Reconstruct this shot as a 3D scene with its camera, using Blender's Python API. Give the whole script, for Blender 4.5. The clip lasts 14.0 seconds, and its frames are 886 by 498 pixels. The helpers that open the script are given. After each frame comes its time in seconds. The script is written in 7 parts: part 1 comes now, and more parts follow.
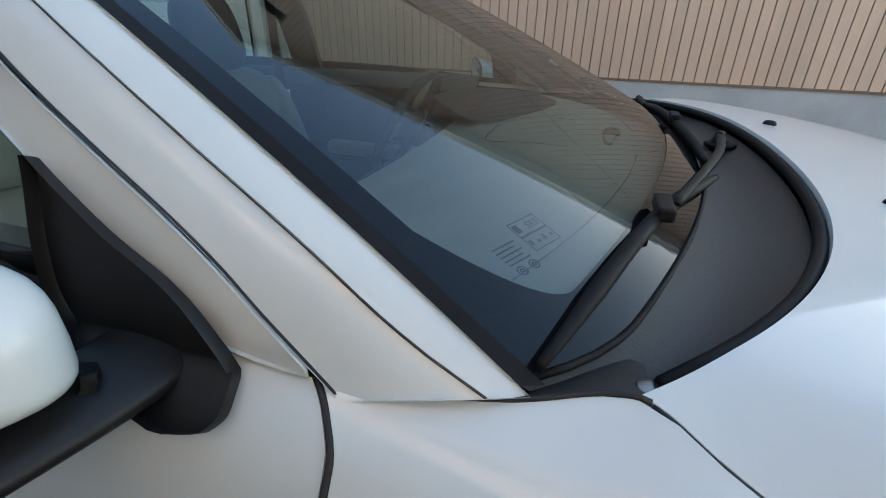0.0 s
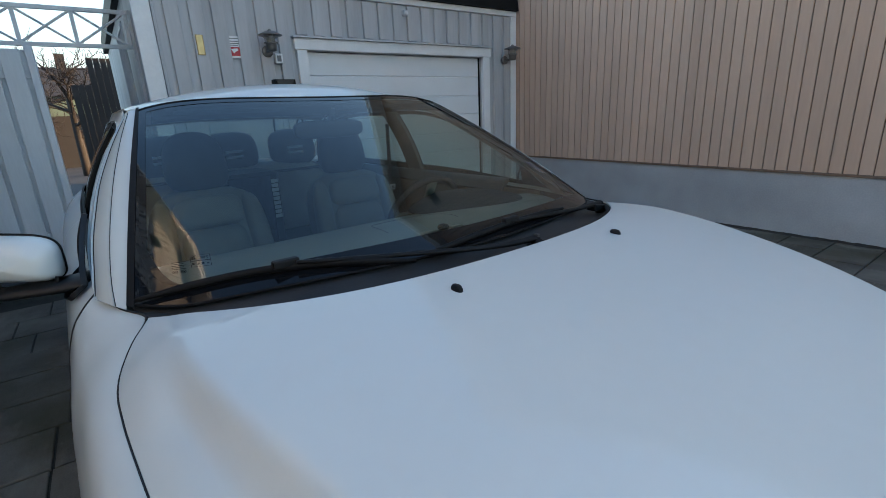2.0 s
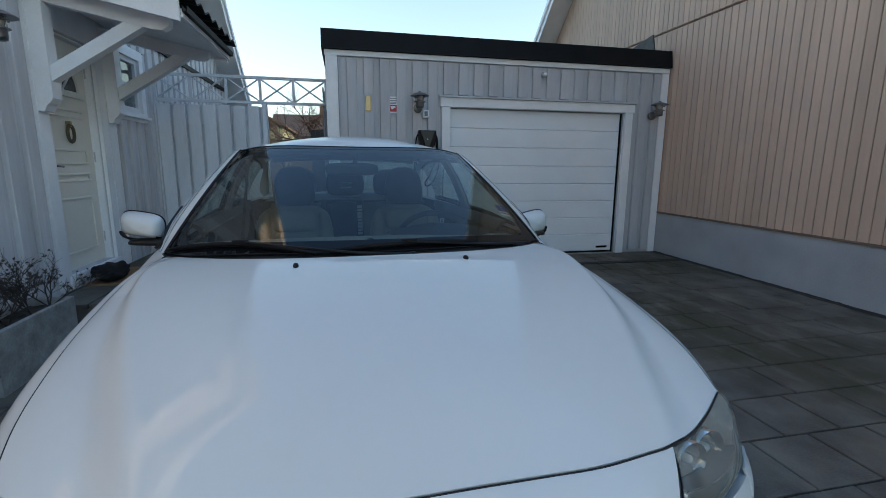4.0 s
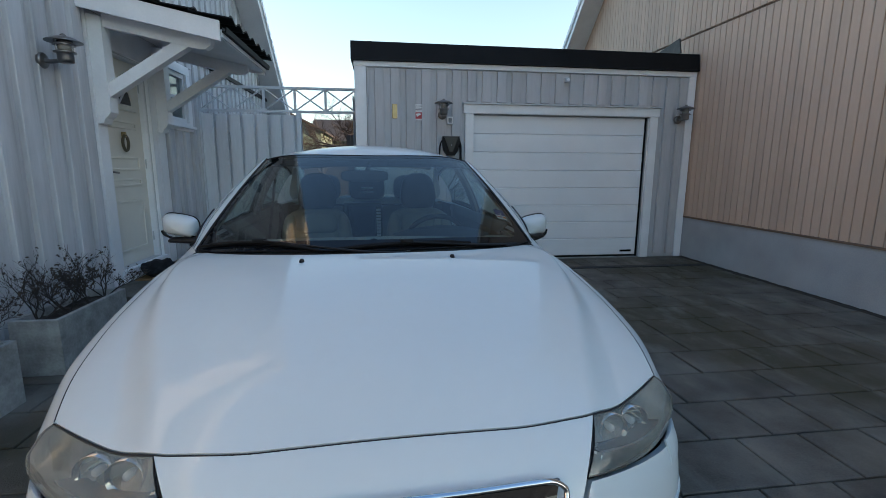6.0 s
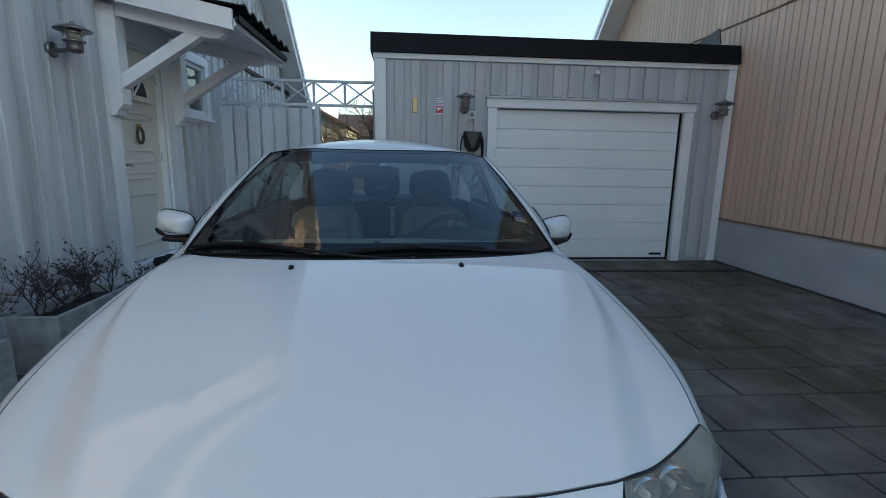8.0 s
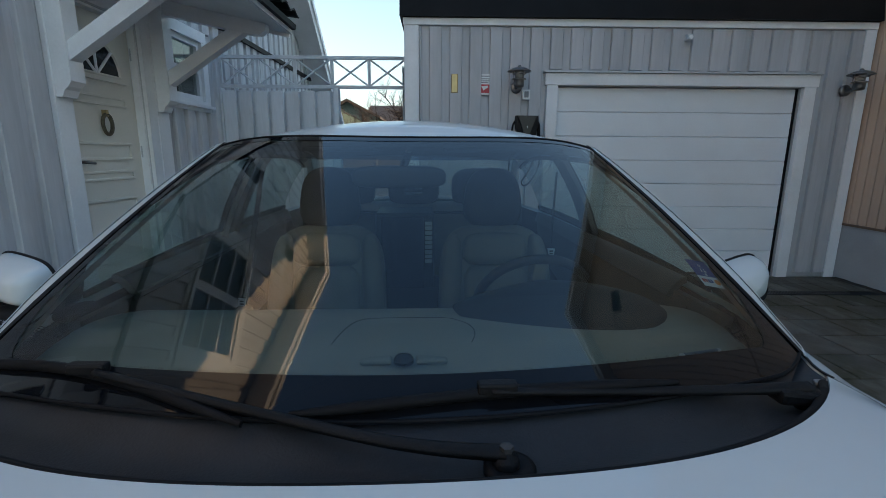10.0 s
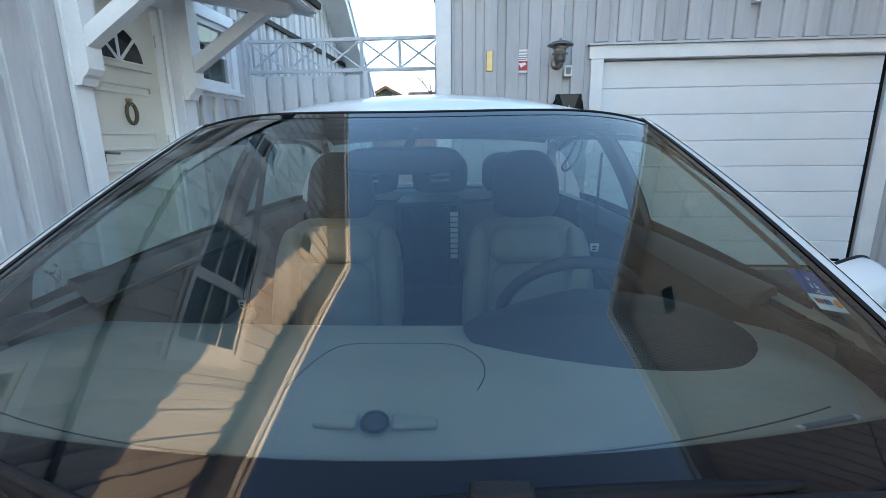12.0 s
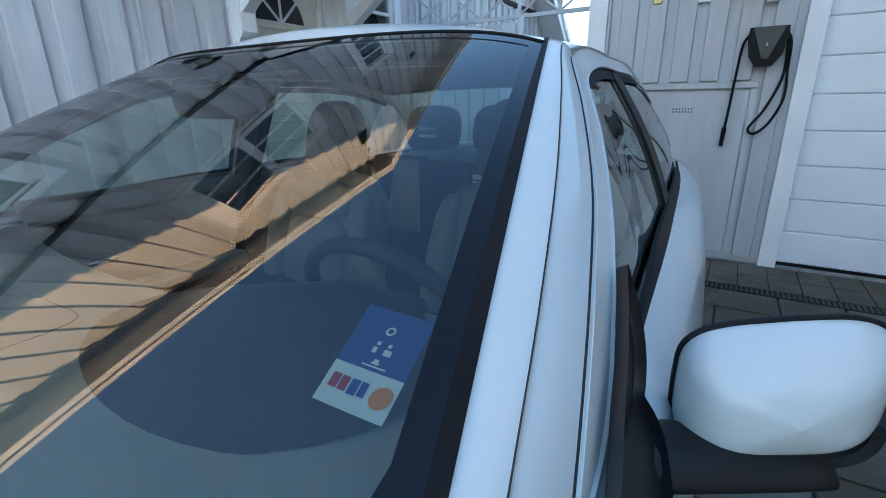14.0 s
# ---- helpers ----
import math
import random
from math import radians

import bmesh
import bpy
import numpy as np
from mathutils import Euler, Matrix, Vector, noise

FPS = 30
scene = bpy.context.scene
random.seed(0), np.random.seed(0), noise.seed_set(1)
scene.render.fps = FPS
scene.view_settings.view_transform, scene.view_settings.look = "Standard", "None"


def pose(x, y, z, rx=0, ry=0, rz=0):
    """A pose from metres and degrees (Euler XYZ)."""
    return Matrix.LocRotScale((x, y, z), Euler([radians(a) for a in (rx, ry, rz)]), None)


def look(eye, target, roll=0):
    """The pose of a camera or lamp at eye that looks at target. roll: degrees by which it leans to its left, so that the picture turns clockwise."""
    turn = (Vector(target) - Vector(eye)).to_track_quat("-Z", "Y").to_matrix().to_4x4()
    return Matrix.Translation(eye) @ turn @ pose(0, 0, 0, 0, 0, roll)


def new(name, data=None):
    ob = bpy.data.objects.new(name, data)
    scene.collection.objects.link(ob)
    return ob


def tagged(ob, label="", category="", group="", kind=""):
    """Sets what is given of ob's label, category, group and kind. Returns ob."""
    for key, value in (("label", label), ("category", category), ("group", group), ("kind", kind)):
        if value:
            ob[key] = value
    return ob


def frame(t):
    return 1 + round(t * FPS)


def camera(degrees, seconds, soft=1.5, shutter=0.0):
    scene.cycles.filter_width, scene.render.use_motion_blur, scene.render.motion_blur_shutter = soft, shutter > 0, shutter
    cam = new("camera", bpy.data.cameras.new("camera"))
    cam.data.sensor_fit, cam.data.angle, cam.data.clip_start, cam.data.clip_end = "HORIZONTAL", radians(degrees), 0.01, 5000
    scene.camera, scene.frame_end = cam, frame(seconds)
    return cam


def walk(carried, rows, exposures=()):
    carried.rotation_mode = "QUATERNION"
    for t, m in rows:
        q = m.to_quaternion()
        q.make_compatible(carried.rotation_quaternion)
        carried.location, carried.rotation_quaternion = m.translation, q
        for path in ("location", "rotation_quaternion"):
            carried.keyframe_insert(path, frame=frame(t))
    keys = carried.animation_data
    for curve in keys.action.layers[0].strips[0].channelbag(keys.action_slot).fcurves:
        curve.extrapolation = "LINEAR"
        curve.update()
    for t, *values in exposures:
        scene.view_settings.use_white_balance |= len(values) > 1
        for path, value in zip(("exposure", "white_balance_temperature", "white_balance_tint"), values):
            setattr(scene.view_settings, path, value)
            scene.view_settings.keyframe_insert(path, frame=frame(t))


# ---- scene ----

# ---------------------------------------------------------------- camera
cam = camera(88.0, 14.0, soft=0.8)
PATH = [
    (0.0, (-1.083, 2.561, 1.210), (0.592, 3.170, 0.303), 0.9),
    (0.5, (-1.067, 2.316, 1.252), (0.526, 3.230, 0.461), -1.8),
    (1.0, (-1.074, 2.020, 1.353), (0.396, 3.174, 0.641), -2.4),
    (1.5, (-0.984, 1.793, 1.331), (0.320, 3.158, 0.672), -2.8),
    (2.0, (-0.796, 1.482, 1.315), (0.323, 3.040, 0.748), -2.7),
    (2.5, (-0.616, 1.118, 1.358), (0.296, 2.834, 0.887), -2.2),
    (3.0, (-0.459, 0.791, 1.362), (0.248, 2.617, 0.955), -0.9),
    (3.5, (-0.252, 0.695, 1.305), (0.280, 2.586, 0.928), 0.1),
    (6.0, (0.027, 0.406, 1.331), (0.288, 2.358, 0.980), 0.3),
    (6.5, (0.028, 0.446, 1.333), (0.266, 2.399, 0.976), 0.5),
    (7.0, (0.017, 0.522, 1.324), (0.233, 2.477, 0.964), 0.7),
    (9.5, (0.277, 1.302, 1.350), (0.337, 3.262, 0.955), 0.7),
    (10.0, (0.044, 1.806, 1.346), (0.071, 3.765, 0.941), 0.4),
    (10.5, (0.003, 2.011, 1.318), (0.000, 3.968, 0.906), 0.0),
    (11.0, (-0.004, 2.091, 1.300), (-0.033, 4.045, 0.874), -0.2),
    (11.5, (0.023, 2.104, 1.298), (-0.037, 4.057, 0.873), -0.6),
    (12.0, (0.111, 2.071, 1.324), (-0.037, 4.011, 0.865), -0.7),
    (12.5, (0.418, 1.941, 1.325), (0.075, 3.844, 0.813), -0.6),
    (13.0, (0.627, 1.946, 1.293), (0.052, 3.780, 0.740), -0.6),
    (13.5, (0.758, 2.282, 1.253), (-0.039, 4.020, 0.667), -0.4),
    (14.0, (0.872, 2.580, 1.272), (-0.132, 4.199, 0.664), -0.8),
]
EXPOSURES = [(0, 2.94, 5720, 14), (1, 2.60, 5510, 14), (2, 2.30, 5360, 14), (3.5, 2.06, 5350, 15), (7, 2.13, 5350, 15), (9.5, 1.90, 5410, 15), (10, 1.97, 5410, 14), (10.5, 2.59, 5510, 14), (11, 2.94, 5510, 14), (12, 3.29, 5360, 14), (12.5, 3.24, 5330, 14), (13, 2.84, 5280, 14), (14, 2.99, 5180, 14)]
walk(cam, [(t, look(eye, target, roll)) for t, eye, target, roll in PATH], EXPOSURES)

# ---------------------------------------------------------------- world and sun
SUN_AZIMUTH, SUN_HEIGHT = 109.0, 6.5      # degrees clockwise from +y, degrees up
world = bpy.data.worlds.new("world")
scene.world = world
world.use_nodes = True
wn = world.node_tree
sky = wn.nodes.new("ShaderNodeTexSky")
sky.sky_type = "NISHITA"
sky.sun_disc = False
sky.sun_elevation = radians(SUN_HEIGHT)
sky.sun_rotation = radians(SUN_AZIMUTH)
sky.air_density, sky.dust_density, sky.ozone_density = 1.4, 1.2, 2.1
wn.nodes["Background"].inputs["Strength"].default_value = 0.15
# pale haze that thickens towards the horizon all round
haze_at, haze_up, haze_mix = wn.nodes.new("ShaderNodeTexCoord"), wn.nodes.new("ShaderNodeSeparateXYZ"), wn.nodes.new("ShaderNodeMix")
haze_grey, haze_tint, haze_fade = wn.nodes.new("ShaderNodeRGBToBW"), wn.nodes.new("ShaderNodeMix"), wn.nodes.new("ShaderNodeMapRange")
haze_mix.data_type = haze_tint.data_type = "RGBA"
haze_tint.blend_type = "MULTIPLY"
haze_tint.inputs["Factor"].default_value = 1.0
haze_tint.inputs["B"].default_value = (0.98, 1.08, 0.90, 1)
haze_fade.inputs["From Min"].default_value, haze_fade.inputs["From Max"].default_value = 0.05, 0.75
haze_fade.inputs["To Min"].default_value, haze_fade.inputs["To Max"].default_value = 0.72, 0.0
wn.links.new(haze_at.outputs["Generated"], haze_up.inputs[0])
wn.links.new(haze_up.outputs["Z"], haze_fade.inputs["Value"])
wn.links.new(haze_fade.outputs[0], haze_mix.inputs["Factor"])
wn.links.new(sky.outputs[0], haze_grey.inputs[0])
wn.links.new(haze_grey.outputs[0], haze_tint.inputs["A"])
wn.links.new(sky.outputs[0], haze_mix.inputs["A"])
wn.links.new(haze_tint.outputs["Result"], haze_mix.inputs["B"])
wn.links.new(haze_mix.outputs["Result"], wn.nodes["Background"].inputs["Color"])
sun = new("sun", bpy.data.lights.new("sun", "SUN"))
sun.data.energy, sun.data.angle, sun.data.color = 2.9, radians(0.5), (1.0, 0.58, 0.22)
_a, _h = radians(SUN_AZIMUTH), radians(SUN_HEIGHT)
_to_sun = Vector((math.sin(_a) * math.cos(_h), math.cos(_a) * math.cos(_h), math.sin(_h)))
sun.matrix_world = look(_to_sun * 40, (0, 0, 0))


# ---------------------------------------------------------------- materials
def mat(name, color, rough=0.6, metal=0.0, coat=0.0, spots=0.0, scale=3.0, fine=60.0, bump=0.0, dark=None, piece=0.0, spec=0.5, rvar=0.0, stretch=None, over_all=False):
    """A Principled material with blotches at one scale, grain at a finer one and a fine relief. piece: how far single pieces differ."""
    m = bpy.data.materials.new(name)
    m.use_nodes = True
    t = m.node_tree
    b = t.nodes["Principled BSDF"]
    b.inputs["Roughness"].default_value = rough
    b.inputs["Metallic"].default_value = metal
    b.inputs["Coat Weight"].default_value = coat
    b.inputs["Coat Roughness"].default_value = 0.03
    b.inputs["Specular IOR Level"].default_value = spec
    c = (*color, 1.0)
    b.inputs["Base Color"].default_value = c
    if spots or bump or piece or rvar:
        tc = t.nodes.new("ShaderNodeTexCoord")
        vec = t.nodes.new("ShaderNodeNewGeometry").outputs["Position"] if over_all else tc.outputs["Object"]
        if stretch:
            mp = t.nodes.new("ShaderNodeMapping")
            mp.inputs["Scale"].default_value = stretch
            t.links.new(vec, mp.inputs[0])
            vec = mp.outputs[0]
        big = t.nodes.new("ShaderNodeTexNoise")
        big.inputs["Scale"].default_value = scale
        big.inputs["Detail"].default_value = 5
        grain = t.nodes.new("ShaderNodeTexNoise")
        grain.inputs["Scale"].default_value = fine
        grain.inputs["Detail"].default_value = 4
        t.links.new(vec, big.inputs["Vector"])
        t.links.new(vec, grain.inputs["Vector"])
        add = t.nodes.new("ShaderNodeMath")
        add.operation = "MULTIPLY_ADD"
        add.inputs[1].default_value = 0.35
        t.links.new(grain.outputs["Fac"], add.inputs[0])
        t.links.new(big.outputs["Fac"], add.inputs[2])
        ramp = t.nodes.new("ShaderNodeMapRange")
        ramp.inputs["From Min"].default_value, ramp.inputs["From Max"].default_value = 0.45, 0.9
        ramp.inputs["To Min"].default_value, ramp.inputs["To Max"].default_value = 0.0, 1.0
        t.links.new(add.outputs[0], ramp.inputs["Value"])
        mix = t.nodes.new("ShaderNodeMix")
        mix.data_type = "RGBA"
        lo = dark or tuple(v * (1 - spots) for v in color)
        hi = tuple(min(1.0, v * (1 + spots * 0.6)) for v in color)
        mix.inputs["A"].default_value = (*lo, 1)
        mix.inputs["B"].default_value = (*hi, 1)
        t.links.new(ramp.outputs[0], mix.inputs["Factor"])
        out = mix.outputs["Result"]
        if piece:
            info = t.nodes.new("ShaderNodeObjectInfo")
            hsv = t.nodes.new("ShaderNodeHueSaturation")
            pr = t.nodes.new("ShaderNodeMapRange")
            pr.inputs["To Min"].default_value, pr.inputs["To Max"].default_value = 1 - piece, 1 + piece
            t.links.new(info.outputs["Random"], pr.inputs["Value"])
            t.links.new(pr.outputs[0], hsv.inputs["Value"])
            t.links.new(out, hsv.inputs["Color"])
            out = hsv.outputs[0]
        t.links.new(out, b.inputs["Base Color"])
        if rvar:
            rr = t.nodes.new("ShaderNodeMapRange")
            rr.inputs["To Min"].default_value, rr.inputs["To Max"].default_value = rough - rvar, min(1, rough + rvar)
            t.links.new(add.outputs[0], rr.inputs["Value"])
            t.links.new(rr.outputs[0], b.inputs["Roughness"])
        if bump:
            bp = t.nodes.new("ShaderNodeBump")
            bp.inputs["Strength"].default_value = bump
            bp.inputs["Distance"].default_value = 0.004
            t.links.new(grain.outputs["Fac"], bp.inputs["Height"])
            t.links.new(bp.outputs[0], b.inputs["Normal"])
    return m


def streaked(m, amount=0.5, across=5.0, along=0.05):
    """Dark run-off streaks down a painted wall."""
    t = m.node_tree
    b = t.nodes["Principled BSDF"]
    base = b.inputs["Base Color"].links[0].from_socket
    pos, mp, nz, mr, mx = (t.nodes.new("ShaderNode" + k) for k in ("NewGeometry", "Mapping", "TexNoise", "MapRange", "Mix"))
    mp.inputs["Scale"].default_value = (across, across, across * along)
    nz.inputs["Scale"].default_value, nz.inputs["Detail"].default_value = 1.6, 7
    mr.inputs["From Min"].default_value, mr.inputs["From Max"].default_value = 0.56, 0.74
    mr.inputs["To Max"].default_value = amount
    mx.data_type = "RGBA"
    mx.inputs["B"].default_value = (0.10, 0.098, 0.095, 1)
    t.links.new(pos.outputs["Position"], mp.inputs[0])
    t.links.new(mp.outputs[0], nz.inputs["Vector"])
    t.links.new(nz.outputs["Fac"], mr.inputs["Value"])
    t.links.new(mr.outputs[0], mx.inputs["Factor"])
    t.links.new(base, mx.inputs["A"])
    t.links.new(mx.outputs["Result"], b.inputs["Base Color"])
    return m


def pane_mat(name, tint, head_on=0.055, haze=0.0, graze=1.0):
    """A thin pane: clear, tinted, with the mirror image that its angle gives; head_on: the share mirrored when seen square on; graze: how far that grows at a flat angle."""
    m = bpy.data.materials.new(name)
    m.use_nodes = True
    t = m.node_tree
    t.nodes.remove(t.nodes["Principled BSDF"])
    clear, gloss, mix, lw, pw, ma = (t.nodes.new("ShaderNode" + k) for k in ("BsdfTransparent", "BsdfGlossy", "MixShader", "LayerWeight", "Math", "Math"))
    clear.inputs["Color"].default_value = (*tint, 1)
    gloss.inputs["Roughness"].default_value = 0.0
    lw.inputs["Blend"].default_value = 0.5
    pw.operation, ma.operation = "POWER", "MULTIPLY_ADD"
    pw.inputs[1].default_value = 4.4
    ma.inputs[1].default_value, ma.inputs[2].default_value = (1 - head_on) * graze if head_on else 0.0, head_on
    t.links.new(lw.outputs["Facing"], pw.inputs[0])
    t.links.new(pw.outputs[0], ma.inputs[0])
    t.links.new(ma.outputs[0], mix.inputs[0])
    t.links.new(clear.outputs[0], mix.inputs[1])
    t.links.new(gloss.outputs[0], mix.inputs[2])
    last = mix
    if haze:
        dull, over = t.nodes.new("ShaderNodeBsdfDiffuse"), t.nodes.new("ShaderNodeMixShader")
        dull.inputs["Color"].default_value = (0.40, 0.42, 0.39, 1)
        tc, nz, mr = t.nodes.new("ShaderNodeTexCoord"), t.nodes.new("ShaderNodeTexNoise"), t.nodes.new("ShaderNodeMapRange")
        nz.inputs["Scale"].default_value = 9
        nz.inputs["Detail"].default_value = 6
        t.links.new(tc.outputs["Object"], nz.inputs["Vector"])
        mr.inputs["From Min"].default_value, mr.inputs["From Max"].default_value = 0.3, 0.7
        mr.inputs["To Min"].default_value, mr.inputs["To Max"].default_value = haze * 0.5, haze * 1.4
        t.links.new(nz.outputs["Fac"], mr.inputs["Value"])
        t.links.new(mr.outputs[0], over.inputs[0])
        t.links.new(mix.outputs[0], over.inputs[1])
        t.links.new(dull.outputs[0], over.inputs[2])
        last = over
    t.links.new(last.outputs[0], t.nodes["Material Output"].inputs["Surface"])
    return m


def paving_mat(name):
    """Damp dark concrete: cloudy brown-grey, olive moss in patches, pale scuffs, each slab a little different."""
    m = mat(name, (0.116, 0.103, 0.086), 0.85, spots=0.6, scale=3.1, fine=120, bump=0.7, piece=0.13, rvar=0.12, over_all=True)
    t = m.node_tree
    b = t.nodes["Principled BSDF"]
    col = b.inputs["Base Color"].links[0].from_socket
    pos = t.nodes.new("ShaderNodeNewGeometry").outputs["Position"]
    for scale, lo, hi, colour, most, squash in ((0.9, 0.42, 0.62, (0.044, 0.038, 0.016), 0.85, (1, 0.6, 1)), (1.9, 0.53, 0.70, (0.172, 0.156, 0.128), 0.75, (1.6, 0.7, 1)), (11.0, 0.60, 0.72, (0.130, 0.120, 0.100), 0.45, (1, 1, 1))):
        mp, nz, mr, mx = (t.nodes.new("ShaderNode" + k) for k in ("Mapping", "TexNoise", "MapRange", "Mix"))
        mp.inputs["Scale"].default_value = squash
        mp.inputs["Location"].default_value = (scale, 3 * scale, 0)
        nz.inputs["Scale"].default_value, nz.inputs["Detail"].default_value, nz.inputs["Roughness"].default_value = scale, 7, 0.62
        mr.inputs["From Min"].default_value, mr.inputs["From Max"].default_value, mr.inputs["To Max"].default_value = lo, hi, most
        mx.data_type = "RGBA"
        mx.inputs["B"].default_value = (*colour, 1)
        t.links.new(pos, mp.inputs[0])
        t.links.new(mp.outputs[0], nz.inputs["Vector"])
        t.links.new(nz.outputs["Fac"], mr.inputs["Value"])
        t.links.new(mr.outputs[0], mx.inputs["Factor"])
        t.links.new(col, mx.inputs["A"])
        col = mx.outputs["Result"]
    t.links.new(col, b.inputs["Base Color"])
    return m


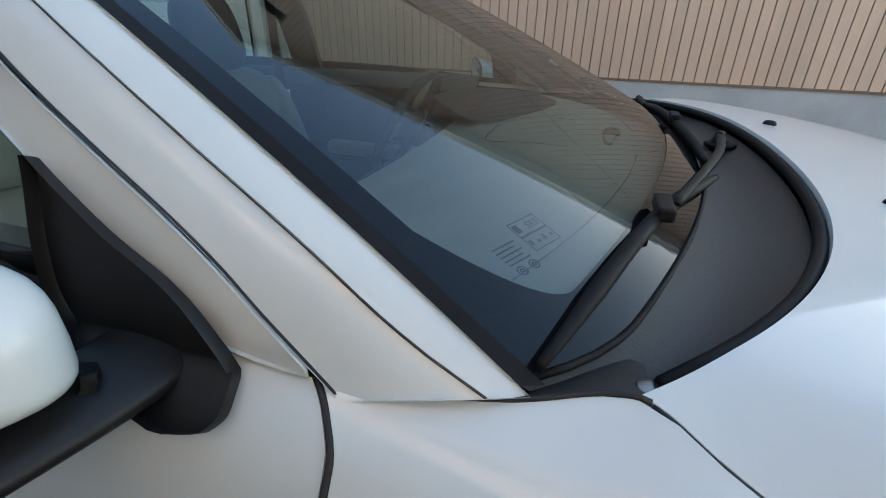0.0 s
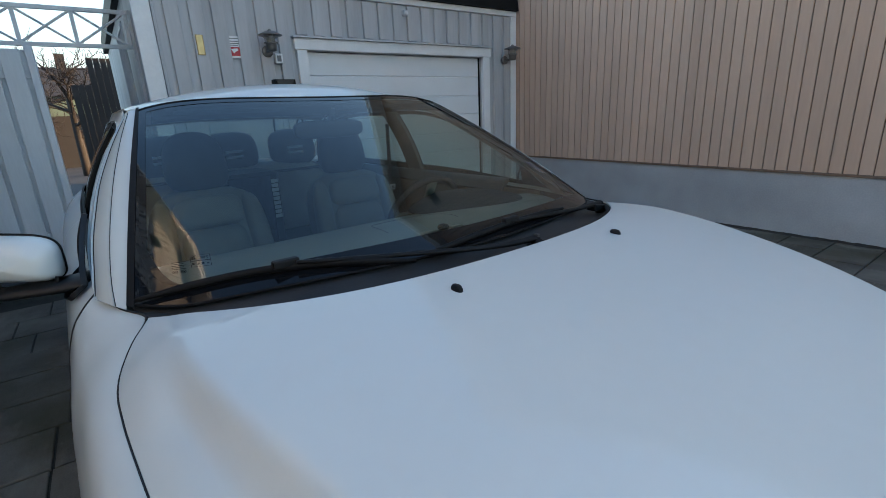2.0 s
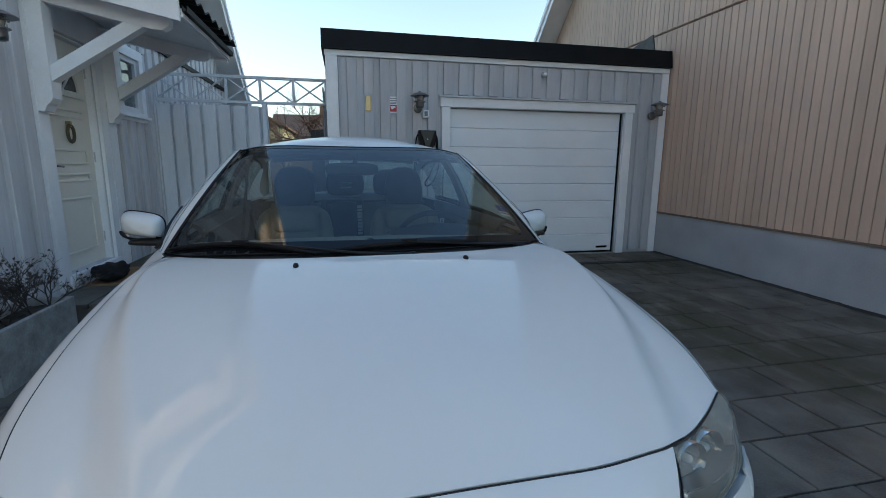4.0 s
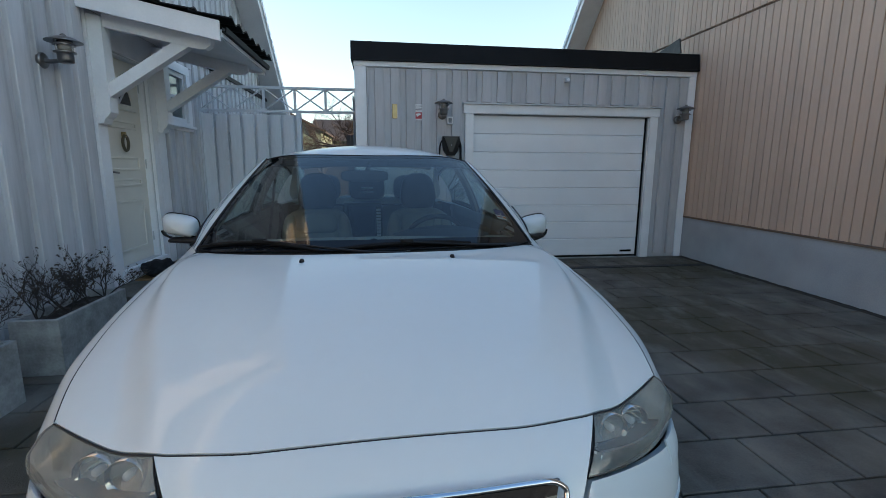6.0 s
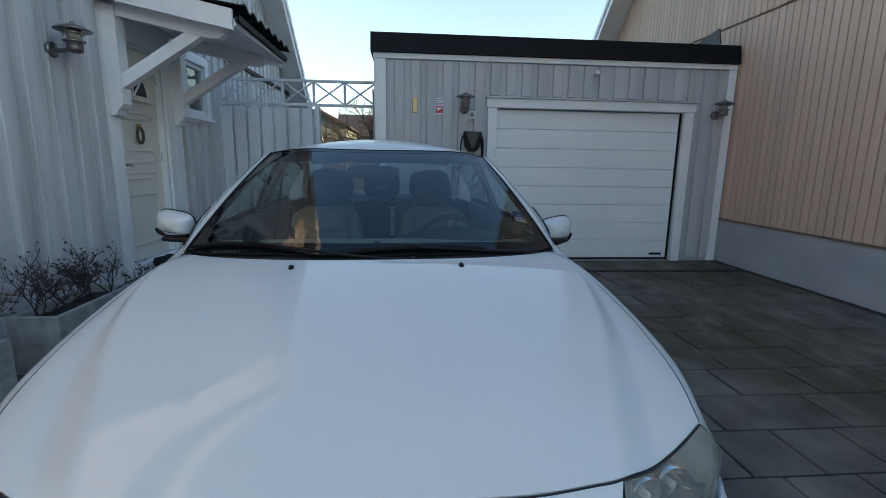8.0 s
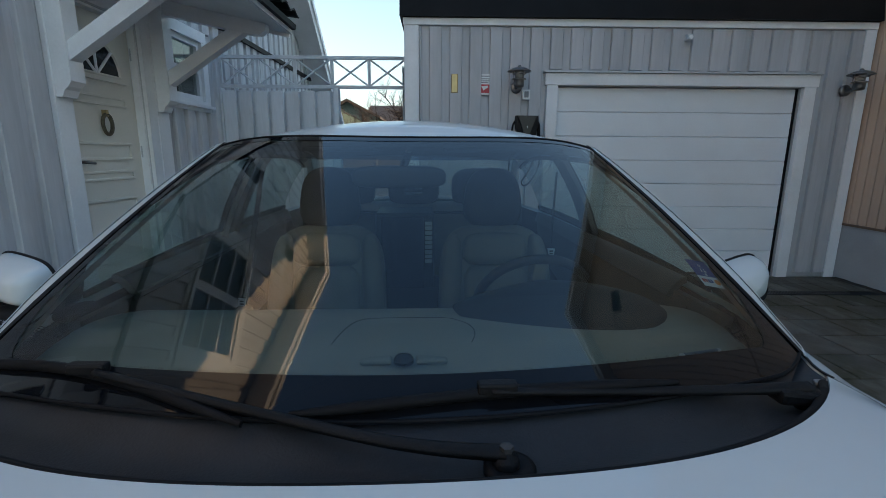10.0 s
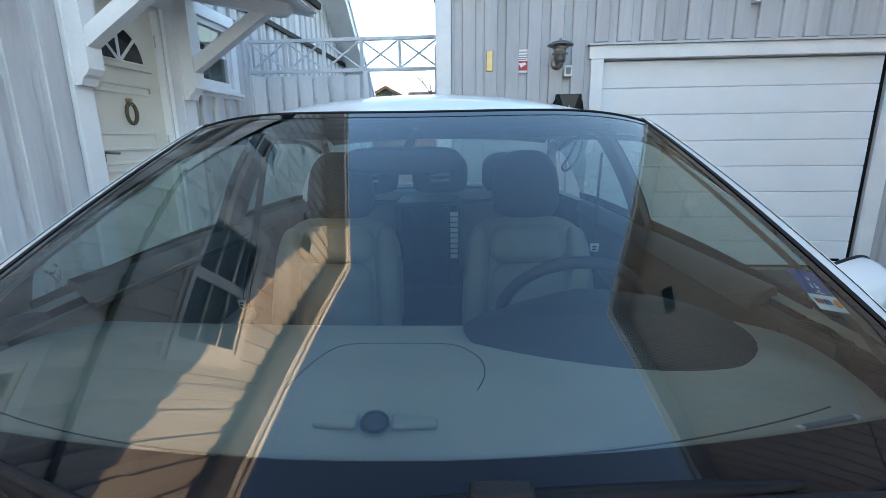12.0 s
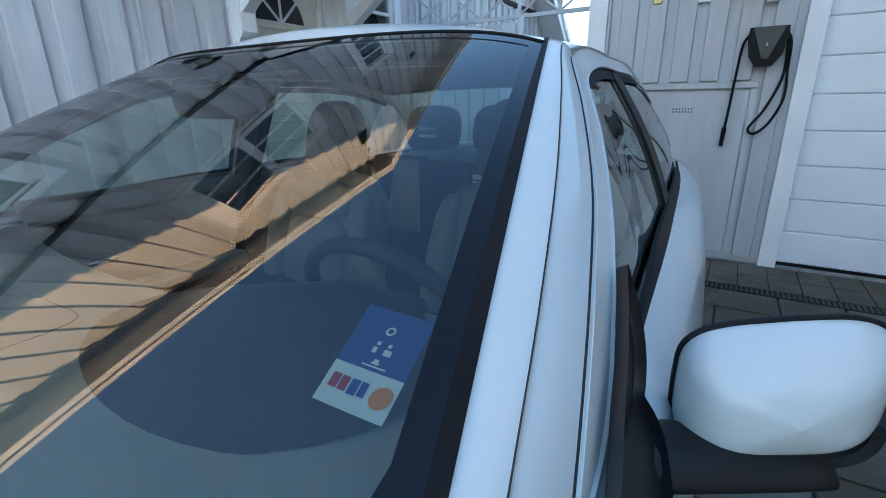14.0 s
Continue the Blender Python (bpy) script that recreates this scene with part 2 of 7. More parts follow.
M = dict(
    paint=mat("white_car_paint", (0.528, 0.568, 0.572), 0.45, coat=0.72, spec=0.05, spots=0.025, scale=1.6, fine=25, rvar=0.05),
    gap=mat("panel_gap", (0.012, 0.012, 0.013), 0.8),
    rubber=mat("black_rubber", (0.009, 0.009, 0.010), 0.6, spec=0.12, spots=0.3, scale=9, fine=90, bump=0.1),
    plastic=mat("black_grained_plastic", (0.011, 0.0112, 0.012), 0.5, spec=0.14, spots=0.35, scale=7, fine=260, bump=0.25, rvar=0.08),
    mirror_black=mat("satin_black_plastic", (0.010, 0.010, 0.011), 0.42, spec=0.3, spots=0.2, scale=5, fine=90, rvar=0.06),
    cowl=mat("faded_black_cowl_plastic", (0.024, 0.025, 0.027), 0.45, spec=0.30, spots=0.4, scale=6, fine=240, bump=0.2, rvar=0.1),
    gloss_black=mat("gloss_black", (0.01, 0.01, 0.011), 0.12),
    chrome=mat("chrome", (0.55, 0.56, 0.58), 0.14, 1.0),
    steel=mat("brushed_steel", (0.24, 0.235, 0.23), 0.38, 1.0, spots=0.2, scale=12, fine=120),
    brass=mat("brass", (0.42, 0.33, 0.17), 0.35, 1.0, spots=0.15, scale=20, fine=100),
    windscreen=pane_mat("windscreen_glass", (0.48, 0.545, 0.515), 0.068, graze=0.74),
    side_glass=pane_mat("side_window_glass", (0.70, 0.81, 0.79), 0.05),
    house_glass=pane_mat("house_window_glass", (0.8, 0.86, 0.85), 0.07),
    lens=pane_mat("headlamp_lens", (0.82, 0.82, 0.77), 0.05, 0.28),
    lamp_inside=mat("silvery_lamp_inside", (0.33, 0.33, 0.315), 0.30, 0.5, spots=0.35, scale=18, fine=60),
    house_glass_dark=mat("dark_door_glass", (0.02, 0.022, 0.024), 0.06),
    fence_wood=mat("pale_grey_fence_paint", (0.68, 0.70, 0.73), 0.6, spots=0.14, scale=3, fine=50, bump=0.2, piece=0.04, stretch=(1, 1, 0.15)),
    vin_blue=mat("blue_grey_plate", (0.10, 0.14, 0.20), 0.5, spots=0.3, scale=90, fine=200),
    lattice_paint=mat("pale_grey_metal_paint", (0.60, 0.62, 0.64), 0.5, spots=0.12, scale=6, fine=70, bump=0.1),
    wreath=mat("dry_twig_wreath", (0.10, 0.085, 0.05), 0.8, spots=0.5, scale=60, fine=200, bump=0.8),
    lamp_glass=mat("lamp_glass", (0.35, 0.34, 0.30), 0.15),
    charger_face=mat("satin_black", (0.008, 0.008, 0.009), 0.35),
    frit=mat("black_glass_print", (0.006, 0.006, 0.007), 0.6, spec=0.2),
    border=mat("black_print_under_glass", (0.006, 0.0065, 0.008), 0.03, spec=0.22),
    shade=pane_mat("blue_shade_band", (0.16, 0.24, 0.36), 0.0),
    beige_trim=mat("beige_car_trim", (0.34, 0.325, 0.285), 0.6, spots=0.12, scale=8, fine=200, bump=0.15),
    headlining=mat("grey_headlining_cloth", (0.20, 0.19, 0.17), 0.9, spots=0.1, scale=6, fine=200, bump=0.2),
    door_lining=mat("grey_door_lining", (0.115, 0.112, 0.105), 0.65, spots=0.15, scale=8, fine=180, bump=0.2),
    leather=mat("beige_leather", (0.30, 0.285, 0.25), 0.48, spots=0.15, scale=7, fine=140, bump=0.25, rvar=0.08),
    dark_trim=mat("dark_grey_car_trim", (0.03, 0.032, 0.037), 0.55, spots=0.2, scale=9, fine=200, bump=0.2),
    carpet=mat("grey_carpet", (0.07, 0.07, 0.07), 0.95, spots=0.3, scale=20, fine=300, bump=0.5),
    grey_wood=streaked(mat("grey_painted_boards", (0.54, 0.545, 0.56), 0.6, spots=0.22, scale=3.4, fine=40, bump=0.25, piece=0.05, stretch=(1, 1, 0.12))),
    garage_wood=mat("grey_painted_garage_boards", (0.47, 0.475, 0.49), 0.6, spots=0.18, scale=3.4, fine=40, bump=0.25, piece=0.05, stretch=(1, 1, 0.12)),
    white_wood=mat("white_painted_wood", (0.79, 0.80, 0.81), 0.5, spots=0.08, scale=3, fine=50, bump=0.12, piece=0.02),
    beige_wood=mat("pinkish_beige_boards", (0.50, 0.368, 0.275), 0.65, spots=0.1, scale=2.4, fine=40, bump=0.3, piece=0.05, stretch=(1, 1, 0.12)),
    beige_back=mat("dark_joint", (0.17, 0.115, 0.08), 0.8, spots=0.2, scale=5),
    plinth=mat("grey_painted_plinth", (0.345, 0.365, 0.385), 0.75, spots=0.2, scale=1.7, fine=70, bump=0.35),
    roof_felt=mat("black_roof_edge", (0.008, 0.008, 0.009), 0.55, spec=0.15, spots=0.3, scale=4, fine=40),
    tile=mat("black_roof_tile", (0.014, 0.014, 0.015), 0.55, spec=0.25, spots=0.3, scale=5, fine=60, bump=0.2, piece=0.2),
    door_white=mat("white_steel_panel", (0.76, 0.78, 0.81), 0.4, spots=0.05, scale=2, fine=80, bump=0.06),
    cream=mat("cream_door_paint", (0.74, 0.72, 0.64), 0.45, spots=0.05, scale=3, fine=60, bump=0.08),
    slab=paving_mat("dark_concrete_slab"),
    joint=mat("mossy_sand_joint", (0.019, 0.018, 0.012), 0.95, spots=0.6, scale=9, fine=80, bump=0.6),
    asphalt=mat("asphalt", (0.05, 0.05, 0.052), 0.85, spots=0.3, scale=0.6, fine=60, bump=0.4),
    concrete=mat("pale_concrete", (0.32, 0.32, 0.305), 0.85, spots=0.4, scale=9, fine=60, bump=0.5, rvar=0.05),
    soil=mat("dark_soil", (0.03, 0.022, 0.016), 0.95, spots=0.5, scale=14, fine=80, bump=0.9),
    twig=mat("brown_twig", (0.036, 0.029, 0.025), 0.85, spots=0.3, scale=20, fine=90),
    dry_leaf=mat("dry_leaf", (0.06, 0.043, 0.03), 0.8, spots=0.4, scale=30),
    leaf=mat("dark_green_leaf", (0.035, 0.06, 0.03), 0.6, spots=0.4, scale=30),
    coir=mat("coir_mat", (0.24, 0.14, 0.06), 0.95, spots=0.25, scale=9, fine=200, bump=0.9),
    black_cloth=mat("black_cloth", (0.008, 0.008, 0.009), 0.95, spots=0.4, scale=15, fine=150, bump=0.8),
    galvanised=mat("galvanised_steel", (0.52, 0.54, 0.56), 0.5, 0.25, spots=0.12, scale=9, fine=90),
    rusty=mat("dull_cast_iron", (0.06, 0.058, 0.056), 0.6, 0.4, spots=0.4, scale=14, fine=90, bump=0.3),
    white_plate=mat("white_plate", (0.78, 0.78, 0.78), 0.4),
    red=mat("red_print", (0.42, 0.03, 0.04), 0.45),
    blue=mat("blue_print", (0.035, 0.07, 0.28), 0.45),
    grey_print=mat("grey_print", (0.22, 0.22, 0.23), 0.5),
    orange=mat("orange_print", (0.75, 0.25, 0.04), 0.45),
    tyre=mat("tyre_rubber", (0.016, 0.016, 0.017), 0.75, spots=0.3, scale=12, fine=90, bump=0.3),
    alloy=mat("silver_alloy", (0.5, 0.51, 0.52), 0.3, 0.9, spots=0.1, scale=10),
    far_green=mat("grey_green_far_wall", (0.12, 0.16, 0.13), 0.8, spots=0.1, scale=1),
    far_roof=mat("brown_far_roof", (0.035, 0.030, 0.027), 0.8, spots=0.2, scale=1.5),
    curtain=mat("pale_blind", (0.6, 0.58, 0.53), 0.8, spots=0.08, scale=6),
    room_shade=mat("room_shade", (0.03, 0.03, 0.03), 0.9, spots=0.2, scale=2),
)


# ---------------------------------------------------------------- mesh helpers
def box(bm, x0, x1, y0, y1, z0, z1, bevel=0.0):
    made = bmesh.ops.create_cube(bm, size=1.0)
    vs = made["verts"]
    bmesh.ops.scale(bm, vec=(abs(x1 - x0), abs(y1 - y0), abs(z1 - z0)), verts=vs)
    bmesh.ops.translate(bm, vec=((x0 + x1) / 2, (y0 + y1) / 2, (z0 + z1) / 2), verts=vs)
    if bevel:
        es = list({e for v in vs for e in v.link_edges})
        bmesh.ops.bevel(bm, geom=es, offset=bevel, segments=2, affect="EDGES", profile=0.5)
    return bm


def boxed(*args, **kw):
    return box(bmesh.new(), *args, **kw)


def prism(bm, pts, axis, a, b):
    """A flat outline in the two other axes, drawn out along axis ('x', 'y' or 'z') from a to b."""
    def put(p, h):
        return {"x": (h, p[0], p[1]), "y": (p[0], h, p[1]), "z": (p[0], p[1], h)}[axis]
    lo = [bm.verts.new(put(p, a)) for p in pts]
    hi = [bm.verts.new(put(p, b)) for p in pts]
    bm.faces.new(lo), bm.faces.new(hi)
    for i in range(len(pts)):
        j = (i + 1) % len(pts)
        bm.faces.new((lo[i], lo[j], hi[j], hi[i]))
    bmesh.ops.recalc_face_normals(bm, faces=bm.faces[:])
    return bm


def rod(bm, a, b, ra, rb=None, n=10, caps=True):
    """A round bar from a to b."""
    a, b = Vector(a), Vector(b)
    d = b - a
    made = bmesh.ops.create_cone(bm, cap_ends=caps, cap_tris=False, segments=n, radius1=ra, radius2=ra if rb is None else rb, depth=d.length)
    q = d.to_track_quat("Z", "Y").to_matrix().to_4x4()
    bmesh.ops.transform(bm, matrix=Matrix.Translation((a + b) / 2) @ q, verts=made["verts"])
    return bm


def lathe(bm, profile, at=(0, 0, 0), n=24, m=None):
    """Profile of (radius, height) turned about z."""
    rings = []
    for r, z in profile:
        rings.append([bm.verts.new((r * math.cos(2 * math.pi * i / n), r * math.sin(2 * math.pi * i / n), z)) for i in range(n)])
    for p, q in zip(rings, rings[1:]):
        for i in range(n):
            bm.faces.new((p[i], p[(i + 1) % n], q[(i + 1) % n], q[i]))
    bm.faces.new(list(reversed(rings[0]))), bm.faces.new(rings[-1])
    vs = [v for r in rings for v in r]
    bmesh.ops.transform(bm, matrix=Matrix.Translation(at) @ (m or Matrix()), verts=vs)
    return bm


def hoop(bm, big, small, n=56, k=12, flat=1.0):
    """A closed ring about z: big radius, small radius of its section."""
    rings = []
    for i in range(n):
        an = 2 * math.pi * i / n
        rings.append([bm.verts.new(((big + small * math.cos(2 * math.pi * j / k)) * math.cos(an), (big + small * math.cos(2 * math.pi * j / k)) * math.sin(an), small * flat * math.sin(2 * math.pi * j / k))) for j in range(k)])
    for i in range(n):
        p, q = rings[i], rings[(i + 1) % n]
        for j in range(k):
            bm.faces.new((p[j], q[j], q[(j + 1) % k], p[(j + 1) % k]))
    return bm


def tube(bm, pts, r, n=8):
    """A round hose through points."""
    pts = [Vector(p) for p in pts]
    rings = []
    for i, p in enumerate(pts):
        d = (pts[min(i + 1, len(pts) - 1)] - pts[max(i - 1, 0)]).normalized()
        u = d.orthogonal().normalized() if not rings else (last - d * last.dot(d)).normalized()
        last = u
        w = d.cross(u)
        rr = r(i / (len(pts) - 1)) if callable(r) else r
        rings.append([bm.verts.new(p + rr * (u * math.cos(2 * math.pi * k / n) + w * math.sin(2 * math.pi * k / n))) for k in range(n)])
    for p, q in zip(rings, rings[1:]):
        for k in range(n):
            bm.faces.new((p[k], p[(k + 1) % n], q[(k + 1) % n], q[k]))
    bm.faces.new(list(reversed(rings[0]))), bm.faces.new(rings[-1])
    return bm


def curve_points(keys, n):
    """n points on a smooth line through the keys."""
    ks = [Vector(k) for k in keys]
    out = []
    for i in range(n):
        s = i / (n - 1) * (len(ks) - 1)
        k = min(int(s), len(ks) - 2)
        t = s - k
        p0, p1, p2, p3 = ks[max(k - 1, 0)], ks[k], ks[k + 1], ks[min(k + 2, len(ks) - 1)]
        out.append(0.5 * (2 * p1 + (p2 - p0) * t + (2 * p0 - 5 * p1 + 4 * p2 - p3) * t * t + (3 * p1 - p0 - 3 * p2 + p3) * t ** 3))
    return out


def smooth_fn(keys):
    """A smooth function through (place, value) keys, flat past its ends."""
    xs, vs = [k[0] for k in keys], [k[1] for k in keys]
    sl = [(vs[i + 1] - vs[i]) / (xs[i + 1] - xs[i]) for i in range(len(xs) - 1)]
    ms = [sl[0]] + [(0.0 if a * b < 0 else (a + b) / 2) for a, b in zip(sl, sl[1:])] + [sl[-1]]

    def f(x):
        if x <= xs[0]:
            return vs[0] + ms[0] * (x - xs[0])
        if x >= xs[-1]:
            return vs[-1] + ms[-1] * (x - xs[-1])
        i = max(j for j in range(len(xs) - 1) if xs[j] <= x)
        h = xs[i + 1] - xs[i]
        t = (x - xs[i]) / h
        return ((2 * t ** 3 - 3 * t * t + 1) * vs[i] + (t ** 3 - 2 * t * t + t) * h * ms[i] + (3 * t * t - 2 * t ** 3) * vs[i + 1] + (t ** 3 - t * t) * h * ms[i + 1])
    return f


def sheet(fn, nu, nv, rim=0.0, flip=False, keep=None):
    """A surface fn(a, b), a and b from 0 to 1, with an optional turned-in edge of depth rim."""
    bm = bmesh.new()
    g = [[bm.verts.new(fn(i / nu, j / nv)) for j in range(nv + 1)] for i in range(nu + 1)]
    for i in range(nu):
        for j in range(nv):
            q = (g[i][j], g[i + 1][j], g[i + 1][j + 1], g[i][j + 1])
            bm.faces.new(q[::-1] if flip else q)
    if rim:
        bm.normal_update()
        loop = [g[i][0] for i in range(nu + 1)] + [g[nu][j] for j in range(1, nv + 1)] + [g[i][nv] for i in range(nu - 1, -1, -1)] + [g[0][j] for j in range(nv - 1, 0, -1)]
        mid = sum((v.co for v in loop), Vector()) / len(loop)
        inner = []
        for v in loop:
            inn = (mid - v.co)
            inn = (inn - v.normal * inn.dot(v.normal)).normalized()
            inner.append((bm.verts.new(v.co - v.normal * min(0.002, rim * 0.25) - inn * 0.0008), bm.verts.new(v.co - v.normal * rim)))
        n = len(loop)
        for i in range(n):
            e = bm.edges.get((loop[i], loop[(i + 1) % n]))
            if e:
                e.smooth = False
        for i in range(n):
            k = (i + 1) % n
            for a, b, c, d in ((loop[i], loop[k], inner[k][0], inner[i][0]), (inner[i][0], inner[k][0], inner[k][1], inner[i][1])):
                f = (a, b, c, d)
                bm.faces.new(f if flip else f[::-1])
    return bm


def link(name, bm, material, smooth=False):
    me = bpy.data.meshes.new(name)
    bmesh.ops.recalc_face_normals(bm, faces=bm.faces[:]) if not smooth else None
    if smooth:
        for f in bm.faces:
            f.smooth = True
    bm.to_mesh(me)
    bm.free()
    me.materials.append(material)
    return new(name, me)


def part(name, bm, material, parent, label="", smooth=False):
    """One mesh as a part of a thing or of a part; built in its parent's own space."""
    ob = link(name, bm, material, smooth)
    ob.parent = parent
    return tagged(ob, label=label)


def thing(name, m, label, category, group="", kind=""):
    ob = new(name)
    ob.empty_display_size = 0.1
    ob.matrix_world = m
    return tagged(ob, label, category, group, kind)


def structure(name, bm, material, label, category, smooth=False):
    return tagged(link(name, bm, material, smooth), label, category, kind="structure")


def piece(name, mesh, parent, m):
    ob = new(name, mesh)
    ob.parent = parent
    ob.matrix_basis = m
    return ob


# ---------------------------------------------------------------- ground
structure("ground", boxed(-220, 220, -220, 220, -0.25, -0.035), M["asphalt"], "dark grey asphalt ground running out to the horizon", "ground")
paving = structure("paving", boxed(-2.45, 4.58, -1.6, 6.83, -0.034, -0.012), M["joint"], "sand bed with dark mossy joints under the driveway slabs", "paving")

# ---------------------------------------------------------------- the two gabled houses
APEX_Y = 5.4


def roof_line(apex_z, pitch):
    return lambda y: apex_z - pitch * abs(y - APEX_Y)


def columns(breaks, low, top, holes, bm, x0, x1):
    """A wall across x0 to x1 made of upright strips between the breaks, with holes (y0, y1, z0, z1) left through it."""
    ys = sorted(set(breaks) | {h for o in holes for h in o[:2]})
    for a, b in zip(ys, ys[1:]):
        cuts = sorted((o[2], o[3]) for o in holes if o[0] <= a + 1e-6 and o[1] >= b - 1e-6)
        z = low
        for c, d in cuts:
            if c > z:
                prism(bm, [(a, z), (b, z), (b, c), (a, c)], "x", x0, x1)
            z = d
        prism(bm, [(a, z), (b, z), (b, top(b)), (a, top(a))], "x", x0, x1)
    return bm


def boards(name, material, parent, x0, x1, y_from, y_to, pitch, width, low, top, holes, gap=0.0):
    """Upright boards on a wall, each an own piece, cut at the holes and along the roof."""
    y = y_from
    while y + width < y_to:
        a, b = y, y + width
        segs, z = [], low
        for c, d in sorted((o[2], o[3]) for o in holes if o[0] < b and o[1] > a):
            if c > z + 0.03:
                segs.append((z, c, c))
            z = max(z, d)
        ta, tb = (top(a), top(b)) if callable(top) else (top, top)
        if min(ta, tb) > z + 0.05:
            segs.append((z, ta, tb))
        for z0, za, zb in segs:
            bm = bmesh.new()
            e = 0.004
            lo = [bm.verts.new((x0, yy, zz)) for yy, zz in ((a, z0), (b, z0), (b, zb), (a, za))]
            xm = x1 - (x1 - x0) * 0.2
            mi = [bm.verts.new((xm, yy, zz)) for yy, zz in ((a, z0), (b, z0), (b, zb), (a, za))]
            hi = [bm.verts.new((x1, yy, zz)) for yy, zz in ((a + e, z0 + e), (b - e, z0 + e), (b - e, zb - e), (a + e, za - e))]
            for p, q in ((lo, mi), (mi, hi)):
                for i in range(4):
                    j = (i + 1) % 4
                    bm.faces.new((p[i], p[j], q[j], q[i]))
            bm.faces.new(hi)
            part(name, bm, material, parent)
        y += pitch


def gable_roof(prefix, apex_z, PITCH, x_verge, x_back, y_reach, side):
    """Two stepped tile slopes, with soffit and paired verge boards on the side that faces the driveway."""
    thick = 0.16
    roof = bmesh.new()
    for s in (1, -1):
        pts, n = [], 26
        for i in range(n):
            for f, lift in ((i / n, 0.02), ((i + 0.98) / n, 0.055)):
                d = f * y_reach
                pts.append((APEX_Y + s * d, apex_z + thick - PITCH * d + lift))
        pts += [(APEX_Y + s * y_reach, apex_z - PITCH * y_reach + 0.02), (APEX_Y, apex_z + 0.02)]
        prism(roof, pts, "x", x_verge - side * 0.05, x_back)
    structure("roof_" + prefix, roof, M["tile"], "black stepped tile roof with a wide verge over the driveway", "roof")
    soffit = bmesh.new()
    for s in (1, -1):
        prism(soffit, [(APEX_Y, apex_z), (APEX_Y + s * y_reach, apex_z - PITCH * y_reach), (APEX_Y + s * y_reach, apex_z - PITCH * y_reach + 0.018), (APEX_Y, apex_z + 0.018)], "x", x_verge, x_back)
    structure("soffit_" + prefix, soffit, M["white_wood"], "pale painted board soffit under the roof verge", "soffit")
    for k, (dx, z0, z1) in enumerate(((0.0, -0.07, 0.11), (0.03, 0.085, 0.20))):
        vb = bmesh.new()
        for s in (1, -1):
            d = y_reach
            prism(vb, [(APEX_Y, apex_z + z0), (APEX_Y + s * d, apex_z - PITCH * d + z0), (APEX_Y + s * d, apex_z - PITCH * d + z1), (APEX_Y, apex_z + z1)], "x", x_verge + side * dx, x_verge + side * (dx + 0.028))
        structure("trim_" + prefix + str(k + 1), vb, M["white_wood"], "white painted verge board along the gable", "trim")


def casement(name, x, y0, y1, z0, z1, side, bars_y=1, bars_z=1, casing=0.11, label="white framed house window", blind=False, mullion=0.016):
    """A window in an opening of a wall that faces along x. side: +1 where the outside is towards +x."""
    w = thing(name, pose(x, 0, 0), label, "window", kind="structure")
    c = casing
    for a, b, d, e in ((y0 - c, y1 + c, z1, z1 + c), (y0 - c, y1 + c, z0 - c, z0), (y0 - c, y0, z0, z1), (y1, y1 + c, z0, z1)):
        part("casing", boxed(0.0, side * 0.045, a, b, d, e, bevel=0.004), M["white_wood"], w)
    fr = bmesh.new()
    f = 0.05
    for a, b, d, e in ((y0, y1, z1 - f, z1), (y0, y1, z0, z0 + f), (y0, y0 + f, z0 + f, z1 - f), (y1 - f, y1, z0 + f, z1 - f)):
        box(fr, -side * 0.05, side * 0.012, a, b, d, e)
    part("window_frame", fr, M["white_wood"], w)
    part("window_sill", boxed(0.01, side * 0.085, y0 - c - 0.02, y1 + c + 0.02, z0 - c * 0.5 - 0.02, z0 - c * 0.5 + 0.012, bevel=0.004), M["white_wood"], w)
    for i in range(1, bars_y + 1):
        yy = y0 + (y1 - y0) * i / (bars_y + 1)
        part("glazing_bar", boxed(-side * 0.035, side * 0.004, yy - mullion, yy + mullion, z0 + f, z1 - f), M["white_wood"], w)
    for i in range(1, bars_z + 1):
        zz = z0 + (z1 - z0) * i / (bars_z + 1)
        part("glazing_bar", boxed(-side * 0.034, side * 0.003, y0 + f, y1 - f, zz - 0.016, zz + 0.016), M["white_wood"], w)
    part("pane", boxed(-side * 0.022, -side * 0.018, y0 + f, y1 - f, z0 + f, z1 - f), M["house_glass"], w)
    if blind:
        part("blind", boxed(-side * 0.16, -side * 0.155, y0, y1, z1 - (z1 - z0) * 0.3, z1), M["curtain"], w, "pale blind half drawn")
    # dark sheet whose colour stands for the unlit room
    part("recess", boxed(-side * 0.42, -side * 0.40, y0 - 0.3, y1 + 0.3, z0 - 0.3, z1 + 0.3), M["room_shade"], w, "dark sheet standing in for the unlit room behind the pane")
    return w


# left house: grey boards
LX, LAPEX = -2.5, 7.6
ltop = roof_line(LAPEX, 0.82)
DOOR = (5.14, 5.99, 0.32, 2.40)
WIN_L = [(6.46, 7.02, 1.88, 2.48), (3.21, 4.65, 3.67, 4.84), (5.78, 6.26, 3.31, 4.48), (1.75, 3.00, 1.05, 2.22)]
L_HOLES = [DOOR] + WIN_L
wall_left = structure("wall_left", columns([-1.9, APEX_Y, 12.3], 0.0, ltop, L_HOLES, bmesh.new(), LX - 0.2, LX), M["grey_wood"], "grey painted board gable wall of the house beside the driveway", "wall")
structure("wall_left_back", columns([-1.9, APEX_Y, 12.3], 0.0, ltop, [], bmesh.new(), -10.2, -10.0), M["grey_wood"], "grey painted far wall of the house", "wall")
